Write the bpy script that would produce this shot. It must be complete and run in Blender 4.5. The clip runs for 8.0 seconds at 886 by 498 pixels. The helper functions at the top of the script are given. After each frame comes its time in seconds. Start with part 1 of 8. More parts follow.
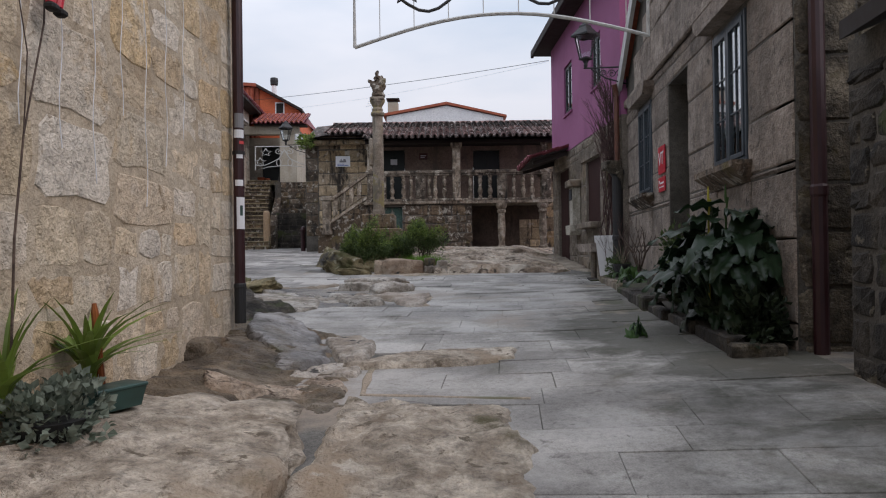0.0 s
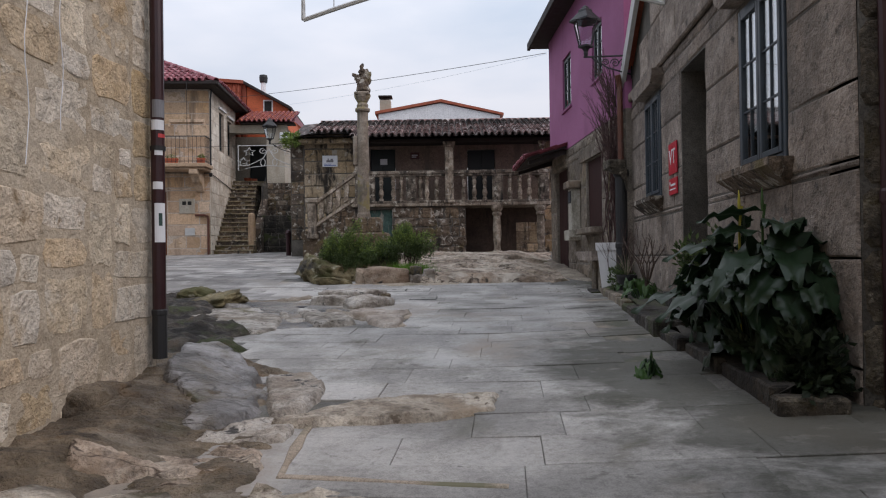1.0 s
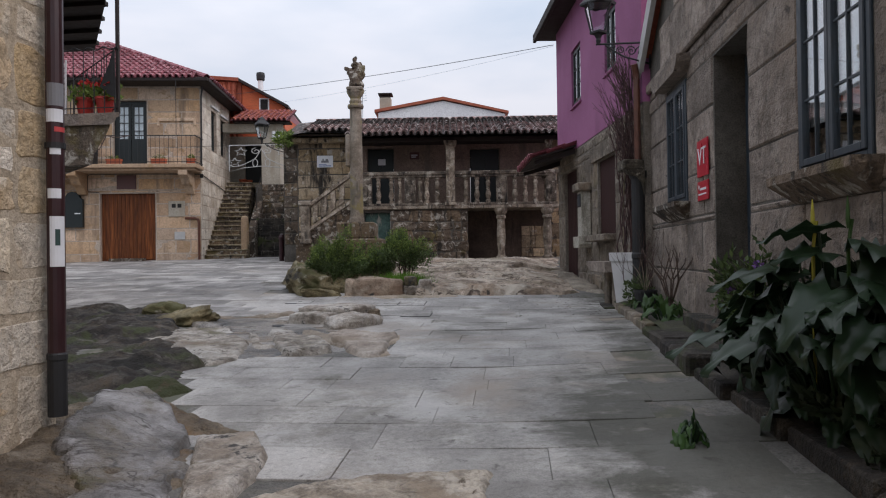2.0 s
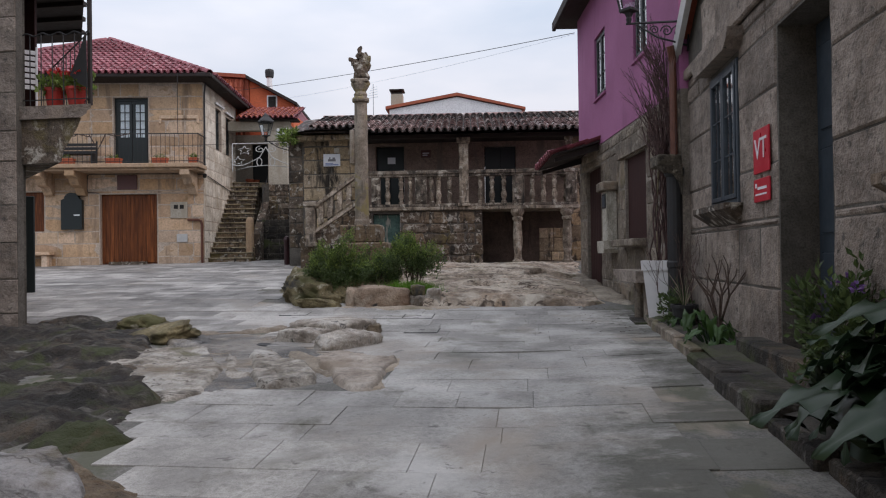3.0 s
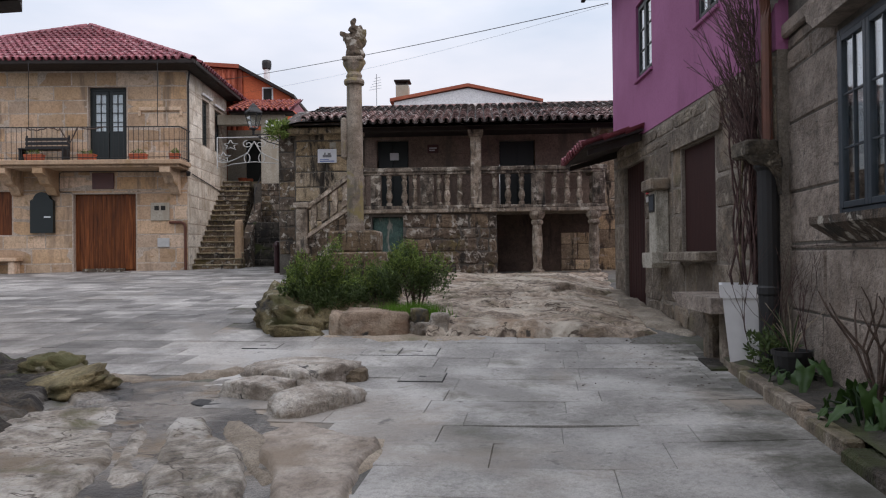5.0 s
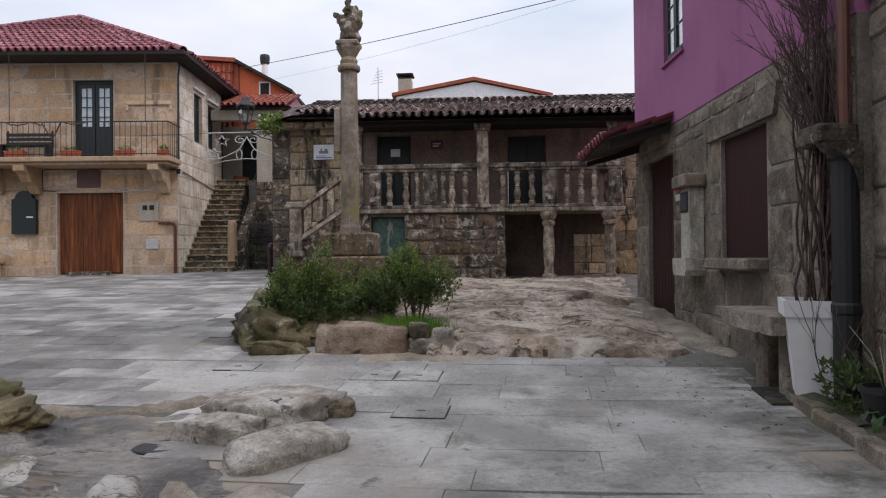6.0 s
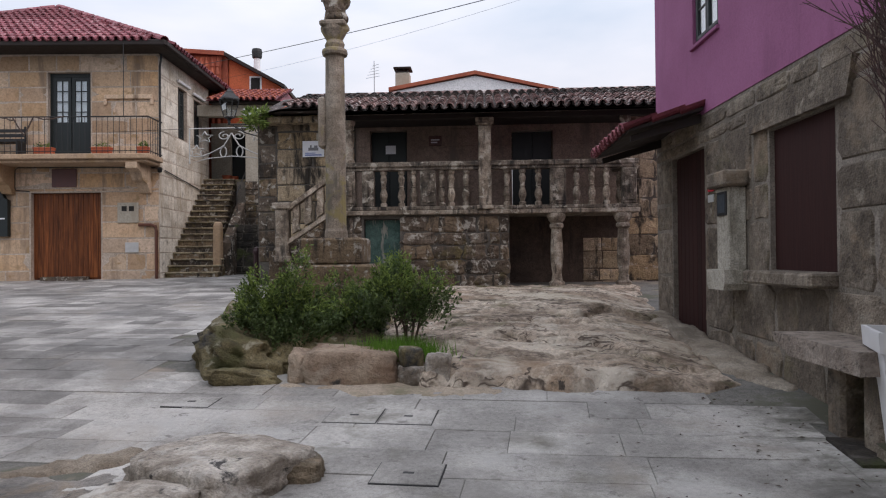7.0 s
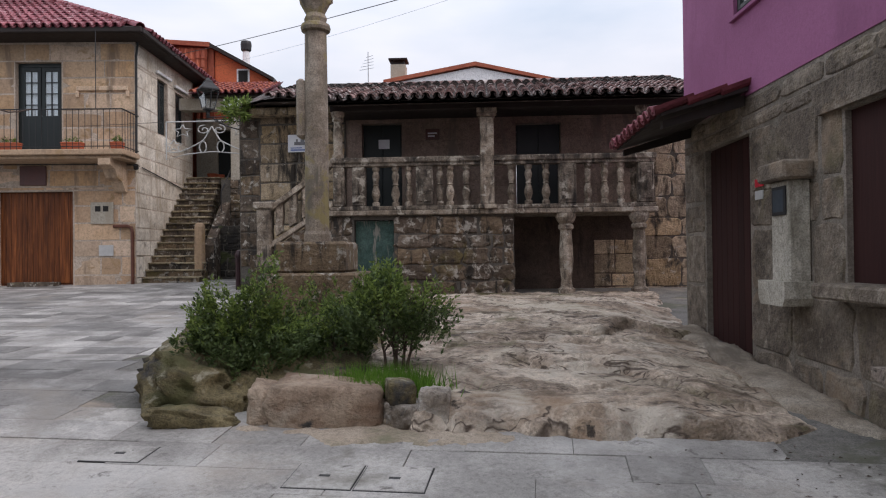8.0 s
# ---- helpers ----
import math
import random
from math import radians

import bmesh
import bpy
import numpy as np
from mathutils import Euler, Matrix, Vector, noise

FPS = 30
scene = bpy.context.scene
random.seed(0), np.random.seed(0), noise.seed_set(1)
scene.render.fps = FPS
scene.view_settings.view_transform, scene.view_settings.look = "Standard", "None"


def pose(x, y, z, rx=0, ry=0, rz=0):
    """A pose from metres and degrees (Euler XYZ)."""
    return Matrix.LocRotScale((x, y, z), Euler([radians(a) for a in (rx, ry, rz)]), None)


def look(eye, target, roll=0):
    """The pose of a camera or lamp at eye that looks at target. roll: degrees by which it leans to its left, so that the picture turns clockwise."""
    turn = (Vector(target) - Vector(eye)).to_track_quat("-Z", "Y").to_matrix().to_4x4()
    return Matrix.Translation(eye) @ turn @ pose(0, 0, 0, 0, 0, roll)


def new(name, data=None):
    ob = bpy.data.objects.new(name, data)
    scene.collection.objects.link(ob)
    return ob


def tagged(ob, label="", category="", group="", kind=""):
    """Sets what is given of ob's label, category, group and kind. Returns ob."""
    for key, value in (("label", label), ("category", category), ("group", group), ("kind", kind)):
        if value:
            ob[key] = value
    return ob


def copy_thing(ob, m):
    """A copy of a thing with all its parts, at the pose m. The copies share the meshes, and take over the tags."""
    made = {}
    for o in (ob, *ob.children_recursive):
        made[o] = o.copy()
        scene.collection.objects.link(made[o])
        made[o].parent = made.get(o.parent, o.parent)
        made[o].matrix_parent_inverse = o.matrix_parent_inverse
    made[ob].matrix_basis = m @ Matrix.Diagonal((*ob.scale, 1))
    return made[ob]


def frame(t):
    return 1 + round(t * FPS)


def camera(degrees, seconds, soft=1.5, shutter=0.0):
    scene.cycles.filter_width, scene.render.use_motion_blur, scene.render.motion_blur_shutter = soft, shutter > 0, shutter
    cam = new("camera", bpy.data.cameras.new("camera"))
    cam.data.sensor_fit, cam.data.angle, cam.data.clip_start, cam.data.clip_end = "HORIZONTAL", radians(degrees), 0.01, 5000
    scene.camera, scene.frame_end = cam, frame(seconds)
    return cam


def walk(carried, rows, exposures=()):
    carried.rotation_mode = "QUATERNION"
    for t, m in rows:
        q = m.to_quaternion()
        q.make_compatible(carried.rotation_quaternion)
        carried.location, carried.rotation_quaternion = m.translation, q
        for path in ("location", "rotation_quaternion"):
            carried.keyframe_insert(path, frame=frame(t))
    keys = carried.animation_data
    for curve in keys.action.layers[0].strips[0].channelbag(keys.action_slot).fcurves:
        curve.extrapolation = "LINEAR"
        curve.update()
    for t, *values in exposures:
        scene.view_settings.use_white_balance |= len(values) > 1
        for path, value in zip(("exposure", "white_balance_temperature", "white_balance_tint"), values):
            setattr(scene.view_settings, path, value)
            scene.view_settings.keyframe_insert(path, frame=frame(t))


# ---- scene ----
cam = camera(65.4, 8.0, soft=1.15)
METRES, EYE, TILT, LEAN, TURN = 10.067, 1.5, 0.0, 0.0, 5.2
ROWS = [
    (0.0, 0.0, 0.0, 0.0, 0.01, 0.4, 0.8),
    (0.5, 0.0147, 0.0631, 0.0085, 0.01, 0.42, 0.8),
    (1.0, 0.0268, 0.127, 0.0143, 0.04, 0.44, 0.8),
    (1.5, 0.0384, 0.1896, 0.0232, 0.1, 0.45, 0.8),
    (3.0, 0.0523, 0.3702, 0.0417, 1.92, 0.48, 0.78),
    (3.5, 0.0527, 0.4316, 0.0469, 2.16, 0.5, 0.72),
    (4.0, 0.0526, 0.493, 0.053, 2.56, 0.5, 0.69),
    (4.5, 0.0492, 0.5516, 0.0583, 2.6, 0.52, 0.66),
    (6.0, 0.0427, 0.7298, 0.0693, 3.15, 0.54, 0.58),
    (6.5, 0.0403, 0.7926, 0.0752, 3.22, 0.55, 0.56),
    (7.0, 0.0406, 0.8574, 0.0805, 3.23, 0.56, 0.55),
    (7.5, 0.0367, 0.9235, 0.0843, 3.26, 0.58, 0.58),
    (8.0, 0.0345, 0.9908, 0.0882, 3.13, 0.58, 0.63),
]
walk(cam, [(t, pose(0, 0, EYE, TILT, LEAN, TURN) @ pose(METRES * x, METRES * y, METRES * z, 90 + pitch, roll, yaw)) for t, x, y, z, yaw, pitch, roll in ROWS],
     exposures=[(0.0, -0.44, 6760, 24.0), (8.0, -0.3, 6880, 25.5)])

# ---- world, sun, exposure ----
world = bpy.data.worlds.new("overcast")
scene.world = world
world.use_nodes = True
wn = world.node_tree
bg = wn.nodes["Background"]
sky = wn.nodes.new("ShaderNodeTexSky")
sky.sky_type, sky.sun_disc = "NISHITA", False
sky.sun_elevation, sky.sun_rotation = radians(42), radians(104)
sky.air_density, sky.dust_density = 1.0, 2.0
w_tc = wn.nodes.new("ShaderNodeTexCoord")
w_map = wn.nodes.new("ShaderNodeMapping")
w_map.inputs["Scale"].default_value = (1.0, 1.0, 3.2)
w_noise = wn.nodes.new("ShaderNodeTexNoise")
w_noise.inputs["Scale"].default_value, w_noise.inputs["Detail"].default_value = 1.35, 6.0
w_ramp = wn.nodes.new("ShaderNodeValToRGB")
w_ramp.color_ramp.elements[0].position, w_ramp.color_ramp.elements[0].color = 0.36, (5.7, 7.6, 9.0, 1)
w_ramp.color_ramp.elements[1].position, w_ramp.color_ramp.elements[1].color = 0.6, (9.3, 10.6, 11.2, 1)
w_mix = wn.nodes.new("ShaderNodeMix")
w_mix.data_type = "RGBA"
w_mix.inputs["Factor"].default_value = 0.92
wn.links.new(w_tc.outputs["Generated"], w_map.inputs["Vector"])
wn.links.new(w_map.outputs["Vector"], w_noise.inputs["Vector"])
wn.links.new(w_noise.outputs["Fac"], w_ramp.inputs["Fac"])
w_sep = wn.nodes.new("ShaderNodeSeparateXYZ")
wn.links.new(w_tc.outputs["Generated"], w_sep.inputs["Vector"])
w_lift = wn.nodes.new("ShaderNodeMapRange")  # an overcast sky is about three times as bright overhead as at the horizon
w_lift.inputs["From Min"].default_value, w_lift.inputs["From Max"].default_value = 0.0, 1.0
w_lift.inputs["To Min"].default_value, w_lift.inputs["To Max"].default_value = 0.82, 2.3
wn.links.new(w_sep.outputs["Z"], w_lift.inputs["Value"])
w_mul = wn.nodes.new("ShaderNodeVectorMath")
w_mul.operation = "SCALE"
wn.links.new(w_mix.outputs["Result"], w_mul.inputs["Vector"])
wn.links.new(w_lift.outputs["Result"], w_mul.inputs["Scale"])
wn.links.new(sky.outputs["Color"], w_mix.inputs["A"])
wn.links.new(w_ramp.outputs["Color"], w_mix.inputs["B"])
wn.links.new(w_mul.outputs["Vector"], bg.inputs["Color"])
bg.inputs["Strength"].default_value = 0.1
sun = new("sun", bpy.data.lights.new("sun", "SUN"))
sun.data.energy, sun.data.angle, sun.data.color = 1.35, radians(50), (1.0, 0.96, 0.9)
sun.matrix_world = look((0, 0, 0), (-0.72, 0.18, -0.68))

# ---- materials ----


def shader(name, rough=0.8, metal=0.0):
    m = bpy.data.materials.new(name)
    m.use_nodes = True
    b = m.node_tree.nodes["Principled BSDF"]
    b.inputs["Roughness"].default_value, b.inputs["Metallic"].default_value = rough, metal
    return m, m.node_tree, b


def mapped(nt, scale=(1, 1, 1)):
    g = nt.nodes.new("ShaderNodeNewGeometry")
    mp = nt.nodes.new("ShaderNodeMapping")
    mp.inputs["Scale"].default_value = scale
    nt.links.new(g.outputs["Position"], mp.inputs["Vector"])
    return mp.outputs["Vector"]


def grain(nt, vec, scale, detail=4.0, rough=0.55, distort=0.0):
    n = nt.nodes.new("ShaderNodeTexNoise")
    n.inputs["Scale"].default_value, n.inputs["Detail"].default_value = scale, detail
    n.inputs["Roughness"].default_value, n.inputs["Distortion"].default_value = rough, distort
    nt.links.new(vec, n.inputs["Vector"])
    return n.outputs["Fac"]


def ramp(nt, fac, stops):
    r = nt.nodes.new("ShaderNodeValToRGB")
    els = r.color_ramp.elements
    while len(els) < len(stops):
        els.new(0.5)
    for e, (p, c) in zip(els, stops):
        c = (c, c, c) if isinstance(c, (int, float)) else c
        e.position, e.color = p, (*c, 1)
    nt.links.new(fac, r.inputs["Fac"])
    return r.outputs["Color"]


def blend(nt, a, b, fac, mode="MIX"):
    x = nt.nodes.new("ShaderNodeMix")
    x.data_type, x.blend_type = "RGBA", mode
    for s, v in (("A", a), ("B", b), ("Factor", fac)):
        if isinstance(v, (int, float)):
            x.inputs[s].default_value = v if s == "Factor" else (v, v, v, 1)
        elif isinstance(v, tuple):
            x.inputs[s].default_value = (*v, 1)
        else:
            nt.links.new(v, x.inputs[s])
    return x.outputs["Result"]


def relief(nt, bsdf, fac, strength, distance, base=None):
    b = nt.nodes.new("ShaderNodeBump")
    b.inputs["Strength"].default_value, b.inputs["Distance"].default_value = strength, distance
    nt.links.new(fac, b.inputs["Height"])
    if base:
        nt.links.new(base, b.inputs["Normal"])
    nt.links.new(b.outputs["Normal"], bsdf.inputs["Normal"])
    return b.outputs["Normal"]


def stony(name, cols, scale=1.6, rough=0.85, vary=0.25, fine=90.0, bump=0.012, stains=(), hues=None, island=False, speck=0.35, veins=None, wet=0.0, coarse=0.16, kerb_stain_shade=None):
    """Stone, plaster or earth: broad tone, mineral grain, stains of their own shape, and a tone for each piece.
    stains: (colour, scale, from, to, stretch) rows."""
    m, nt, b = shader(name, rough)
    v = mapped(nt)
    n = len(cols)
    col = ramp(nt, grain(nt, v, scale, 6.0, 0.6), [(0.38 + 0.24 * i / max(1, n - 1), c) for i, c in enumerate(cols)])
    if island:
        pick = nt.nodes.new("ShaderNodeNewGeometry").outputs["Random Per Island"]
    else:
        pick = nt.nodes.new("ShaderNodeObjectInfo").outputs["Random"]
    if hues:
        col = blend(nt, col, ramp(nt, pick, [(i / max(1, len(hues) - 1), c) for i, c in enumerate(hues)]), 0.76)
    w = nt.nodes.new("ShaderNodeTexWhiteNoise")
    w.noise_dimensions = "1D"
    nt.links.new(pick, w.inputs["W"])
    if vary:
        col = blend(nt, col, ramp(nt, w.outputs["Value"], [(0.0, 1 - vary), (1.0, 1 + vary * 0.6)]), 1.0, "MULTIPLY")
    g = grain(nt, v, fine, 3.0, 0.7)
    col = blend(nt, col, ramp(nt, g, [(0.36, 1 - speck), (0.5, 1.0), (0.64, 1 + speck * 0.6)]), 1.0, "MULTIPLY")
    if coarse:
        col = blend(nt, col, ramp(nt, grain(nt, v, fine * 0.24, 4.0, 0.7), [(0.34, 1 - coarse * 1.5), (0.48, 1.0), (0.66, 1 + coarse)]), 1.0, "MULTIPLY")
    for c, s, lo, hi, stretch in stains:
        f = ramp(nt, grain(nt, mapped(nt, stretch), s, 7.0, 0.65, 0.4), [(0.5 + (lo - 0.5) * 0.62, 0.0), (0.5 + (hi - 0.5) * 0.62, 1.0)])
        col = blend(nt, col, c, f)
    if kerb_stain_shade:  # moss and earth stain plus kerb-side shade, painted over the nearest slabs
        c, x0, x1, y0, y1 = kerb_stain_shade
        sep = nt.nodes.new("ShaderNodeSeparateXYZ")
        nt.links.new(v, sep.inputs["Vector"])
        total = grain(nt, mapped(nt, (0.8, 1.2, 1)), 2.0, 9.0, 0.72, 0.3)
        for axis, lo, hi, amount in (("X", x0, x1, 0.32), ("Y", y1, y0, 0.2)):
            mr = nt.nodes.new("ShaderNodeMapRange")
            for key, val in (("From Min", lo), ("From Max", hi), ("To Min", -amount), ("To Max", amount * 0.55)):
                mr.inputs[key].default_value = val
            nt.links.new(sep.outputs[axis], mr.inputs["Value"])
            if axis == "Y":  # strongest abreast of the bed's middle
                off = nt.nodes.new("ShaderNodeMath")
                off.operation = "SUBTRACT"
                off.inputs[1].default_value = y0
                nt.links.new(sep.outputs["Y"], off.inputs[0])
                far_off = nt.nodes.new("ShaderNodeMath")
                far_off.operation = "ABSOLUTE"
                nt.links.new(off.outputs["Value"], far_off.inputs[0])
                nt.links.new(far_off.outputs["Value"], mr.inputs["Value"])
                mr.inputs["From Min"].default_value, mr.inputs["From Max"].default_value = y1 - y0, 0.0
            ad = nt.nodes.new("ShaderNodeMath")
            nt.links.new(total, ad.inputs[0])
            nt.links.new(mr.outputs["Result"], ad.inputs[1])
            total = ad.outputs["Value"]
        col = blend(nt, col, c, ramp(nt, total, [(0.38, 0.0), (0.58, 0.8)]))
    if veins:
        s, wide, dark, stretch = veins
        f = ramp(nt, grain(nt, mapped(nt, stretch), s, 4.0, 0.6, 0.6), [(0.5 - wide, 0.0), (0.5 - wide * 0.15, 1.0), (0.5 + wide * 0.15, 1.0), (0.5 + wide, 0.0)])
        col = blend(nt, col, dark, f)
    if wet:
        f = grain(nt, mapped(nt, (0.6, 1.6, 1)), 0.7, 4.0, 0.6, 0.3)
        nt.links.new(ramp(nt, f, [(0.42, rough), (0.6, rough - wet)]), b.inputs["Roughness"])
        col = blend(nt, col, ramp(nt, f, [(0.46, 1.0), (0.62, 0.84)]), 1.0, "MULTIPLY")
    nt.links.new(col, b.inputs["Base Color"])
    mid = grain(nt, v, fine * 0.16, 5.0, 0.65)
    first = relief(nt, b, mid, 0.55, bump * 2.2)
    relief(nt, b, g, 0.55, bump * 0.8, first)
    return m


def plain(name, colour, rough=0.5, metal=0.0, vary=0.12, scale=12.0, bump=0.0):
    """Paint, iron, plastic: one colour with slight wear."""
    m, nt, b = shader(name, rough, metal)
    v = mapped(nt)
    f = grain(nt, v, scale, 5.0, 0.6)
    dark = tuple(c * (1 - vary) for c in colour)
    light = tuple(min(1, c * (1 + vary)) for c in colour)
    nt.links.new(ramp(nt, f, [(0.3, dark), (0.7, light)]), b.inputs["Base Color"])
    nt.links.new(ramp(nt, f, [(0.3, max(0.0, rough - 0.12)), (0.7, min(1.0, rough + 0.12))]), b.inputs["Roughness"])
    if bump:
        relief(nt, b, f, 0.5, bump)
    return m


def timber(name, cols, rough=0.6, along=(14, 14, 0.9)):
    m, nt, b = shader(name, rough)
    b.inputs["Specular IOR Level"].default_value = 0.25
    v = mapped(nt, along)
    f = grain(nt, v, 2.2, 6.0, 0.62, 0.5)
    rnd = nt.nodes.new("ShaderNodeObjectInfo").outputs["Random"]
    col = ramp(nt, f, [(0.25 + 0.5 * i / (len(cols) - 1), c) for i, c in enumerate(cols)])
    col = blend(nt, col, ramp(nt, rnd, [(0, 0.72), (1, 1.18)]), 1.0, "MULTIPLY")
    nt.links.new(col, b.inputs["Base Color"])
    relief(nt, b, f, 0.4, 0.004)
    return m


def leafy(name, a, c, rough=0.45, through_light=0.25):
    m, nt, b = shader(name, rough)
    b.inputs["Specular IOR Level"].default_value = 0.3
    w = nt.nodes.new("ShaderNodeTexWhiteNoise")
    w.noise_dimensions = "1D"
    nt.links.new(nt.nodes.new("ShaderNodeNewGeometry").outputs["Random Per Island"], w.inputs["W"])
    col = ramp(nt, w.outputs["Value"], [(0.0, a), (1.0, c)])
    col = blend(nt, col, ramp(nt, grain(nt, mapped(nt), 3.0), [(0.3, 0.7), (0.7, 1.2)]), 1.0, "MULTIPLY")
    nt.links.new(col, b.inputs["Base Color"])
    t = nt.nodes.new("ShaderNodeBsdfTranslucent")
    nt.links.new(col, t.inputs["Color"])
    ms = nt.nodes.new("ShaderNodeMixShader")
    ms.inputs["Fac"].default_value = through_light
    nt.links.new(b.outputs["BSDF"], ms.inputs[1])
    nt.links.new(t.outputs["BSDF"], ms.inputs[2])
    nt.links.new(ms.outputs["Shader"], nt.nodes["Material Output"].inputs["Surface"])
    return m


ONE = (1, 1, 1)
DRIP = (3.0, 3.0, 0.55)
MOSS = (0.055, 0.065, 0.022)
BLACK = (0.05, 0.046, 0.042)
PAVE_STAINS = [((0.23, 0.218, 0.2), 0.8, 0.55, 0.95, ONE), ((0.46, 0.447, 0.425), 1.3, 0.52, 0.92, ONE), ((0.13, 0.122, 0.09), 0.9, 0.64, 0.92, ONE),
               ((0.31, 0.262, 0.215), 0.6, 0.54, 0.86, ONE), ((0.13, 0.12, 0.092), 1.7, 0.66, 0.9, ONE), ((0.14, 0.13, 0.118), 6.5, 0.68, 0.82, ONE)]
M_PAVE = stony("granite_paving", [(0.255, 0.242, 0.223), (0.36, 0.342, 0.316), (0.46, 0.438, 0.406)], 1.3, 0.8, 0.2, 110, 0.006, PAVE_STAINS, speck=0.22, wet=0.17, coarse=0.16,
               kerb_stain_shade=((0.045, 0.044, 0.028), -0.1, 1.35, 7.2, 10.2))
M_PAVE_FAR = stony("granite_paving_far", [(0.205, 0.194, 0.18), (0.3, 0.286, 0.267), (0.41, 0.392, 0.368)], 1.6, 0.8, 0.5, 130, 0.005,
                   [((0.19, 0.185, 0.177), 0.9, 0.58, 0.78, (0.8, 1.2, 1)), ((0.38, 0.37, 0.353), 2.4, 0.6, 0.82, (0.8, 1.1, 1)), ((0.28, 0.25, 0.215), 0.6, 0.62, 0.84, ONE)], island=True, speck=0.25, wet=0.16, coarse=0.15)
M_EARTH = stony("dark_soil", [(0.03, 0.025, 0.02), (0.07, 0.06, 0.048)], 4.0, 0.95, 0.0, 60, 0.015, [(MOSS, 1.2, 0.5, 0.7, ONE)])
M_GROUT = stony("grey_cement_bed", [(0.11, 0.105, 0.095), (0.18, 0.17, 0.152)], 2.0, 0.9, 0.0, 70, 0.01, [((0.1, 0.1, 0.07), 1.2, 0.55, 0.7, ONE), ((0.3, 0.25, 0.2), 0.6, 0.56, 0.72, ONE)])
M_ROCK = stony("bedrock_granite", [(0.24, 0.2, 0.16), (0.37, 0.325, 0.275), (0.5, 0.455, 0.4)], 3.0, 0.82, 0.0, 45, 0.05,
               [((0.17, 0.138, 0.108), 1.8, 0.58, 0.78, ONE), ((0.3, 0.24, 0.18), 0.9, 0.62, 0.84, ONE), ((0.54, 0.51, 0.465), 2.6, 0.58, 0.76, ONE), ((0.1, 0.1, 0.05), 1.6, 0.68, 0.86, ONE), (BLACK, 6.0, 0.66, 0.76, ONE)], coarse=0.22, speck=0.26)
M_ROCK_PALE = stony("pale_pitted_granite", [(0.26, 0.213, 0.162), (0.385, 0.329, 0.262), (0.52, 0.454, 0.371)], 3.6, 0.85, 0.0, 42, 0.06,
                    [((0.2, 0.152, 0.106), 2.0, 0.6, 0.78, ONE), ((0.13, 0.1, 0.07), 8.0, 0.64, 0.74, ONE), ((0.36, 0.275, 0.194), 0.9, 0.6, 0.8, ONE), ((0.54, 0.484, 0.409), 4.0, 0.62, 0.78, ONE), ((0.1, 0.085, 0.04), 1.3, 0.64, 0.8, ONE)], coarse=0.26, speck=0.2)
M_ROCK_FLAT = stony("smooth_worn_granite", [(0.16, 0.134, 0.106), (0.275, 0.243, 0.203), (0.4, 0.362, 0.315)], 3.4, 0.82, 0.0, 36, 0.06,
                    [((0.2, 0.155, 0.11), 1.6, 0.56, 0.78, (1, 1.3, 1)), ((0.46, 0.435, 0.395), 1.3, 0.54, 0.74, ONE), ((0.12, 0.097, 0.072), 3.2, 0.66, 0.84, (0.8, 2, 1)), ((0.12, 0.108, 0.055), 1.1, 0.62, 0.78, ONE), ((0.08, 0.066, 0.052), 7.0, 0.68, 0.8, (1, 2, 1))], coarse=0.3, speck=0.2,
                    veins=(1.1, 0.008, (0.07, 0.055, 0.042), (0.8, 1.6, 1)))
M_ROCK_TAN = stony("pinkish_worn_granite", [(0.22, 0.175, 0.138), (0.325, 0.272, 0.225), (0.41, 0.358, 0.305)], 2.2, 0.8, 0.0, 38, 0.03,
                   [((0.25, 0.195, 0.145), 1.4, 0.56, 0.8, ONE), ((0.13, 0.105, 0.08), 5.0, 0.67, 0.78, (1, 2, 1))], coarse=0.18, speck=0.15)
M_ROCK_MOSS = stony("mossy_bedrock", [(0.016, 0.012, 0.009), (0.033, 0.025, 0.018), (0.066, 0.056, 0.043)], 3.2, 0.84, 0.0, 45, 0.06,
                    [((0.123, 0.113, 0.1), 2.8, 0.6, 0.74, (0.7, 1.8, 1)), ((0.013, 0.011, 0.008), 2.0, 0.54, 0.68, (0.6, 1.6, 1)), ((0.037, 0.044, 0.011), 1.2, 0.54, 0.66, ONE), ((0.09, 0.061, 0.036), 1.6, 0.6, 0.76, ONE)], coarse=0.3)
M_ROCK_BROWN = stony("damp_brown_bedrock", [(0.082, 0.058, 0.035), (0.153, 0.113, 0.072), (0.252, 0.192, 0.128)], 2.4, 0.78, 0.0, 44, 0.12,
                     [((0.082, 0.067, 0.026), 1.4, 0.56, 0.76, ONE), ((0.204, 0.122, 0.058), 1.2, 0.56, 0.8, (1, 1.8, 1)), ((0.286, 0.24, 0.183), 1.6, 0.6, 0.82, (0.8, 1.8, 1)), ((0.048, 0.035, 0.024), 2.2, 0.64, 0.8, (0.7, 2.2, 1))], wet=0.2, coarse=0.2, speck=0.18)
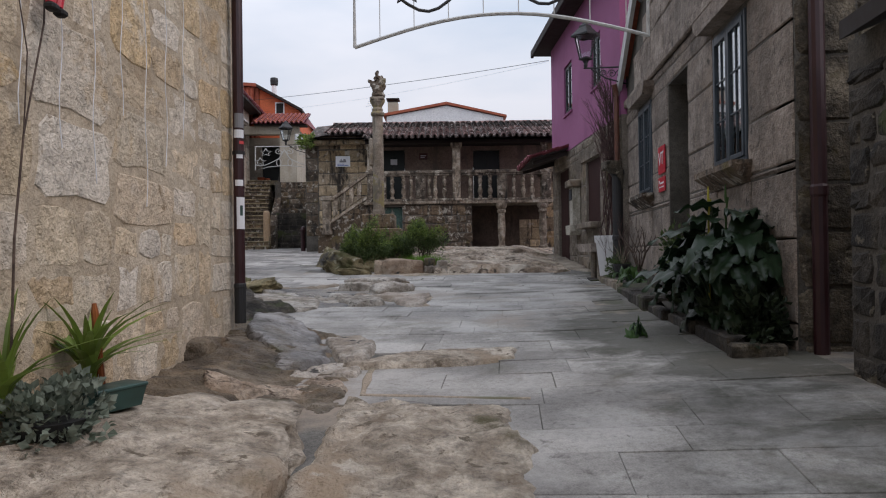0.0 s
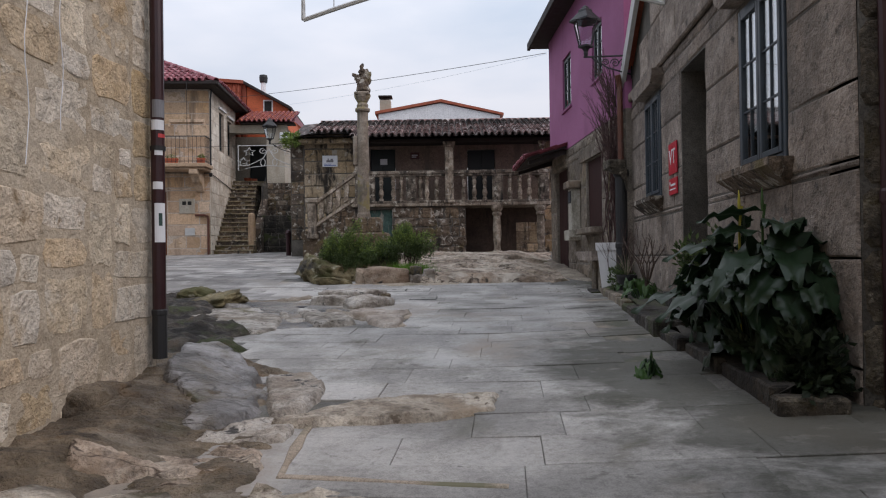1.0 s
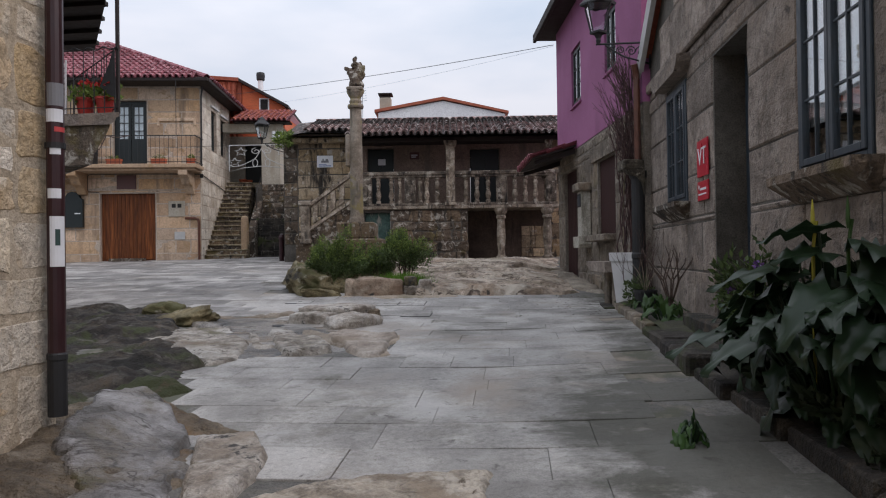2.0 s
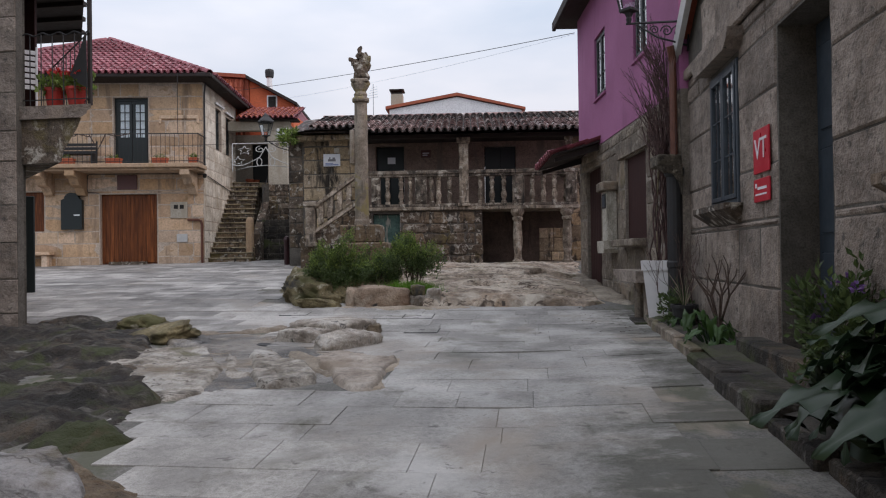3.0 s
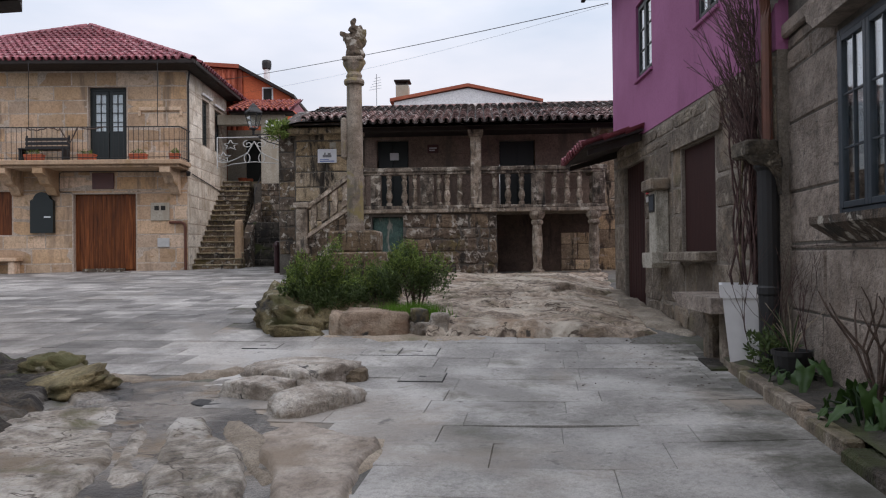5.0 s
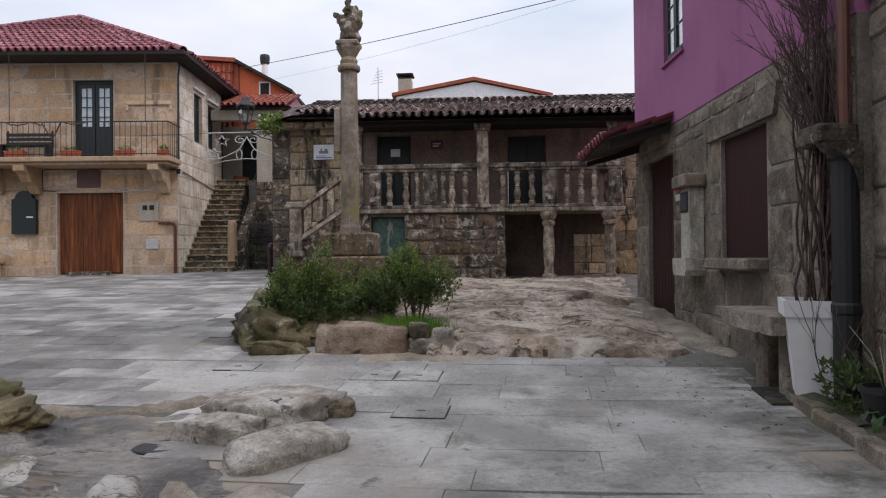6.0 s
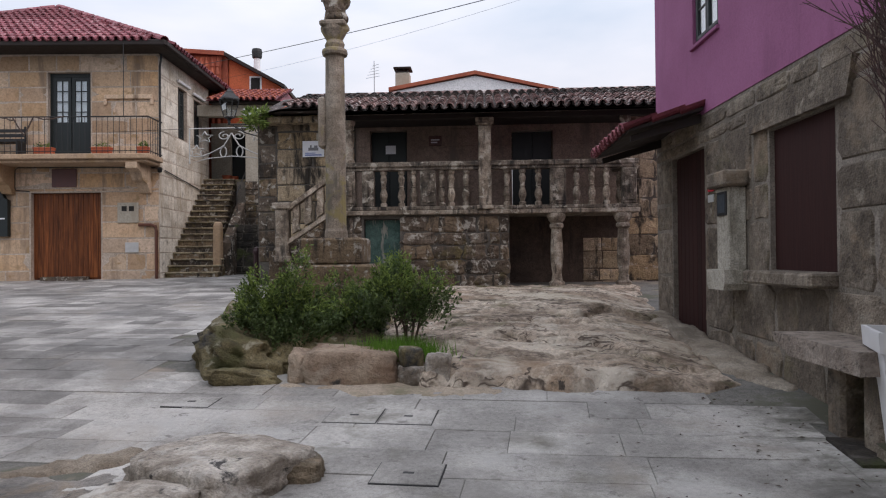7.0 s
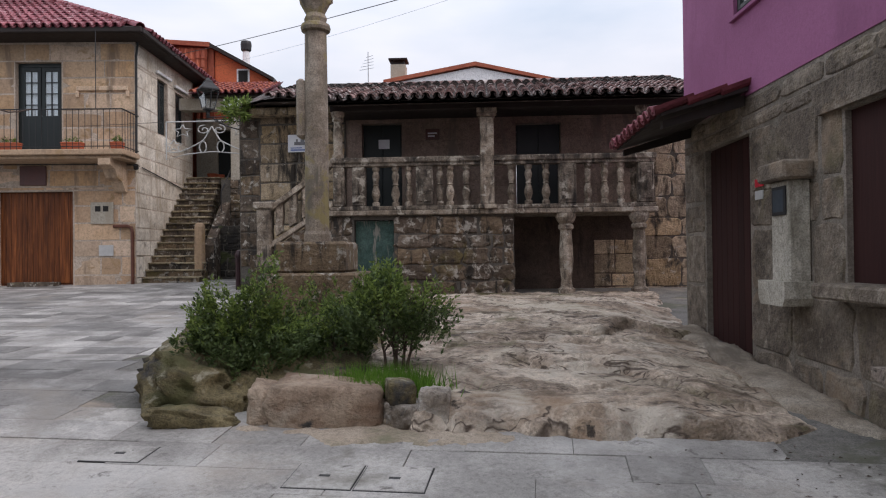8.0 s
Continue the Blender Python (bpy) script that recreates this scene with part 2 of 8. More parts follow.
M_ROCK_WET = stony("smooth_wet_rock", [(0.09, 0.08, 0.07), (0.19, 0.177, 0.168), (0.31, 0.295, 0.287)], 2.6, 0.5, 0.0, 46, 0.05,
                   [((0.12, 0.088, 0.046), 1.3, 0.46, 0.68, ONE), ((0.05, 0.044, 0.034), 2.0, 0.58, 0.78, (0.8, 1.6, 1)), ((0.36, 0.345, 0.333), 1.4, 0.58, 0.8, ONE), ((0.08, 0.075, 0.03), 1.3, 0.6, 0.76, ONE)], wet=0.15, speck=0.18, coarse=0.22, veins=(1.2, 0.01, (0.05, 0.04, 0.03), (0.8, 1.6, 1)))
M_WET = stony("wet_dark_stone", [(0.06, 0.056, 0.052), (0.14, 0.128, 0.115), (0.24, 0.218, 0.193)], 1.4, 0.42, 0.0, 50, 0.02, [((0.28, 0.242, 0.195), 0.9, 0.58, 0.72, ONE), ((0.035, 0.033, 0.03), 1.0, 0.58, 0.72, ONE), ((0.2, 0.15, 0.1), 1.7, 0.6, 0.76, ONE)], wet=0.15, coarse=0.25, veins=(0.9, 0.01, (0.04, 0.034, 0.028), (0.6, 1.6, 1)))
M_SAND = stony("washed_tan_grit", [(0.29, 0.232, 0.172), (0.39, 0.322, 0.25)], 2.0, 0.92, 0.0, 120, 0.004, [((0.15, 0.14, 0.085), 1.1, 0.53, 0.7, ONE)])
M_RAMP = stony("trodden_earth_cement", [(0.17, 0.135, 0.1), (0.25, 0.207, 0.16), (0.33, 0.285, 0.23)], 1.8, 0.9, 0.0, 90, 0.012, [((0.13, 0.105, 0.08), 1.2, 0.57, 0.74, (1.4, 0.6, 1))])
M_RED_ROCK = stony("red_brown_bedrock", [(0.232, 0.171, 0.123), (0.406, 0.32, 0.246), (0.579, 0.487, 0.389)], 1.5, 0.82, 0.0, 34, 0.085,
                   [((0.115, 0.083, 0.055), 1.5, 0.57, 0.76, (1, 1.4, 1.4)), ((0.312, 0.21, 0.133), 0.8, 0.58, 0.78, ONE), ((0.544, 0.47, 0.37), 1.0, 0.57, 0.77, ONE), ((0.115, 0.099, 0.041), 0.9, 0.6, 0.76, ONE), ((0.579, 0.508, 0.42), 1.3, 0.58, 0.8, (1, 1.6, 1)), ((0.185, 0.136, 0.093), 3.4, 0.63, 0.82, (1, 1.6, 1.5)), ((0.059, 0.044, 0.033), 3.2, 0.7, 0.8, (1, 1.5, 1.8))], coarse=0.3, speck=0.26, veins=(1.3, 0.014, (0.087, 0.06, 0.043), (0.6, 1.7, 1)))
# brown plaster with the porch's shadow put into its colour
M_PORCH = stony("shaded_porch_plaster", [(0.06, 0.042, 0.032), (0.105, 0.074, 0.055)], 1.4, 0.95, 0.0, 50, 0.01, [((0.03, 0.024, 0.02), 1.0, 0.55, 0.72, DRIP)])
M_BANK = stony("mossy_brown_rock", [(0.077, 0.06, 0.028), (0.138, 0.11, 0.054), (0.214, 0.173, 0.09)], 2.4, 0.88, 0.0, 60, 0.03,
               [((0.086, 0.084, 0.032), 1.6, 0.52, 0.7, ONE), (BLACK, 1.8, 0.58, 0.72, ONE), ((0.306, 0.282, 0.205), 3.0, 0.66, 0.76, ONE)], coarse=0.25)
M_BOULDER = stony("reddish_boulder", [(0.196, 0.133, 0.092), (0.304, 0.219, 0.155), (0.412, 0.317, 0.234)], 2.0, 0.85, 0.1, 38, 0.05,
                  [((0.206, 0.12, 0.076), 1.2, 0.54, 0.78, (0.7, 1, 2.5)), ((0.431, 0.359, 0.281), 1.4, 0.58, 0.8, (1, 1, 2)), (BLACK, 3.0, 0.66, 0.78, ONE), (MOSS, 1.6, 0.66, 0.8, ONE)], speck=0.16)
M_MORTAR_L = stony("pale_lime_mortar", [(0.393, 0.315, 0.222), (0.515, 0.433, 0.329)], 2.2, 0.95, 0.0, 50, 0.03, [((0.374, 0.283, 0.186), 0.9, 0.55, 0.8, ONE)], coarse=0.14, speck=0.12)
M_STONE_L = stony("ochre_granite_rubble", [(0.426, 0.347, 0.255), (0.561, 0.483, 0.38), (0.697, 0.628, 0.535)], 4.5, 0.9, 0.16, 42, 0.06,
                  [((0.436, 0.29, 0.138), 1.0, 0.56, 0.8, ONE), ((0.29, 0.225, 0.161), 1.2, 0.64, 0.86, ONE), ((0.658, 0.591, 0.491), 3.0, 0.6, 0.84, ONE), ((0.271, 0.188, 0.107), 5.0, 0.68, 0.84, ONE)],
                  hues=[(0.619, 0.525, 0.393), (0.532, 0.356, 0.161), (0.697, 0.628, 0.527), (0.619, 0.506, 0.357), (0.561, 0.394, 0.224), (0.706, 0.637, 0.545), (0.601, 0.469, 0.303)], speck=0.12, coarse=0.2)
M_STONE_R = stony("grey_granite_ashlar", [(0.184, 0.147, 0.12), (0.257, 0.208, 0.173), (0.33, 0.274, 0.231)], 2.6, 0.88, 0.3, 40, 0.07,
                  [((0.145, 0.121, 0.101), 0.8, 0.56, 0.84, (1, 1, 0.8)), ((0.291, 0.228, 0.18), 1.2, 0.58, 0.82, ONE), ((0.087, 0.074, 0.063), 7.0, 0.66, 0.78, ONE)], coarse=0.2, speck=0.16)
# mossy granite, darkened further for the eave's shade at the house corner
M_STONE_Q = stony("mossy_shaded_granite", [(0.054, 0.042, 0.029), (0.096, 0.077, 0.054), (0.15, 0.123, 0.088)], 3.6, 0.9, 0.3, 40, 0.07,
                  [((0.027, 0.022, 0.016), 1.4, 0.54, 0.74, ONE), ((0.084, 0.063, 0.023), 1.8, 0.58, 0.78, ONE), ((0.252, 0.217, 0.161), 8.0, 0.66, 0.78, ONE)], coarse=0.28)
M_STONE_P = stony("grey_granite_blocks", [(0.132, 0.104, 0.078), (0.196, 0.158, 0.122), (0.274, 0.228, 0.178)], 2.6, 0.88, 0.26, 45, 0.05,
                  [((0.118, 0.093, 0.072), 0.9, 0.56, 0.8, (1.3, 1.3, 0.9)), ((0.167, 0.144, 0.074), 0.8, 0.62, 0.84, ONE), ((0.294, 0.219, 0.152), 1.1, 0.58, 0.8, ONE), ((0.353, 0.307, 0.248), 4.0, 0.62, 0.8, ONE)], coarse=0.26, speck=0.28)
M_JOINT = stony("dark_mortar", [(0.07, 0.062, 0.052), (0.12, 0.108, 0.092)], 1.6, 0.95, 0.0, 60, 0.008)
M_MORTAR_P = stony("pale_grey_pointing", [(0.17, 0.148, 0.12), (0.27, 0.235, 0.2)], 1.6, 0.95, 0.0, 60, 0.01, [((0.12, 0.1, 0.08), 1.0, 0.55, 0.8, ONE)])
M_STONE_H = stony("cream_granite_ashlar", [(0.37, 0.256, 0.17), (0.497, 0.368, 0.265), (0.601, 0.467, 0.354)], 2.4, 0.88, 0.24, 70, 0.008,
                  [((0.254, 0.179, 0.124), 0.9, 0.56, 0.78, DRIP), ((0.347, 0.226, 0.12), 3.0, 0.62, 0.78, ONE)],
                  hues=[(0.578, 0.42, 0.284), (0.508, 0.298, 0.141), (0.647, 0.492, 0.37), (0.439, 0.268, 0.149), (0.601, 0.446, 0.315), (0.532, 0.317, 0.155)], speck=0.14)
M_STONE_PALE = stony("limewashed_granite", [(0.488, 0.42, 0.335), (0.636, 0.572, 0.479), (0.742, 0.683, 0.592)], 1.6, 0.9, 0.12, 70, 0.008,
                     [((0.382, 0.304, 0.216), 0.8, 0.58, 0.78, DRIP), ((0.318, 0.284, 0.237), 3.0, 0.64, 0.8, ONE)], speck=0.18)
M_JOINT_H = stony("cream_mortar", [(0.395, 0.32, 0.253), (0.523, 0.432, 0.354)], 1.6, 0.95, 0.0, 60, 0.006)
M_STONE_C = stony("old_weathered_granite", [(0.247, 0.184, 0.12), (0.446, 0.347, 0.232), (0.589, 0.477, 0.34)], 3.2, 0.9, 0.3, 42, 0.05,
                  [((0.06, 0.05, 0.038), 2.0, 0.6, 0.74, (1.5, 1.5, 0.9)), ((0.038, 0.03, 0.022), 1.2, 0.54, 0.7, DRIP), ((0.475, 0.414, 0.332), 5.0, 0.64, 0.74, ONE)],
                  hues=[(0.399, 0.306, 0.199), (0.437, 0.297, 0.149), (0.522, 0.423, 0.307), (0.257, 0.189, 0.12), (0.532, 0.405, 0.249)])
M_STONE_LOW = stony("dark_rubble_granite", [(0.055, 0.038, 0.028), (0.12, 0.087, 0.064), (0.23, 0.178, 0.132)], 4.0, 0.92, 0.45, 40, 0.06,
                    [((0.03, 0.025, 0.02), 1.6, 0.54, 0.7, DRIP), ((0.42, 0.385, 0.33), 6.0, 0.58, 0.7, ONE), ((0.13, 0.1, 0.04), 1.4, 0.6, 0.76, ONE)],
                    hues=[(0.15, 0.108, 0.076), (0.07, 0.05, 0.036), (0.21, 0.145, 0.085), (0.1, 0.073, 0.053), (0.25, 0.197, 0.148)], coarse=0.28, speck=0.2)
M_BALUSTER = stony("lichened_granite", [(0.16, 0.124, 0.09), (0.29, 0.235, 0.178), (0.42, 0.36, 0.288)], 4.0, 0.9, 0.35, 45, 0.03,
                   [((0.05, 0.042, 0.034), 2.6, 0.56, 0.74, DRIP), ((0.46, 0.42, 0.35), 5.0, 0.62, 0.76, ONE)], coarse=0.22)
M_RAIL = stony("black_lichened_granite", [(0.06, 0.047, 0.036), (0.14, 0.113, 0.086), (0.25, 0.21, 0.166)], 4.0, 0.9, 0.25, 45, 0.03,
               [((0.025, 0.021, 0.017), 2.0, 0.52, 0.7, DRIP), ((0.44, 0.4, 0.335), 5.0, 0.58, 0.72, ONE)], coarse=0.25)
M_COLUMN = stony("lichened_column_granite", [(0.18, 0.143, 0.108), (0.26, 0.212, 0.164), (0.34, 0.288, 0.233)], 2.4, 0.9, 0.0, 60, 0.012,
                 [((0.15, 0.13, 0.1), 1.4, 0.55, 0.72, DRIP), ((0.27, 0.22, 0.1), 2.0, 0.58, 0.7, ONE)])
M_PLASTER_V = stony("brown_veranda_plaster", [(0.204, 0.144, 0.112), (0.3, 0.222, 0.177)], 1.3, 0.92, 0.0, 50, 0.006, [((0.168, 0.134, 0.11), 0.8, 0.55, 0.75, DRIP)])
M_PURPLE = stony("magenta_plaster", [(0.29, 0.092, 0.2), (0.34, 0.115, 0.24)], 0.7, 0.85, 0.0, 130, 0.003, [((0.24, 0.078, 0.17), 0.6, 0.58, 0.82, DRIP)], speck=0.06, coarse=0.06)
M_TILE_OLD = stony("lichened_clay_tile", [(0.15, 0.088, 0.082), (0.25, 0.152, 0.138), (0.35, 0.24, 0.22)], 5.0, 0.9, 0.4, 50, 0.02,
                   [((0.045, 0.036, 0.034), 2.4, 0.54, 0.68, ONE), ((0.52, 0.47, 0.45), 4.0, 0.56, 0.7, ONE)])
M_TILE_OLD_J = stony("lichened_clay_tile_bed", [(0.05, 0.038, 0.034), (0.1, 0.066, 0.056)], 5.0, 0.9, 0.4, 50, 0.02,
                     [((0.02, 0.018, 0.016), 2.2, 0.46, 0.6, ONE), ((0.4, 0.36, 0.34), 4.0, 0.63, 0.72, ONE)], island=True)
M_TILE_RED = stony("wine_red_clay_tile", [(0.22, 0.052, 0.07), (0.31, 0.095, 0.11)], 3.0, 0.65, 0.28, 80, 0.006, [((0.45, 0.24, 0.25), 3.5, 0.6, 0.74, ONE)], speck=0.15)
M_TILE_RED_J = stony("wine_red_clay_tile_bed", [(0.14, 0.026, 0.036), (0.2, 0.045, 0.055)], 3.0, 0.7, 0.22, 80, 0.006, island=True, speck=0.15)
M_TILE_ORANGE = stony("orange_clay_tile", [(0.33, 0.072, 0.036), (0.45, 0.12, 0.06)], 2.0, 0.75, 0.15, 80, 0.004, island=True, speck=0.12)
M_ORANGE = stony("orange_render", [(0.55, 0.12, 0.05), (0.62, 0.15, 0.06)], 1.0, 0.85, 0.0, 90, 0.003, speck=0.08)
M_WHITE = stony("white_render", [(0.68, 0.68, 0.69), (0.78, 0.78, 0.78)], 0.8, 0.85, 0.0, 90, 0.003, speck=0.05)
M_CREAM = stony("cream_render", [(0.37, 0.33, 0.265), (0.45, 0.41, 0.34)], 0.9, 0.88, 0.0, 90, 0.004, [((0.36, 0.31, 0.24), 0.8, 0.58, 0.78, DRIP)], speck=0.1)
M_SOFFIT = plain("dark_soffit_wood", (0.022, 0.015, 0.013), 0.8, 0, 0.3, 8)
M_DOOR_RED = timber("reddish_varnished_boards", [(0.03, 0.008, 0.003), (0.15, 0.043, 0.012), (0.33, 0.105, 0.03)], 0.5, (11, 11, 0.6))
M_DOOR_BROWN = timber("dark_brown_painted_boards", [(0.024, 0.007, 0.0065), (0.04, 0.012, 0.0105)], 0.72)
M_DOOR_GREEN = plain("dark_green_paint", (0.006, 0.012, 0.012), 0.5, 0, 0.25)
M_GREEN_OLD = stony("flaking_green_paint", [(0.02, 0.06, 0.05), (0.05, 0.1, 0.085)], 5.0, 0.75, 0.0, 40, 0.004, [((0.22, 0.21, 0.18), 2.4, 0.6, 0.68, DRIP)])
M_BLUEGREY = plain("blue_grey_paint", (0.026, 0.038, 0.05), 0.5, 0, 0.2, 9)
M_IRON = plain("black_iron", (0.014, 0.014, 0.015), 0.6, 0.0, 0.3, 20)
M_IRON_W = plain("pale_wire_frame", (0.5, 0.5, 0.48), 0.5, 0.2, 0.2, 20)
M_PIPE_RED = plain("wine_painted_pipe", (0.034, 0.01, 0.012), 0.4, 0.1, 0.25, 6)
M_PIPE_BROWN = plain("copper_brown_pipe", (0.13, 0.05, 0.032), 0.4, 0.2, 0.25, 6)
M_CABLE = plain("black_cable", (0.03, 0.03, 0.03), 0.6)
M_TERRACOTTA = plain("terracotta", (0.5, 0.115, 0.05), 0.75, 0, 0.2, 14)
M_POT_WHITE = plain("white_resin", (0.74, 0.74, 0.75), 0.5, 0, 0.06, 6)
M_POT_GREEN = plain("green_plastic", (0.022, 0.058, 0.05), 0.5, 0, 0.25, 9)
M_POT_RED = plain("red_plastic", (0.4, 0.03, 0.02), 0.45, 0, 0.2)
M_SIGN_RED = plain("red_enamel_sign", (0.5, 0.018, 0.035), 0.35, 0, 0.06, 4)
M_PAPER = plain("pale_paper", (0.7, 0.71, 0.73), 0.6, 0, 0.05, 8)
M_BLUE_INK = plain("blue_ink", (0.1, 0.17, 0.4), 0.6)
M_TAUPE = plain("grey_ink", (0.18, 0.18, 0.19), 0.6)
M_RED_INK = plain("red_ink", (0.5, 0.05, 0.05), 0.6)
M_BROWN_SIGN = plain("brown_plaque", (0.1, 0.04, 0.035), 0.5, 0, 0.15)
M_BARGE = plain("pale_grey_board", (0.46, 0.46, 0.45), 0.6, 0, 0.12, 8)
M_TWIG = stony("bare_twig", [(0.06, 0.04, 0.032), (0.11, 0.075, 0.058)], 9.0, 0.9, 0.0, 90, 0.002)
M_TWIG_RED = stony("reddish_bare_twig", [(0.055, 0.03, 0.028), (0.1, 0.055, 0.05)], 9.0, 0.9, 0.0, 90, 0.002)
M_LEAF = leafy("shrub_leaf", (0.072, 0.12, 0.031), (0.252, 0.336, 0.083), 0.55, 0.4)
M_LEAF_DK = leafy("dark_leaf", (0.041, 0.068, 0.024), (0.121, 0.176, 0.06), 0.5)
# near-black leaf colour carries the dense shade of the bed
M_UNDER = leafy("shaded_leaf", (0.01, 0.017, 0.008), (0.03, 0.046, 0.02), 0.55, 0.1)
M_CALLA = leafy("arum_leaf", (0.011, 0.024, 0.011), (0.045, 0.086, 0.038), 0.38, 0.12)
M_HERB = leafy("fresh_herb_leaf", (0.035, 0.08, 0.02), (0.075, 0.14, 0.04), 0.45, 0.2)
M_ALOE = leafy("aloe_leaf", (0.13, 0.2, 0.035), (0.26, 0.34, 0.08), 0.4, 0.2)
M_SUCC = leafy("grey_succulent", (0.13, 0.165, 0.125), (0.24, 0.275, 0.22), 0.6, 0.2)
M_GRASS = leafy("grass_blade", (0.08, 0.19, 0.02), (0.17, 0.34, 0.05), 0.5, 0.3)
M_FLOWER_RED = leafy("red_petal", (0.4, 0.02, 0.02), (0.55, 0.05, 0.04), 0.5)
M_FLOWER_VIOLET = leafy("violet_petal", (0.15, 0.07, 0.25), (0.25, 0.13, 0.35), 0.5)
M_SPATHE = leafy("yellow_spathe", (0.45, 0.4, 0.05), (0.6, 0.5, 0.1), 0.4)
M_CURTAIN = plain("pale_curtain", (0.88, 0.89, 0.9), 0.9, 0, 0.1, 5)
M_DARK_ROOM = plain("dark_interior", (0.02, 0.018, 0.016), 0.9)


def glassy(name, tint, rough=0.02):
    """Clear thin glass: see-through, with the gloss that glass has at its angle."""
    m = bpy.data.materials.new(name)
    m.use_nodes = True
    nt = m.node_tree
    tr = nt.nodes.new("ShaderNodeBsdfTransparent")
    tr.inputs["Color"].default_value = (*tint, 1)
    gl = nt.nodes.new("ShaderNodeBsdfGlossy")
    gl.inputs["Roughness"].default_value = rough
    fr = nt.nodes.new("ShaderNodeLayerWeight")
    gloss = ramp(nt, fr.outputs["Facing"], [(0.0, 0.07), (0.4, 0.12), (0.62, 0.36), (0.85, 0.66), (1.0, 1.0)])
    mx = nt.nodes.new("ShaderNodeMixShader")
    nt.links.new(gloss, mx.inputs["Fac"])
    nt.links.new(tr.outputs["BSDF"], mx.inputs[1])
    nt.links.new(gl.outputs["BSDF"], mx.inputs[2])
    nt.links.new(mx.outputs["Shader"], nt.nodes["Material Output"].inputs["Surface"])
    return m


M_GLASS = glassy("window_glass", (0.93, 0.96, 0.97))
M_CONCRETE = stony("grey_concrete", [(0.34, 0.315, 0.26), (0.48, 0.45, 0.39)], 2.0, 0.9, 0.0, 60, 0.01, [((0.12, 0.11, 0.08), 1.2, 0.56, 0.76, DRIP)])
# black crust and the wall's shade, both put into the stone colour
M_STONE_BLACK = stony("crusted_shaded_stone", [(0.015, 0.013, 0.011), (0.035, 0.029, 0.023), (0.059, 0.05, 0.04)], 3.0, 0.9, 0.3, 45, 0.03, [((0.154, 0.136, 0.106), 7.0, 0.66, 0.74, ONE), (MOSS, 1.6, 0.58, 0.74, ONE)])
M_STEP = stony("tan_worn_step", [(0.169, 0.134, 0.082), (0.26, 0.211, 0.132), (0.351, 0.292, 0.192)], 3.0, 0.88, 0.2, 60, 0.015, [(BLACK, 1.8, 0.56, 0.74, ONE)])
M_BLACK_CLOTH = plain("black_cloth", (0.015, 0.014, 0.014), 0.9)

# ---- builders ----


def mesh_of(name, verts, faces, material, smooth=False):
    me = bpy.data.meshes.new(name)
    me.from_pydata(verts, [], faces)
    me.update()
    me.materials.append(material)
    if smooth:
        me.polygons.foreach_set("use_smooth", [True] * len(me.polygons))
    return me


def part(name, data, material, parent=None, label="", kind="", m=None, smooth=False):
    """Links a bmesh, a (verts, faces) pair or a ready mesh as ONE object under a thing or a part."""
    if isinstance(data, bmesh.types.BMesh):
        me = bpy.data.meshes.new(name)
        data.to_mesh(me)
        data.free()
        me.materials.append(material)
        if smooth:
            me.polygons.foreach_set("use_smooth", [True] * len(me.polygons))
    elif isinstance(data, tuple):
        me = mesh_of(name, data[0], data[1], material, smooth)
    else:
        me = data
    ob = new(name, me)
    if parent is not None:
        ob.parent = parent
    if m is not None:
        ob.matrix_basis = m
    return tagged(ob, label, "", "", kind)


def thing(name, label, category, m=None, group="", kind=""):
    ob = new(name)
    ob.empty_display_size = 0.2
    if m is not None:
        ob.matrix_basis = m
    return tagged(ob, label, category, group, kind)


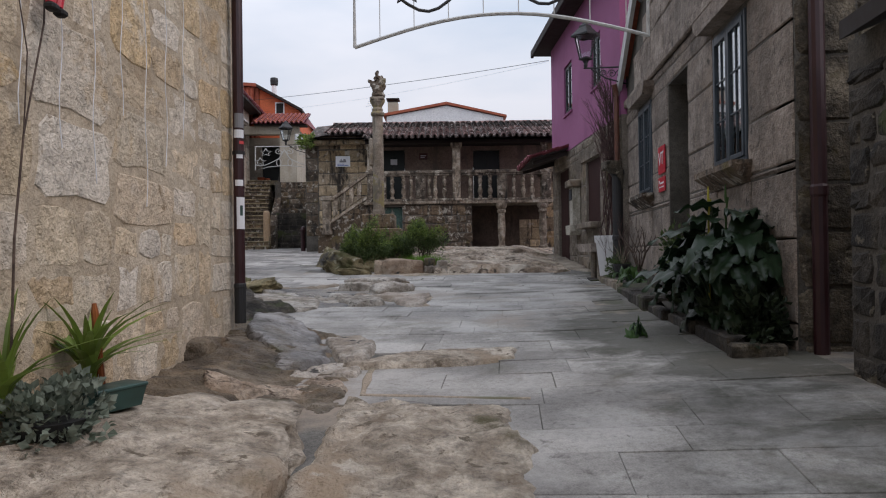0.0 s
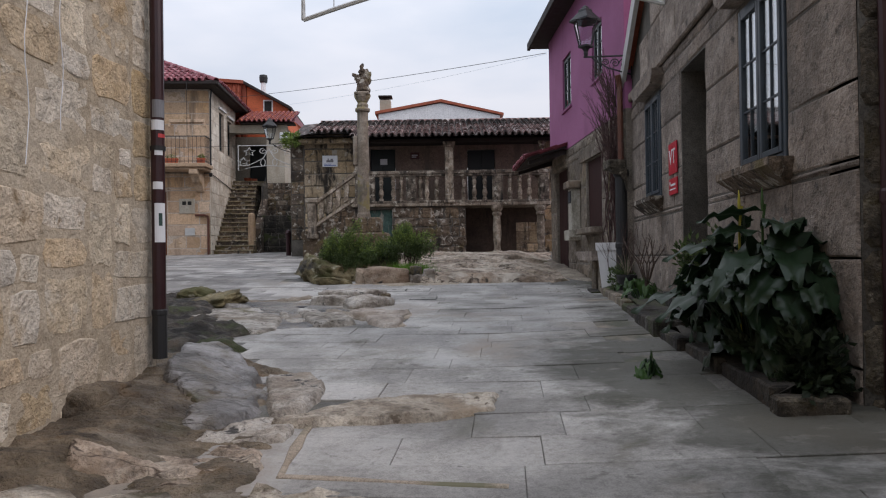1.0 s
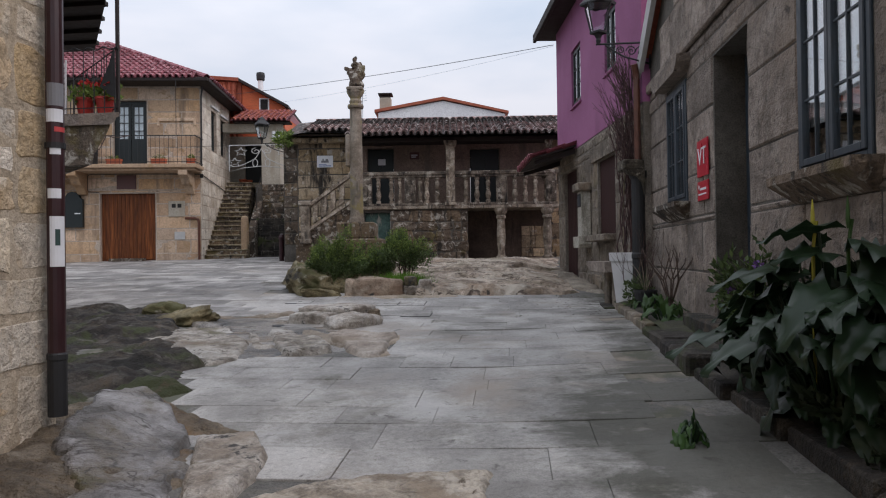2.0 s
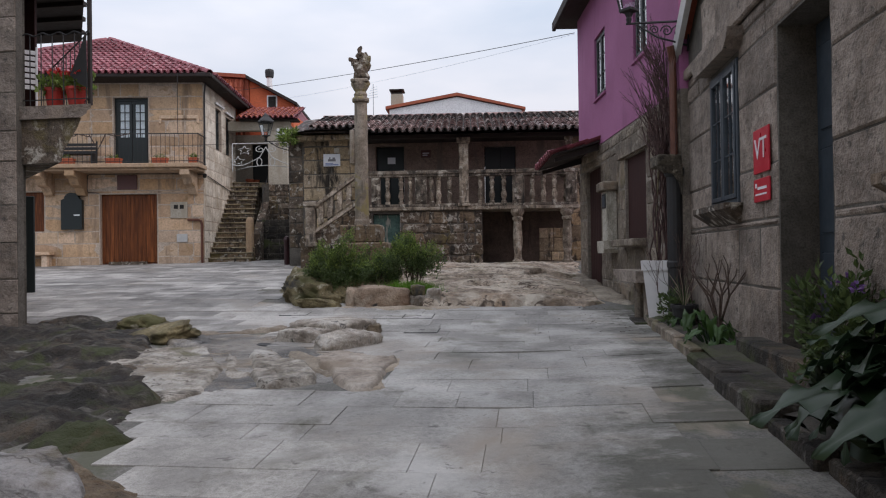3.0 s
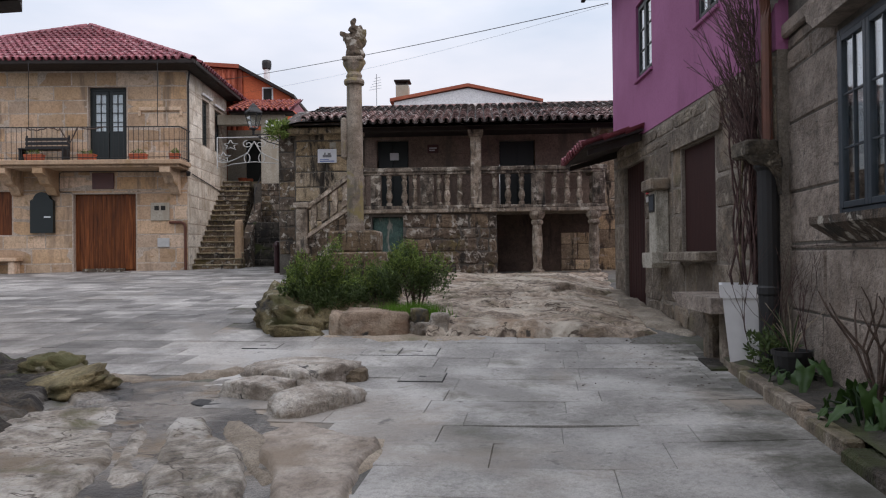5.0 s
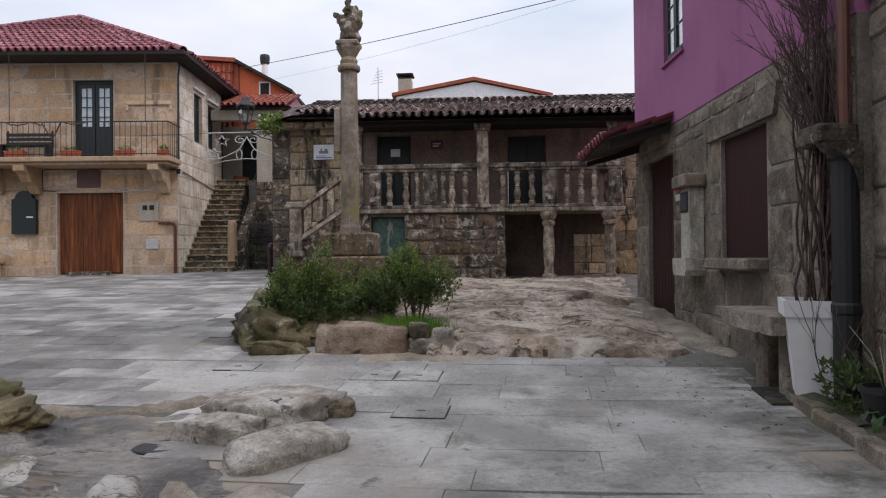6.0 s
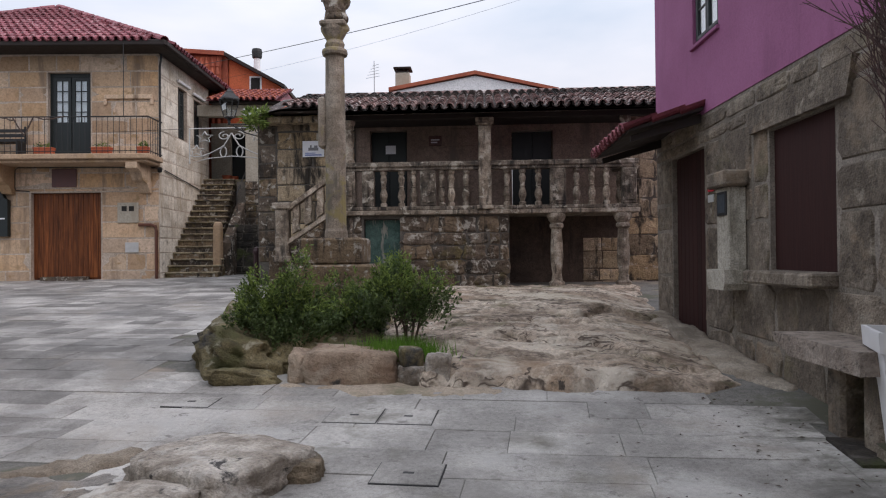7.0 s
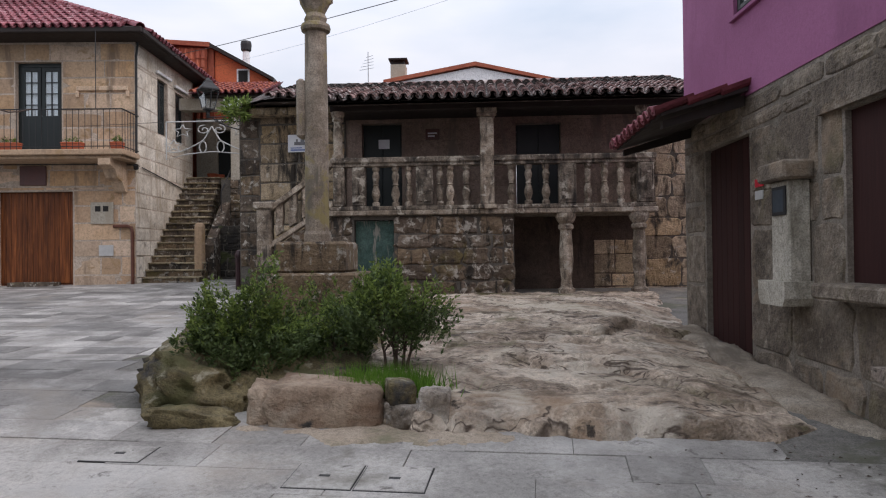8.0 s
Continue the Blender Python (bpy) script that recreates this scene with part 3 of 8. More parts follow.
class Shape:
    """Collects simple solids into one vertex and face list."""

    def __init__(self):
        self.v, self.f = [], []

    def add(self, verts, faces):
        n = len(self.v)
        self.v += [tuple(p) for p in verts]
        self.f += [tuple(i + n for i in f) for f in faces]
        return self

    def box(self, x0, x1, y0, y1, z0, z1, c=0.0):
        """A box with its edges cut by c."""
        if c <= 0:
            v = [(x, y, z) for z in (z0, z1) for y in (y0, y1) for x in (x0, x1)]
            return self.add(v, [(0, 2, 3, 1), (4, 5, 7, 6), (0, 1, 5, 4), (2, 6, 7, 3), (0, 4, 6, 2), (1, 3, 7, 5)])
        v = []
        for z, i in ((z0, c), (z0 + c, 0), (z1 - c, 0), (z1, c)):
            a, b, e, g = x0 + i, x1 - i, y0 + i, y1 - i
            k = c if i == 0 else c * 0.6
            v += [(a + k, e, z), (b - k, e, z), (b, e + k, z), (b, g - k, z), (b - k, g, z), (a + k, g, z), (a, g - k, z), (a, e + k, z)]
        f = [tuple(range(7, -1, -1)), tuple(range(24, 32))]
        for r in range(3):
            for i in range(8):
                j = (i + 1) % 8
                f.append((r * 8 + i, r * 8 + j, r * 8 + 8 + j, r * 8 + 8 + i))
        return self.add(v, f)

    def lathe(self, profile, n=12, at=(0, 0, 0), square=False):
        """Turns (radius, height) rows round z; square gives four-sided members."""
        if square:
            n = 4
        v, f = [], []
        for r, z in profile:
            for i in range(n):
                a = 2 * math.pi * (i + (0.5 if square else 0)) / n
                k = r * (math.sqrt(2) if square else 1)
                v.append((at[0] + k * math.cos(a), at[1] + k * math.sin(a), at[2] + z))
        for r in range(len(profile) - 1):
            for i in range(n):
                j = (i + 1) % n
                f.append((r * n + i, r * n + j, r * n + n + j, r * n + n + i))
        f.append(tuple(range(n - 1, -1, -1)))
        f.append(tuple(range((len(profile) - 1) * n, len(profile) * n)))
        return self.add(v, f)

    def tube(self, pts, r, n=6, r_end=None):
        """A round bar along points."""
        pts = [Vector(p) for p in pts]
        r_end = r if r_end is None else r_end
        v, f = [], []
        up = Vector((0.13, 0.21, 1)).normalized()
        for k, p in enumerate(pts):
            d = (pts[min(k + 1, len(pts) - 1)] - pts[max(k - 1, 0)]).normalized()
            s = d.cross(up)
            s = s.normalized() if s.length > 0.05 else d.cross(Vector((1, 0, 0))).normalized()
            t = d.cross(s)
            rad = r + (r_end - r) * k / max(1, len(pts) - 1)
            for i in range(n):
                a = 2 * math.pi * i / n
                v.append(p + s * (rad * math.cos(a)) + t * (rad * math.sin(a)))
        for k in range(len(pts) - 1):
            for i in range(n):
                j = (i + 1) % n
                f.append((k * n + i, k * n + n + i, k * n + n + j, k * n + j))
        f.append(tuple(range(n)))
        f.append(tuple(range((len(pts) - 1) * n + n - 1, (len(pts) - 1) * n - 1, -1)))
        return self.add(v, f)

    def prism(self, outline, y0, y1):
        """An outline of (x, z) points pushed from y0 to y1."""
        n = len(outline)
        v = [(x, y0, z) for x, z in outline] + [(x, y1, z) for x, z in outline]
        f = [tuple(range(n)), tuple(range(2 * n - 1, n - 1, -1))]
        f += [(i, i + n, (i + 1) % n + n, (i + 1) % n) for i in range(n)]
        return self.add(v, f)

    @property
    def data(self):
        return self.v, self.f


def block_data(w, h, d, rng, cut=0.012, jit=0.0, bulge=0.006, sides=8):
    """One dressed or rough stone: x 0..w, z 0..h, its face towards -y and proud at y=0."""
    if sides == 8:
        base = [(0, 0), (0.5, 0), (1, 0), (1, 0.5), (1, 1), (0.5, 1), (0, 1), (0, 0.5)]
    else:
        base = [(0.08, 0), (0.5, 0), (0.92, 0), (1, 0.14), (1, 0.55), (1, 0.88), (0.9, 1), (0.5, 1), (0.1, 1), (0, 0.86), (0, 0.45), (0, 0.12)]
    out = [(u * w + rng.uniform(-jit, jit) * w * 0.5, v * h + rng.uniform(-jit, jit) * h * 0.5) for u, v in base]
    cx, cz = w / 2, h / 2
    n = len(out)
    v, f = [], []
    for x, z in out:
        v.append((x, d, z))
    for x, z in out:
        v.append((x, cut * rng.uniform(0.8, 1.5), z))
    for x, z in out:
        sx = cut * 1.2 * (1 if x < cx - 0.02 * w else -1 if x > cx + 0.02 * w else 0)
        sz = cut * 1.2 * (1 if z < cz - 0.02 * h else -1 if z > cz + 0.02 * h else 0)
        v.append((x + sx, rng.uniform(-bulge, bulge), z + sz))
    v.append((cx + rng.uniform(-0.1, 0.1) * w, -bulge * rng.uniform(0, 1.6), cz + rng.uniform(-0.1, 0.1) * h))
    for r in range(2):
        for i in range(n):
            j = (i + 1) % n
            f.append((r * n + i, r * n + j, r * n + n + j, r * n + n + i))
    for i in range(n):
        f.append((2 * n + i, 2 * n + (i + 1) % n, 3 * n))
    return v, f


def courses(z0, z1, lo, hi, edges, rng):
    """Course heights between z0 and z1 that meet the given edges."""
    fixed = sorted({z0, z1, *[e for e in edges if z0 + 0.05 < e < z1 - 0.05]})
    rows = []
    for a, b in zip(fixed, fixed[1:]):
        n = max(1, round((b - a) / ((lo + hi) / 2)))
        cuts = [a + (b - a) * (i + (rng.uniform(-0.18, 0.18) if 0 < i < n else 0)) / n for i in range(n + 1)]
        rows += list(zip(cuts, cuts[1:]))
    return rows


def stones(parent, x0, x1, z0, z1, holes, rng, material, course=(0.3, 0.42), length=(0.45, 1.0), gap=0.008, proud=0.012, depth=0.06,
           cut=0.01, jit=0.0, bulge=0.006, sides=8, keep=None, name="stone"):
    """Lays stones over a wall's face (its plane is y=0) in courses round the holes (x0, x1, z0, z1), each a part of its own."""
    made = 0
    for a, b in courses(z0, z1, *course, [e for h in holes for e in h[2:]], rng):
        spans = [(x0, x1)]
        for h in holes:
            if h[2] < (a + b) / 2 < h[3]:
                spans = [s for p, q in spans for s in ((p, min(q, h[0])), (max(p, h[1]), q)) if s[1] - s[0] > 0.04]
        for p, q in spans:
            x = p
            while x < q - 0.01:
                w = rng.uniform(*length)
                if q - x - w < length[0] * 0.6:
                    w = q - x
                if keep is None or keep(x, x + w, a, b):
                    me = mesh_of(name, *block_data(w - gap, b - a - gap, depth, rng, cut, jit, bulge, sides), material)
                    part(name, me, material, parent, m=Matrix.Translation((x + gap / 2, -proud + rng.uniform(-0.004, 0.004), a + gap / 2)))
                    made += 1
                x += w
    return made


def rubble(parent, x0, x1, z0, z1, rng, material, widest=1.05, tallest=0.56, gap=0.045, proud=0.004, depth=0.05, cut=0.007, jit=0.13, bulge=0.003):
    """Uncoursed stones: a face split again and again into blocks of mixed size, each a part of its own in flush mortar."""
    todo = [(x0, x1, z0, z1)]
    while todo:
        a, b, c, d = todo.pop()
        w, h = b - a, d - c
        big_w, big_h = widest * rng.uniform(0.5, 1.1), tallest * rng.uniform(0.6, 1.1)
        if w > big_w and (w / big_w > h / big_h or h <= big_h):
            m = a + w * rng.uniform(0.36, 0.64)
            todo += [(a, m, c, d), (m, b, c, d)]
        elif h > big_h:
            m = c + h * rng.uniform(0.36, 0.64)
            todo += [(a, b, c, m), (a, b, m, d)]
        else:
            g = gap * rng.uniform(0.6, 1.5)
            me = mesh_of("stone", *block_data(w - g, h - g, depth, rng, cut, jit, bulge, 12), material)
            part("stone", me, material, parent, m=Matrix.Translation((a + g / 2, -proud + rng.uniform(-0.004, 0.004), c + g / 2)))


def wall_data(x0, x1, z0, z1, t, holes):
    """A wall x0..x1, z0..z1, its face at y=0 and t thick, with holes right through."""
    xs = sorted({x0, x1, *[min(max(v, x0), x1) for h in holes for v in h[:2]]})
    zs = sorted({z0, z1, *[min(max(v, z0), z1) for h in holes for v in h[2:]]})

    def solid(i, k):
        if not (0 <= i < len(xs) - 1 and 0 <= k < len(zs) - 1):
            return False
        cx, cz = (xs[i] + xs[i + 1]) / 2, (zs[k] + zs[k + 1]) / 2
        return not any(h[0] < cx < h[1] and h[2] < cz < h[3] for h in holes)

    s = Shape()
    for i in range(len(xs) - 1):
        for k in range(len(zs) - 1):
            if not solid(i, k):
                continue
            a, b, c, d = xs[i], xs[i + 1], zs[k], zs[k + 1]
            s.add([(a, 0, c), (b, 0, c), (b, 0, d), (a, 0, d)], [(0, 1, 2, 3)])
            s.add([(a, t, c), (b, t, c), (b, t, d), (a, t, d)], [(3, 2, 1, 0)])
            if not solid(i - 1, k):
                s.add([(a, 0, c), (a, 0, d), (a, t, d), (a, t, c)], [(0, 1, 2, 3)])
            if not solid(i + 1, k):
                s.add([(b, 0, c), (b, t, c), (b, t, d), (b, 0, d)], [(0, 1, 2, 3)])
            if not solid(i, k - 1):
                s.add([(a, 0, c), (a, t, c), (b, t, c), (b, 0, c)], [(0, 1, 2, 3)])
            if not solid(i, k + 1):
                s.add([(a, 0, d), (b, 0, d), (b, t, d), (a, t, d)], [(0, 1, 2, 3)])
    return s.data


def tile_data(r=0.085, length=0.42, taper=0.84, thick=0.018, n=6):
    """A barrel tile, its crown up, its lower end at y=0, running up along +y."""
    v, f = [], []
    for y, k in ((0.0, 1.0), (length, taper)):
        for rad in (r * k, (r - thick) * k):
            for i in range(n + 1):
                a = math.pi * i / n
                v.append((-rad * math.cos(a), y, rad * math.sin(a)))
    o = n + 1
    for i in range(n):
        f.append((i, i + 1, 2 * o + i + 1, 2 * o + i))
        f.append((o + i + 1, o + i, i, i + 1)[::-1])
        f.append((o + i, 3 * o + i, 3 * o + i + 1, o + i + 1))
    return v, f


def arc(cx, cz, r, a0, a1, n=10, y=0.0):
    return [(cx + r * math.cos(radians(a0 + (a1 - a0) * i / n)), y, cz + r * math.sin(radians(a0 + (a1 - a0) * i / n))) for i in range(n + 1)]


def smooth01(t):
    t = min(1.0, max(0.0, t))
    return t * t * (3 - 2 * t)


def fbm(x, y, z=0.0, octaves=4):
    return noise.fractal(Vector((x, y, z)), 0.6, 2.1, octaves, noise_basis="PERLIN_ORIGINAL")


# ---- ground ----
PROFILE_Y = [-40, 0, 2, 3.3, 4.5, 5.6, 6.4, 10, 12.9, 14.1, 16.2, 19, 26, 40, 90]
PROFILE_Z = [-2.4, 0.1, 0.28, 0.42, 0.52, 0.57, 0.61, 0.8, 0.88, 0.96, 1.17, 1.35, 1.74, 2.3, 3.2]


def lie(x, y):
    """Height of the street at a place: it climbs away from the sea and tips up a little at the planted side."""
    z = float(np.interp(y, PROFILE_Y, PROFILE_Z))
    return z + 0.05 * max(0.0, min(x, 2.5)) * (1 - smooth01((y - 11) / 4)) * smooth01((y - 1) / 4)


def inside(x, y, poly):
    """Signed distance to an outline, positive within."""
    hit, best = False, 1e9
    n = len(poly)
    for i in range(n):
        (ax, ay), (bx, by) = poly[i], poly[(i + 1) % n]
        if (ay > y) != (by > y) and x < (bx - ax) * (y - ay) / (by - ay) + ax:
            hit = not hit
        t = max(0.0, min(1.0, ((x - ax) * (bx - ax) + (y - ay) * (by - ay)) / ((bx - ax) ** 2 + (by - ay) ** 2)))
        best = min(best, math.hypot(x - ax - t * (bx - ax), y - ay - t * (by - ay)))
    return best if hit else -best


def sheet():
    xs = sorted({*np.arange(-20, 6.01, 0.5), *np.arange(-90, -20, 10), *np.arange(6, 90, 12)})
    ys = sorted({*np.arange(-4, 34, 0.5), *np.arange(-40, -4, 6), *np.arange(34, 220, 15)})
    v = [(x, y, lie(x, y) - 0.009) for y in ys for x in xs]
    n = len(xs)
    f = [(j * n + i, j * n + i + 1, j * n + n + i + 1, j * n + n + i) for j in range(len(ys) - 1) for i in range(n - 1)]
    return v, f


ground = tagged(part("ground", sheet(), M_GROUT, smooth=True), "grey cement and grit under the sloping stone-paved square", "ground", "", "structure")

ROCKS = {}


def rock_patch(name, poly, top, material, label, step=0.08, edge=0.35, rough=0.05, seed=0.0, cracks=0.0, wear=1.0, wob=0.12, seams=()):
    """Bedrock or a low boulder: an outline on the street, raised by top(x, y) over it, with lumps, ledges and cracks."""
    ROCKS[name + str(seed)] = poly
    x0, x1 = min(p[0] for p in poly) - 0.15, max(p[0] for p in poly) + 0.15
    y0, y1 = min(p[1] for p in poly) - 0.15, max(p[1] for p in poly) + 0.15
    nx, ny = int((x1 - x0) / step) + 1, int((y1 - y0) / step) + 1
    idx, v, f = {}, [], []
    for j in range(ny + 1):
        for i in range(nx + 1):
            x, y = x0 + i * step, y0 + j * step
            d = inside(x, y, poly) + wob * fbm(x * 1.7, y * 1.7, seed + 5)
            if d < -0.2:
                continue
            k = smooth01(d / edge) if d > 0 else 0.0
            lump = fbm(x * 0.8, y * 0.9, seed, 5) * rough * 1.7 + fbm(x * 3.1, y * 4.1, seed + 3, 5) * rough * 0.9
            n4 = 4 * fbm(x * 0.5 + 7, y * 1.1, seed + 9)
            ledge = (1.2 + math.floor(n4) + smooth01((n4 - math.floor(n4) - 0.6) / 0.4)) * rough * 0.5 * wear
            z = lie(x, y) + (top(x, y) + lump + ledge) * k - (0.1 if d <= 0 else 0.06 * (1 - k))
            if cracks:
                c = abs(noise.noise(Vector((x * 0.55 + seed, y * 0.75, seed * 3.3))))
                z -= cracks * max(0.0, 1 - c / 0.045) * k
            for line, deep, drop in seams:  # a split in the rock, its near lip lower than the far one
                near, side = 1.0, 0.0
                wx, wy = x + 0.06 * fbm(x * 3, y * 3, seed), y + 0.07 * fbm(x * 2.6, y * 2.6, seed + 2)
                for (ax, ay), (bx, by) in zip(line, line[1:]):
                    t = max(0.0, min(1.0, ((wx - ax) * (bx - ax) + (wy - ay) * (by - ay)) / ((bx - ax) ** 2 + (by - ay) ** 2)))
                    gap = math.hypot(wx - ax - t * (bx - ax), wy - ay - t * (by - ay))
                    if gap < near:
                        near, side = gap, wy - ay - t * (by - ay)
                z -= deep * max(0.0, 1 - near / 0.07) * k
                z += (drop * max(0.0, 1 - near / 0.45) if side > 0 else -drop * 0.5 * max(0.0, 1 - near / 0.35)) * k
            idx[i, j] = len(v)
            v.append((x, y, z))
    for j in range(ny):
        for i in range(nx):
            q = [(i, j), (i + 1, j), (i + 1, j + 1), (i, j + 1)]
            if all(c in idx for c in q):
                f.append(tuple(idx[c] for c in q))
    return tagged(part(name, (v, f), material, smooth=True), label, "rock")

# ---- bedrock showing through the paving ----


def main_top(x, y):
    want = float(np.interp(y, [15.0, 15.4, 17, 19, 21, 23.5], [1.14, 1.23, 1.4, 1.59, 1.7, 1.64]))
    return max(0.03, (want - lie(x, y)) * (1 - 0.9 * smooth01((x - 0.1) / 1.4)))


rock_patch("rock_outcrop", [(-2.1, 15.35), (-1.6, 15.15), (-0.6, 15.05), (0.2, 15.0), (1.0, 15.05), (1.5, 15.35), (1.35, 16.4), (1.25, 18), (1.35, 19.8), (1.6, 23.9), (-4.8, 23.6), (-4.7, 19.2), (-2.6, 17.6)],
           main_top, M_RED_ROCK, "broad weathered red-brown granite outcrop sloping up before the old house", 0.04, 0.11, 0.021, 1.0, 0.022, 0.6,
           seams=(([(-1.6, 17.29), (-1.27, 17.64), (-0.96, 17.59), (-0.59, 17.72), (0.01, 17.54)], 0.05, 0.03), ([(-0.75, 16.66), (-0.43, 16.51), (-0.07, 16.45), (0.14, 16.5)], 0.07, 0.05),
                  ([(0.12, 18.13), (0.43, 18.63), (0.88, 18.5), (1.36, 18.64)], 0.08, 0.09), ([(-1.34, 15.2), (-1.05, 15.26), (-0.71, 15.2), (-0.42, 15.2), (-0.05, 15.25), (0.17, 15.17)], 0.05, 0.03),
                  ([(-0.16, 16.69), (0.26, 16.33), (0.63, 15.97), (0.91, 15.67)], 0.05, 0.04), ([(-1.59, 16.42), (-1.38, 15.72), (-1.34, 15.0)], 0.07, 0.02), ([(0.02, 14.9), (0.07, 15.02), (0.06, 15.2)], 0.12, 0.0)))
rock_patch("planted_bank", [(-5.0, 17.3), (-4.42, 16.25), (-3.8, 15.42), (-3.3, 15.35), (-1.95, 15.45), (-2.1, 17.6), (-3, 19.4), (-4.7, 19.4)],
           lambda x, y: 0.1 + 0.2 * smooth01((y - 15.6) / 2.0), M_BANK, "mossy brown rock bank under the shrubs", 0.06, 0.4, 0.06, 2.0)


def foot(x, y):
    """How far the bedrock climbs towards the corner of the stone wall."""
    return 0.19 * smooth01((-1.55 - x) / 1.05) * smooth01((y - 3.6) / 1.6)


rock_patch("rock_outcrop", [(-2.75, 0.5), (-0.75, 0.5), (-0.85, 3.2), (-0.95, 4.45), (-1.1, 5.2), (-1.45, 5.85), (-1.4, 6.6), (-1.55, 7.15), (-2.2, 7.5), (-2.6, 7.6), (-3.1, 7.2), (-2.95, 6.4)],
           lambda x, y: foot(x, y) - 0.03, M_ROCK_BROWN, "damp brown layered granite bedrock at the foot of the stone wall", 0.028, 0.2, 0.018, 3.0, 0.045, 2.0)
rock_patch("rock_outcrop", [(-1.15, 0.8), (0.2, 0.8), (0.18, 3.7), (0.0, 4.46), (-1.1, 4.6)],
           lambda x, y: 0.03, M_ROCK_PALE, "rough worn granite strip between slabs", 0.05, 0.1, 0.03, 4.0, 0.02, 0.4)
rock_patch("wet_rock", [(-2.62, 6.5), (-2.72, 7.1), (-2.45, 7.4), (-2.05, 7.12), (-1.74, 6.66), (-1.62, 6.2), (-1.5, 5.62), (-1.62, 5.36), (-1.82, 5.34), (-2.02, 5.6), (-2.3, 6.05)],
           lambda x, y: 0.035 + foot(x, y), M_ROCK_WET, "smooth wet grey rock sloping down from the wall corner", 0.03, 0.09, 0.012, 18.0, 0.02, 1.6, 0.12)
rock_patch("rock_outcrop", [(-1.83, 6.78), (-1.44, 6.93), (-1.24, 6.55), (-1.2, 6.2), (-1.2, 5.82), (-1.42, 5.68), (-1.6, 6.09)],
           lambda x, y: 0.055, M_ROCK, "tan flat-topped stone beside the wet rock", 0.03, 0.05, 0.014, 15.0, 0.0, 0.6, 0.03)
rock_patch("rock_outcrop", [(-1.36, 5.54), (-1.19, 5.8), (-0.96, 6.04), (-0.71, 6.18), (-0.3, 6.3), (0.12, 6.34), (0.1, 5.86), (-0.3, 5.7), (-0.6, 5.6), (-0.85, 5.54), (-1.1, 5.5)],
           lambda x, y: 0.04, M_ROCK_PALE, "long rough pale stone strip between slabs", 0.03, 0.05, 0.013, 16.0, 0.012, 0.8, 0.05)
rock_patch("rock_outcrop", [(-1.72, 5.36), (-1.6, 5.6), (-1.39, 5.74), (-1.16, 5.64), (-1.12, 5.2), (-1.7, 5.16)],
           lambda x, y: 0.045, M_ROCK, "layered tan rock ledge at the paving's edge", 0.028, 0.05, 0.02, 17.0, 0.02, 1.8, 0.05)
rock_patch("rock_outcrop", [(-2.25, 4.8), (-1.9, 5.06), (-1.62, 5.1), (-1.2, 5.12), (-1.04, 4.74), (-1.4, 4.5), (-2.1, 4.5)],
           lambda x, y: 0.02 + 0.6 * foot(x, y), M_RED_ROCK, "reddish-brown layered rock ledge beside the paving", 0.028, 0.09, 0.024, 19.0, 0.03, 2.2, 0.07)
rock_patch("mossy_rock", [(-8.2, 10.6), (-7.3, 13.4), (-5.7, 13.7), (-4.5, 12.2), (-4.05, 11.1), (-2.84, 9.1), (-2.45, 8.2), (-2.5, 7.6), (-3.4, 7.1), (-6, 7.2), (-8, 9)],
           lambda x, y: 0.03 + 0.05 * smooth01((-4.2 - x) / 1.5), M_ROCK_MOSS, "rough layered mossy bedrock beside the paving", 0.045, 0.2, 0.034, 5.0, 0.05, 1.8)
FLAT = "flat pale bedrock slab worn smooth among the paving"
rock_patch("wet_hollow", [(-4.6, 11.2), (-4.2, 11.9), (-4.55, 12.55), (-3.98, 12.9), (-3.1, 12.95), (-2.6, 12.1), (-2.1, 11.5), (-1.9, 11.25), (-1.5, 10.9), (-1.25, 10.0), (-1.35, 9.62), (-2.15, 9.55), (-2.35, 9.35), (-2.96, 9.02), (-4.0, 10.2)],
           lambda x, y: 0.004, M_WET, "dark wet hollow between the flat rocks", 0.05, 0.2, 0.006, 10.0)
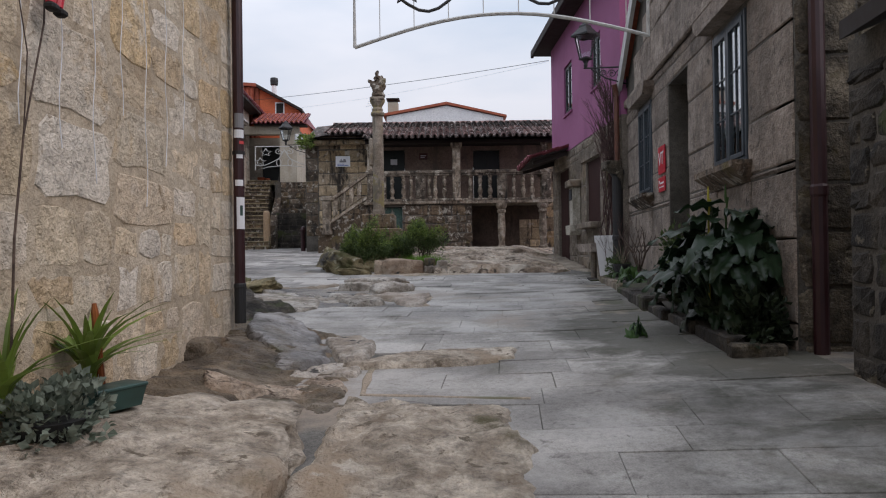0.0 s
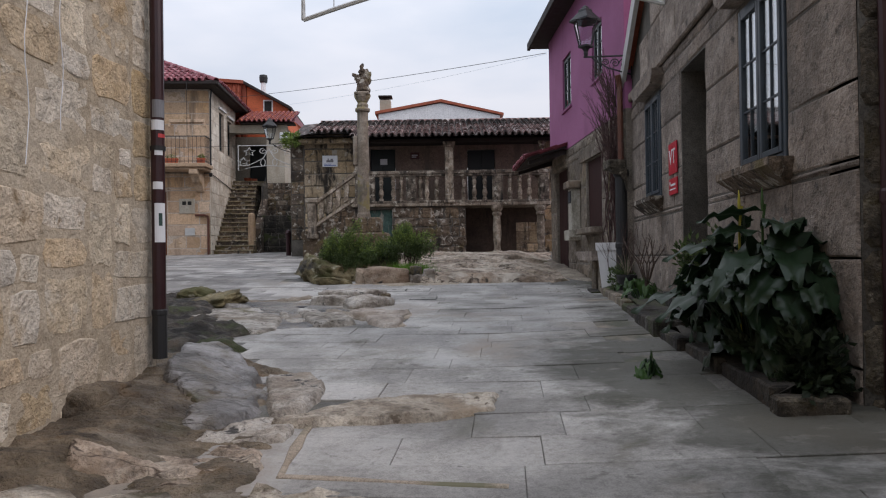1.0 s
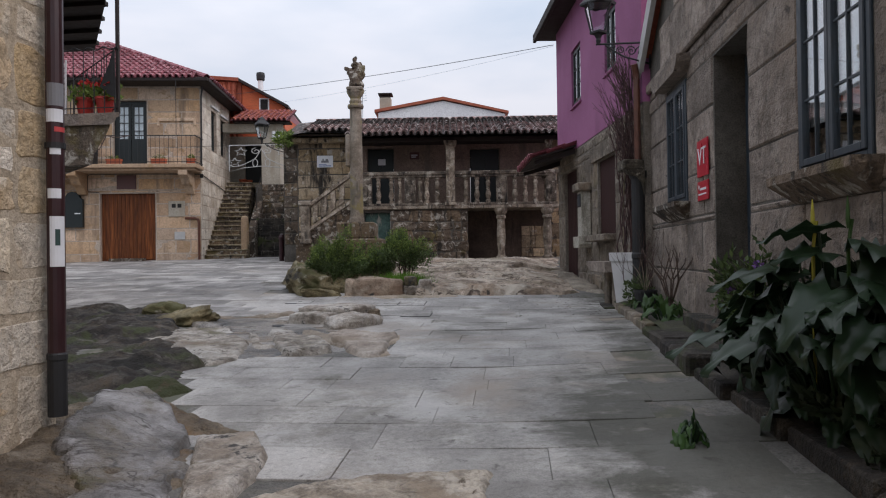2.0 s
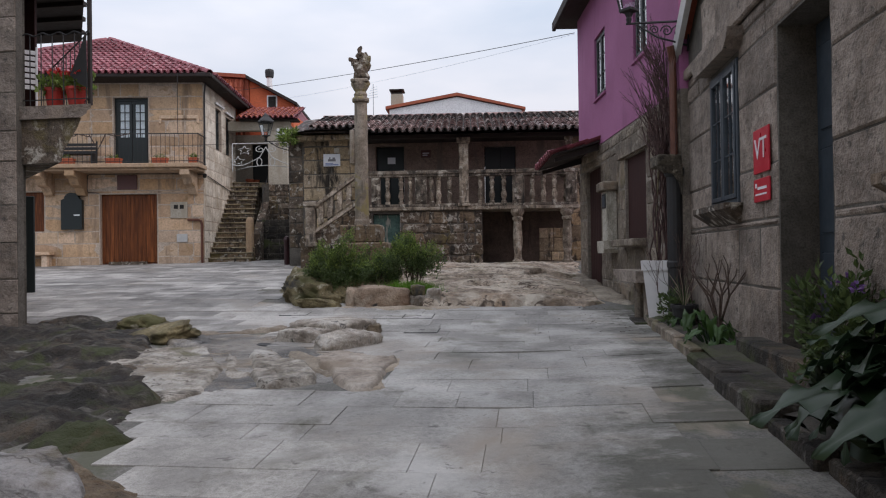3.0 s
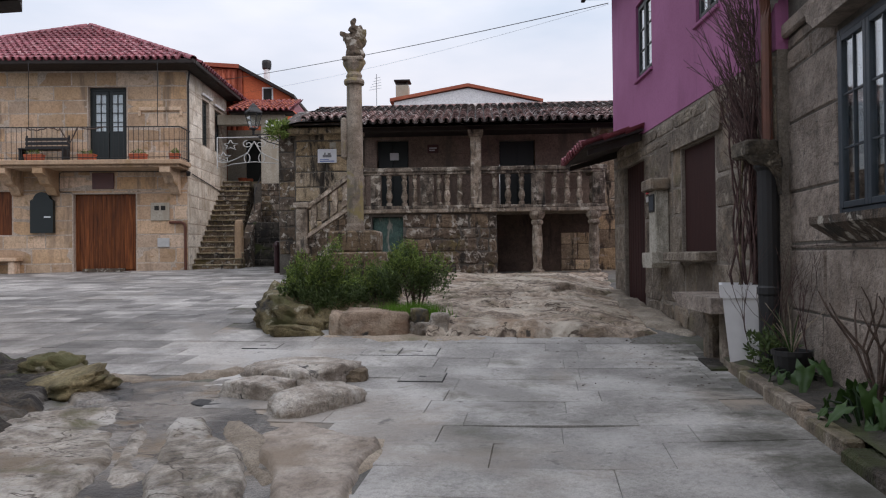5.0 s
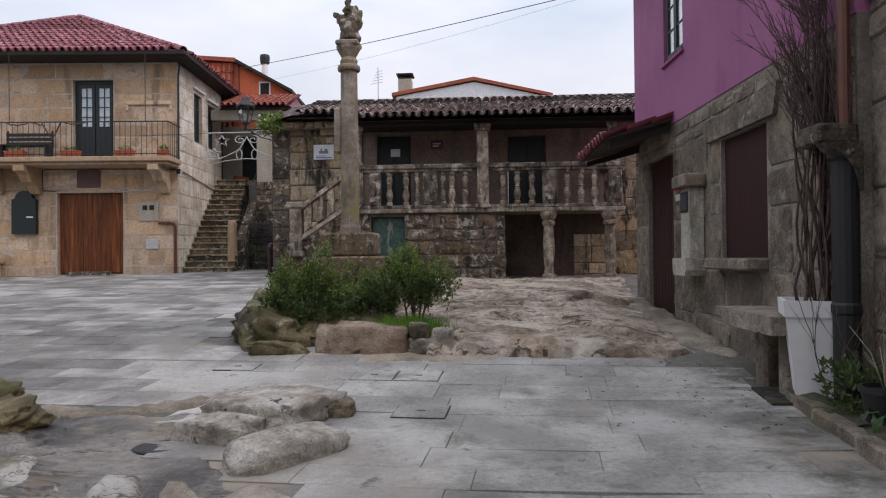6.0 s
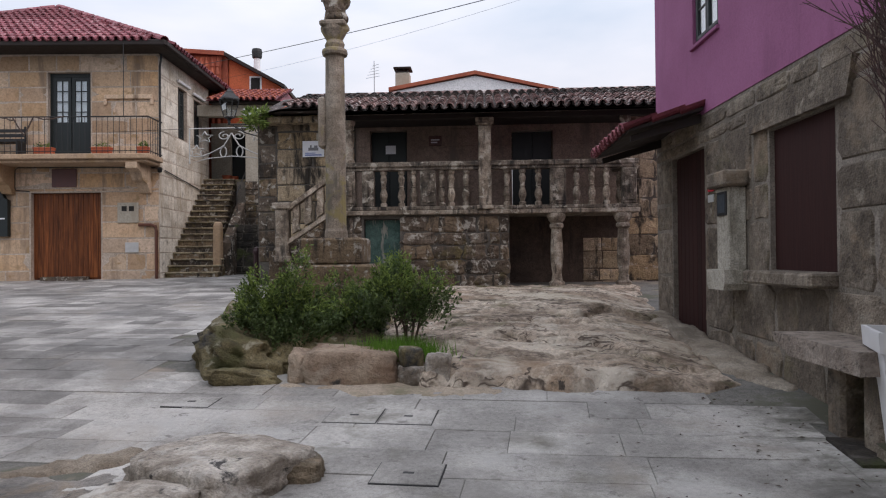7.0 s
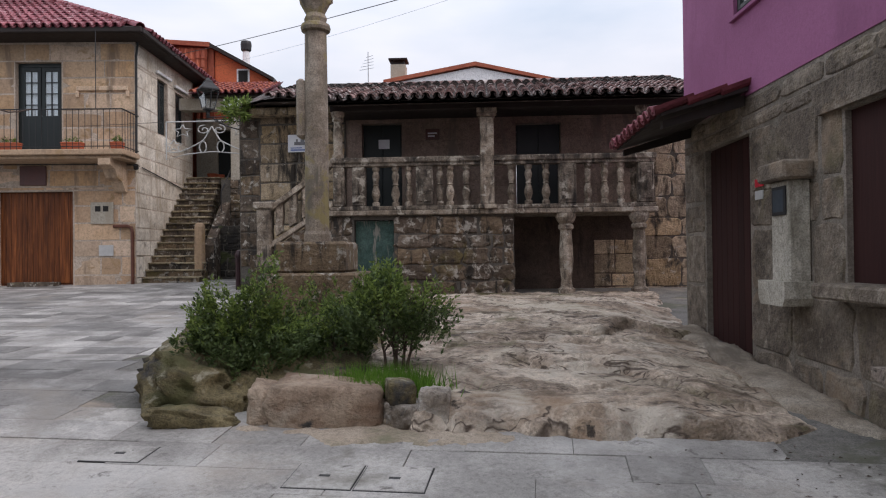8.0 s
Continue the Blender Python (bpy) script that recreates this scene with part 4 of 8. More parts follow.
for k, (outline, lift, mat, text) in enumerate((
        ([(-4.25, 10.5), (-4.4, 11.17), (-4.05, 11.55), (-3.6, 11.6), (-3.24, 10.94), (-2.87, 10.29), (-2.7, 9.79), (-2.6, 9.4), (-2.66, 9.2), (-2.85, 9.08), (-3.12, 9.3), (-3.4, 9.74)], 0.045, M_ROCK_FLAT, FLAT),
        ([(-3.26, 11.24), (-3.01, 11.05), (-2.73, 10.38), (-2.46, 10.12), (-2.48, 9.86), (-2.64, 9.82), (-2.81, 10.23), (-3.02, 10.68)], 0.035, M_ROCK_FLAT, FLAT),
        ([(-3.0, 11.28), (-2.65, 11.3), (-2.4, 10.85), (-2.07, 10.48), (-1.8, 9.98), (-1.75, 9.8), (-1.97, 9.64), (-2.12, 9.56), (-2.25, 9.68), (-2.45, 10.05), (-2.68, 10.63)], 0.085, M_ROCK_FLAT, FLAT),
        ([(-2.1, 10.85), (-1.87, 11.22), (-1.7, 11.06), (-1.38, 10.85), (-1.18, 10.76), (-1.19, 10.55), (-1.24, 10.35), (-1.18, 10.03), (-1.1, 9.7), (-1.15, 9.54), (-1.36, 9.52), (-1.58, 9.89), (-1.72, 10.25), (-1.9, 10.45)], 0.085, M_ROCK_TAN, FLAT),
        ([(-2.59, 11.32), (-2.28, 11.16), (-1.96, 10.8), (-1.84, 10.38), (-1.62, 10.12), (-1.7, 9.9), (-1.94, 10.23), (-2.37, 10.86)], 0.035, M_RAMP, "tan flat stone between pale bedrock slabs"),
        ([(-4.36, 11.96), (-4.62, 12.53), (-4.15, 12.6), (-3.8, 12.1), (-3.9, 11.8), (-4.08, 11.62)], 0.05, M_WET, "dark wet flat slab beside the hollow"))):
    mx, my = sum(p[0] for p in outline) / len(outline), sum(p[1] for p in outline) / len(outline)
    outline = [(mx + (x - mx) * (1 + 0.08 / abs(Vector((x - mx, y - my)).length)), my + (y - my) * (1 + 0.08 / abs(Vector((x - mx, y - my)).length))) for x, y in outline]
    rock_patch("rock_outcrop", outline, lambda x, y, h=lift: h * 0.55, mat, text, 0.022, 0.085, 0.0125, 30.0 + k, 0.014, 1.0, 0.035)
rock_patch("cement_collar", [(-1.92, 11.33), (-1.59, 11.0), (-1.14, 11.0), (-1.02, 10.37), (-1.14, 10.16), (-1.0, 9.58), (-1.14, 9.44), (-1.4, 9.46), (-1.6, 9.83), (-1.8, 10.5)],
           lambda x, y: 0.012, M_SAND, "tan cement collar round a flat rock", 0.04, 0.1, 0.003, 21.0, 0.0, 0.3, 0.04)
BOULDERS_IN_PAVING = [
    ((0.52, 0.98, 0.36), (-1.97, 11.86), -31, M_ROCK, "smooth pale oblong granite boulder lying in the paving", 41, 0.07, 0.3),
    ((0.78, 0.5, 0.32), (-2.66, 12.24), -14, M_ROCK, "rough granite boulder with a mossy foot in the paving", 42, 0.1, 0.45),
    ((1.12, 0.98, 0.38), (-2.52, 12.9), -24, M_ROCK, "broad flat-topped pale granite boulder in the paving", 45, 0.09, 0.6),
    ((0.34, 0.42, 0.22), (-2.0, 13.0), 20, M_ROCK_BROWN, "small brown stone wedged against the flat boulder", 44, 0.1, 0.5)]
rock_patch("stone_edge", [(-5.6, 12.9), (-4.9, 13.02), (-4.05, 12.92), (-3.5, 13.2), (-3.25, 13.36), (-3.15, 13.2), (-3.3, 12.9), (-3.9, 12.55), (-4.6, 12.5), (-5.5, 12.4)],
           lambda x, y: 0.025, M_RAMP, "tan broken slabs and cement along a curved stone edge", 0.05, 0.06, 0.02, 13.0, 0.03, 0.5)
rock_patch("ramp", [(0.95, 19.2), (1.1, 18.0), (1.2, 16.3), (1.45, 15.4), (1.78, 15.15), (1.95, 15.3), (1.86, 15.9), (1.58, 18.1), (1.42, 19.4)],
           lambda x, y: 0.03 + 0.06 * smooth01((y - 15.3) / 3), M_RAMP, "smooth trodden cement and earth ramp to the brown door", 0.06, 0.1, 0.008, 14.0, 0.0, 0.2)
rock_patch("grit_drift", [(-3.3, 15.15), (-2.95, 14.85), (-2.0, 14.66), (-1.2, 14.74), (-0.4, 14.86), (0.1, 15.1), (-1.2, 15.35), (-2.9, 15.35)],
           lambda x, y: 0.012, M_SAND, "washed tan grit lying before the boulders", 0.05, 0.22, 0.002, 19.0, 0.0, 0.2, 0.18)
ROCKS.pop("grit_drift19.0")


def boulder(name, size, m, material, label, seed, lumps=0.12, square=0.55):
    """A rounded block: a cube-sphere pulled square, lumped and flattened at its foot."""
    bm = bmesh.new()
    bmesh.ops.create_icosphere(bm, subdivisions=4, radius=1.0)
    rng = random.Random(seed)
    cuts = [(Vector((rng.uniform(-1, 1), rng.uniform(-1, 1), rng.uniform(-0.25, 1))).normalized(), rng.uniform(0.66, 0.92)) for _ in range(9)]
    for v in bm.verts:
        p = v.co.copy()
        for n, d in cuts:  # broken faces
            over = p.dot(n) - d
            if over > 0:
                p -= n * over * 0.8
        big = max(abs(p.x), abs(p.y), abs(p.z))
        p = p.lerp(p / big, square)
        q = p * 1.2 + Vector((seed * 3.1, seed, 0))
        p *= 1 + lumps * noise.fractal(q, 0.7, 2.1, 4) + lumps * 0.5 * noise.fractal(q * 3.2, 0.7, 2.1, 3) - lumps * 0.7 * max(0.0, 1 - abs(noise.noise(q * 1.5 + Vector((0, 0, q.z * 1.5)))) / 0.07)
        v.co = (p.x * size[0] / 2, p.y * size[1] / 2, p.z * size[2] / 2)
    return tagged(part(name, bm, material, None, "", "", m, True), label, "rock")


for size, (x, y), turn, mat, text, seed, lumps, square in BOULDERS_IN_PAVING:
    boulder("boulder", size, pose(x, y, lie(x, y) + 0.01, 0, 0, turn), mat, text, seed, lumps, square)
boulder("boulder", (0.98, 0.6, 0.52), pose(-2.31, 15.42, 1.14, 0, 2, 3), M_BOULDER, "reddish weathered granite boulder edging the planted bank", 3, 0.07, 0.74)
boulder("boulder", (0.26, 0.5, 0.5), pose(-2.84, 15.4, 1.14, 0, 0, 8), M_BOULDER, "upright reddish stone against the large boulder", 23, 0.08, 0.6)
boulder("boulder", (0.24, 0.3, 0.2), pose(-1.7, 15.35, 1.32, 0, 0, 20), M_BANK, "small mossy stone wedged beside the reddish boulder", 5, 0.08, 0.65)
boulder("boulder", (0.3, 0.32, 0.2), pose(-1.64, 15.3, 1.15, 0, 0, 50), M_ROCK, "small granite stone wedged beside the reddish boulder", 7, 0.08, 0.7)
boulder("boulder", (0.26, 0.3, 0.32), pose(-1.42, 15.32, 1.2, 0, 0, 0), M_ROCK, "small granite stone at the outcrop's corner", 8, 0.08, 0.7)
boulder("boulder", (0.8, 0.36, 0.26), pose(-3.36, 15.18, 1.08, 0, 8, 12), M_BANK, "mossy low tapering stone at the bank's corner", 9, 0.2, 0.3)
boulder("boulder", (1.15, 1.5, 0.66), pose(-3.68, 16.0, 1.22, 6, 16, 34), M_BANK, "mossy brown boulder under the shrub on the bank", 31, 0.24, 0.45)
boulder("boulder", (0.12, 0.1, 0.1), pose(-3.62, 15.62, 1.33, 0, 0, 0), M_ROCK, "small white stone on the mossy bank", 24)
boulder("boulder", (1.35, 1.75, 0.48), pose(-1.78, 3.36, 0.4, 3, 6, 8), M_ROCK_PALE, "large pale weathered granite boulder at the foot of the wall", 17, 0.16, 0.8)
boulder("boulder", (0.6, 0.3, 0.3), pose(-2.56, 5.6, 0.68, 0, 0, 80), M_ROCK_BROWN, "brown rock against the foot of the wall", 22, 0.12, 0.6)
boulder("boulder", (0.7, 0.5, 0.3), pose(-5.2, 12.9, 0.97, 0, 0, 10), M_BANK, "mossy stone beside the paving", 15, 0.2, 0.4)
boulder("boulder", (1.1, 0.6, 0.26), pose(-4.65, 12.3, 0.9, 16, -6, -30), M_BANK, "leaning mossy stone slab beside the paving", 16, 0.18, 0.6)

# ---- the near stone house beside the start ----
near_house = thing("stone_house", "ochre granite rubble house with wide pale mortar joints", "house", pose(-2.71, 6.7, 0, 0, 0, 95.7))
nh_wall = part("wall", wall_data(-12, 0, -1.5, 7.5, 0.5, []), M_MORTAR_L, near_house)
part("wall", wall_data(0.502, 8, -1.5, 7.5, 0.5, []), M_MORTAR_L, near_house, m=pose(0, 0, 0, 0, 0, 90))
part("wall", wall_data(0, 8, -1.5, 7.5, 0.3, []), M_MORTAR_L, near_house, m=pose(-12, 0.01, 0, 0, 0, 90))
part("roof", Shape().add([(-12.3, -0.4, 7.5), (0.3, -0.4, 7.5), (0.3, 8.2, 7.9), (-12.3, 8.2, 7.9)], [(0, 1, 2, 3)]).box(-12.3, 0.3, -0.4, 8.2, 7.35, 7.5).data, M_SOFFIT, near_house)

# ---- the grey house with the planted bed ----
RH = pose(2.3, 13.2, 0, 0, 0, -90)
grey_house = thing("granite_house", "grey granite ashlar house with a street gable and blue-grey windows", "house", RH)
HOLES_R = [(1.17, 2.2, 2.4, 3.87), (3.3, 4.33, 0.6, 3.82), (5.42, 6.45, 2.34, 3.8)]


def gable_line(x):
    return 4.62 + 0.72 * min(max(x, 0), 7.5 - max(x, 0))


gh_wall = part("wall", wall_data(0, 7.5, -0.5, 4.6, 0.5, HOLES_R), M_JOINT, grey_house)
part("gable", Shape().prism([(0, 4.6), (7.5, 4.6), (3.75, 7.3)], 0.0, 0.5).data, M_JOINT, grey_house)
gh_end = part("wall", wall_data(0.0, 7, -0.5, 5.0, 0.4, []), M_JOINT, grey_house, m=pose(7.505, 0, 0, 0, 0, 90))
part("wall", wall_data(0.5, 7, -0.5, 5.0, 0.3, []), M_JOINT, grey_house, m=pose(0.35, 0, 0, 0, 0, 90))
part("wall", wall_data(0, 7.5, -0.5, 5.0, 0.3, []), M_JOINT, grey_house, m=pose(0, 7, 0, 0, 0, 0))
part("roof", Shape().add([(-0.15, -0.1, 4.55), (3.75, -0.1, 7.4), (3.75, 7.2, 7.4), (-0.15, 7.2, 4.55)], [(0, 1, 2, 3)]).add(
    [(7.65, -0.1, 4.55), (3.75, -0.1, 7.4), (3.75, 7.2, 7.4), (7.65, 7.2, 4.55)], [(3, 2, 1, 0)]).data, M_TILE_ORANGE, grey_house)
part("bargeboard", Shape().prism([(-0.2, 4.3), (3.75, 7.15), (3.75, 7.46), (-0.2, 4.6)], -0.17, -0.102).data, M_BARGE, grey_house, "pale grey painted bargeboard")
part("cornice", Shape().box(0.02, 7.5, -0.07, -0.005, 4.16, 4.3, 0.02).data, M_STONE_R, grey_house, "projecting granite string course")


def casement(parent, x0, x1, z0, z1, depth, material, cols, rows, curtain=True, leaves=2, bar=0.022, fr=0.055):
    """A window set into a hole: frame, one sash a leaf with glazing bars, glass and what hangs behind it."""
    s = Shape()
    y0, y1 = depth, depth + 0.06
    s.box(x0, x0 + fr, y0, y1, z0, z1, 0.006).box(x1 - fr, x1, y0, y1, z0, z1, 0.006)
    s.box(x0 + fr, x1 - fr, y0, y1, z0, z0 + fr, 0.006).box(x0 + fr, x1 - fr, y0, y1, z1 - fr, z1, 0.006)
    win = part("window", s.data, material, parent)
    w = (x1 - x0 - 2 * fr) / leaves
    for k in range(leaves):
        a, b, c, d = x0 + fr + k * w + 0.003, x0 + fr + (k + 1) * w - 0.003, z0 + fr + 0.003, z1 - fr - 0.003
        q = Shape()
        e = 0.05
        q.box(a, a + e, y0 - 0.012, y1 - 0.015, c, d, 0.005).box(b - e, b, y0 - 0.012, y1 - 0.015, c, d, 0.005)
        q.box(a + e, b - e, y0 - 0.012, y1 - 0.015, c, c + e, 0.005).box(a + e, b - e, y0 - 0.012, y1 - 0.015, d - e, d, 0.005)
        for i in range(1, cols):
            x = a + e + (b - a - 2 * e) * i / cols
            q.box(x - bar / 2, x + bar / 2, y0, y0 + 0.03, c + e, d - e)
        for i in range(1, rows):
            z = c + e + (d - c - 2 * e) * i / rows
            q.box(a + e, b - e, y0 + 0.002, y0 + 0.028, z - bar / 2, z + bar / 2)
        part("sash", q.data, material, win)
        pane = part("pane", Shape().box(a + e, b - e, y0 + 0.012, y0 + 0.017, c + e, d - e).data, M_GLASS, win)
        pane.visible_shadow = False
    if curtain:
        part("curtain", folded(x0 + fr, x1 - fr, depth + 0.062, z0 + (0 if curtain is True else curtain), z1), M_CURTAIN, win, "pale net curtain")
    # flat near-black sheet stands in for the room's darkness
    part("reveal_back", Shape().box(x0 - 0.05, x1 + 0.05, depth + 0.6, depth + 0.62, z0 - 0.1, z1 + 0.1).data, M_DARK_ROOM, win, "near-black sheet for the unlit room behind the glass")
    return win


def folded(x0, x1, y, z0, z1):
    n = 28
    v = []
    for z in (z0, z1):
        for i in range(n + 1):
            v.append((x0 + (x1 - x0) * i / n, y + 0.006 * math.sin(i * 1.9) + 0.004 * math.sin(i * 0.7), z))
    f = [(i, i + 1, n + 2 + i, n + 1 + i) for i in range(n)]
    return v, f


# curtains end above the sill; the near one stands in for reflected sky
for h in (HOLES_R[0], HOLES_R[2]):
    casement(grey_house, h[0], h[1], h[2], h[3], -0.02, M_BLUEGREY, 2, 3, 0.34, 2, 0.014)
    a, b, c = h[0] - 0.13, h[1] + 0.13, h[2]
    part("sill", Shape().add([(a, -0.2, c), (b, -0.2, c), (b, 0.1, c), (a, 0.1, c), (a, -0.2, c - 0.06), (b, -0.2, c - 0.06), (b - 0.1, 0.1, c - 0.2), (a + 0.1, 0.1, c - 0.2), (a + 0.1, -0.03, c - 0.2), (b - 0.1, -0.03, c - 0.2)],
                             [(0, 1, 2, 3), (4, 5, 1, 0), (8, 9, 5, 4), (7, 6, 9, 8), (1, 5, 9, 6, 2), (0, 3, 7, 8, 4)]).data, M_STONE_LOW, grey_house, "projecting tapered granite window sill")
    part("hood", Shape().prism([(h[0] - 0.24, h[3] + 0.24), (h[1] + 0.24, h[3] + 0.24), (h[1] + 0.2, h[3] + 0.15), (h[1] + 0.06, h[3] + 0.06), (h[0] - 0.06, h[3] + 0.06), (h[0] - 0.2, h[3] + 0.15)], -0.17, 0.1).data, M_STONE_R, grey_house, "projecting granite window hood")
h = HOLES_R[1]
door = part("door", Shape().box(h[0] + 0.02, h[1] - 0.02, 0.3, 0.36, h[2], h[3] - 0.02, 0.005).data, M_BLUEGREY, grey_house, "dark blue-grey panelled door in a deep reveal")
for k in range(3):
    for a, b in ((h[0] + 0.1, h[0] + 0.48), (h[1] - 0.48, h[1] - 0.1)):
        part("panel", Shape().box(a, b, 0.285, 0.302, 1.2 + k * 0.85, 1.9 + k * 0.85, 0.012).data, M_BLUEGREY, door)

# low dark house beyond the narrow gap at the grey house's corner
shade_house = thing("stone_house", "low black-crusted stone house, coloured dark for shade, with a jutting eave", "house", pose(2.34, 4.92, 0, 0, 0, -90))
sh_near = part("wall", wall_data(0.0, 12.2, -2, 2.9, 0.5, []), M_JOINT, shade_house)
part("wall", wall_data(0.502, 7, -2, 2.9, 0.4, []), M_JOINT, shade_house, m=pose(12.2, 0, 0, 0, 0, 90))
part("wall", wall_data(0.502, 7, -2, 2.9, 0.4, []), M_JOINT, shade_house, m=pose(0.4, 0, 0, 0, 0, 90))
part("roof", Shape().add([(0.2, -0.15, 2.86), (12.5, -0.15, 2.86), (12.5, 4.2, 4.6), (0.2, 4.2, 4.6), (0.2, -0.15, 2.98), (12.5, -0.15, 2.98), (12.5, 4.2, 4.72), (0.2, 4.2, 4.72)],
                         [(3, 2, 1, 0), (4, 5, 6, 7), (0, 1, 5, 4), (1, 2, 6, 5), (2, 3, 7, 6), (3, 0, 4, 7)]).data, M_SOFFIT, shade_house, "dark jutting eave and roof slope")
# ---- the magenta house ----
PH = pose(2.187, 13.15, 0, 0, 0, -82.8)
magenta_house = thing("magenta_house", "house with magenta plaster over a grey granite ground floor", "house", PH)
HOLES_P = [(-5.86, -4.56, 1.2, 3.66), (-2.76, -1.56, 2.14, 3.52)]
HOLES_PU = [(-4.9, -4.02, 5.0, 6.24), (-2.1, -1.36, 5.0, 6.1)]
mh_wall = part("wall", wall_data(-6.62, 0.03, 0.5, 4.06, 0.5, HOLES_P), M_MORTAR_P, magenta_house)
mh_up = part("upper_wall", wall_data(-6.6, 0.03, 4.06, 7.2, 0.5, HOLES_PU), M_PURPLE, magenta_house, "magenta plastered upper storey", m=pose(0, -0.012, 0))
part("wall", wall_data(0.502, 8, 0.5, 7.2, 0.4, []), M_PURPLE, magenta_house, m=pose(-6.22, 0, 0, 0, 0, 90))
part("wall", wall_data(0.502, 8, 0.5, 7.2, 0.4, []), M_ORANGE, magenta_house, m=pose(0.03, 0, 0, 0, 0, 90))
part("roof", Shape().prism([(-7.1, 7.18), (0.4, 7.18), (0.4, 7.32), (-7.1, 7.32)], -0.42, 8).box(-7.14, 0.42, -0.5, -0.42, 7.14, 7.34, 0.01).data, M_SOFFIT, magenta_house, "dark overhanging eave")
for h in HOLES_PU:
    casement(mh_up, h[0], h[1], h[2], h[3], 0.04, M_DOOR_GREEN, 1, 3, True)
    part("sill", Shape().box(h[0] - 0.04, h[1] + 0.04, -0.04, 0.04, h[2] - 0.05, h[2], 0.008).data, M_PURPLE, mh_up)
part("shutter", Shape().box(-2.76, -1.56, 0.05, 0.1, 2.14, 3.52).data, M_DOOR_BROWN, magenta_house, "dark brown closed wooden shutter")
mdoor = part("door", Shape().box(-5.86, -4.56, 0.08, 0.13, 1.2, 3.66, 0.004).data, M_DOOR_BROWN, magenta_house, "dark brown double wooden door")
for k in range(8):
    x = -5.85 + k * 0.16
    part("board", Shape().box(x, x + 0.156, 0.064, 0.08, 1.22, 3.64, 0.004).data, M_DOOR_BROWN, mdoor)
part("sill", Shape().box(-2.88, -1.54, -0.24, 0.05, 2.01, 2.135, 0.02).data, M_STONE_P, magenta_house, "thick projecting granite sill")
part("lintel", Shape().prism([(-3.1, 3.54), (-1.3, 3.54), (-1.2, 3.84), (-3.2, 3.8)], -0.06, 0.3).data, M_STONE_P, magenta_house, "rough granite lintel")
canopy = part("canopy", Shape().add([(-6.5, -0.03, 4.06), (-4.5, -0.03, 4.14), (-4.5, -0.95, 3.88), (-6.5, -0.95, 3.82), (-6.5, -0.03, 4.02), (-4.5, -0.03, 4.1), (-4.5, -0.95, 3.84), (-6.5, -0.95, 3.78)],
                                    [(0, 1, 2, 3), (7, 6, 5, 4), (0, 4, 5, 1), (1, 5, 6, 2), (2, 6, 7, 3), (3, 7, 4, 0)]).data, M_SOFFIT, magenta_house, "small tiled door canopy")
for x, z in ((-6.35, 3.76), (-4.65, 3.81)):
    part("bracket", Shape().add([(x - 0.04, -0.9, z), (x + 0.04, -0.9, z), (x + 0.04, -0.02, z + 0.27), (x - 0.04, -0.02, z + 0.27), (x - 0.04, -0.9, z - 0.08), (x + 0.04, -0.9, z - 0.08), (x + 0.04, -0.02, z + 0.15), (x - 0.04, -0.02, z + 0.15)],
                                [(0, 1, 2, 3), (7, 6, 5, 4), (0, 4, 5, 1), (1, 5, 6, 2), (2, 6, 7, 3), (3, 7, 4, 0)]).data, M_SOFFIT, canopy)

# ---- the old house with the stone veranda ----
OH = pose(-1.79, 23.45, 0, 0, 0, 5)
old_house = thing("old_granite_house", "old low granite house with a stone-balustraded veranda and clay tiled roof", "house", OH)
BACK = 1.3
HOLES_V = [(-2.55, -1.68, 3.28, 5.28), (0.78, 1.74, 3.28, 5.22)]
oh_back = part("veranda_wall", wall_data(-2.9, 3.35, 3.2, 5.75, 0.4, HOLES_V), M_PLASTER_V, old_house, "brown plastered veranda wall", m=pose(0, BACK, 0))
oh_left = part("wall", wall_data(-5.25, -2.9, 1.2, 5.86, 0.4, []), M_JOINT, old_house, m=pose(0, BACK - 0.03, 0))
oh_right = part("wall", wall_data(3.35, 5.2, 1.2, 5.86, 0.4, []), M_JOINT, old_house, m=pose(0, BACK - 0.03, 0))
oh_low = part("wall", wall_data(-2.95, 0.66, 1.0, 3.2, 0.5, [(-2.5, -1.7, 2.0, 3.12)]), M_JOINT, old_house)
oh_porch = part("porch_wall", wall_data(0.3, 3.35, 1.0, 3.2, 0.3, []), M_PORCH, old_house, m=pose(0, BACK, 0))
part("wall", wall_data(0.402, 5.5, 1.2, 5.7, 0.4, []), M_JOINT, old_house, m=pose(-4.85, BACK, 0, 0, 0, 90))
part("wall", wall_data(0.402, 5.5, 1.2, 5.7, 0.4, []), M_JOINT, old_house, m=pose(5.2, BACK, 0, 0, 0, 90))
part("wall", wall_data(0.5, BACK, 1.0, 3.2, 0.3, []), M_JOINT, old_house, m=pose(0.66, 0, 0, 0, 0, 90))
part("veranda_floor", Shape().box(-3.0, 3.42, -0.1, BACK, 3.2, 3.3, 0.015).data, M_BALUSTER, old_house, "worn granite veranda floor slab")
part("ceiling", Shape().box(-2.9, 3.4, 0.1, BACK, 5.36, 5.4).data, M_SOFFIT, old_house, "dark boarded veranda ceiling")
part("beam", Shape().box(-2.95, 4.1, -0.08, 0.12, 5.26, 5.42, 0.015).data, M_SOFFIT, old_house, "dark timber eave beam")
part("green_door", Shape().box(-2.48, -1.72, 0.12, 0.17, 2.0, 3.1, 0.004).data, M_GREEN_OLD, old_house, "flaking green painted cellar door")
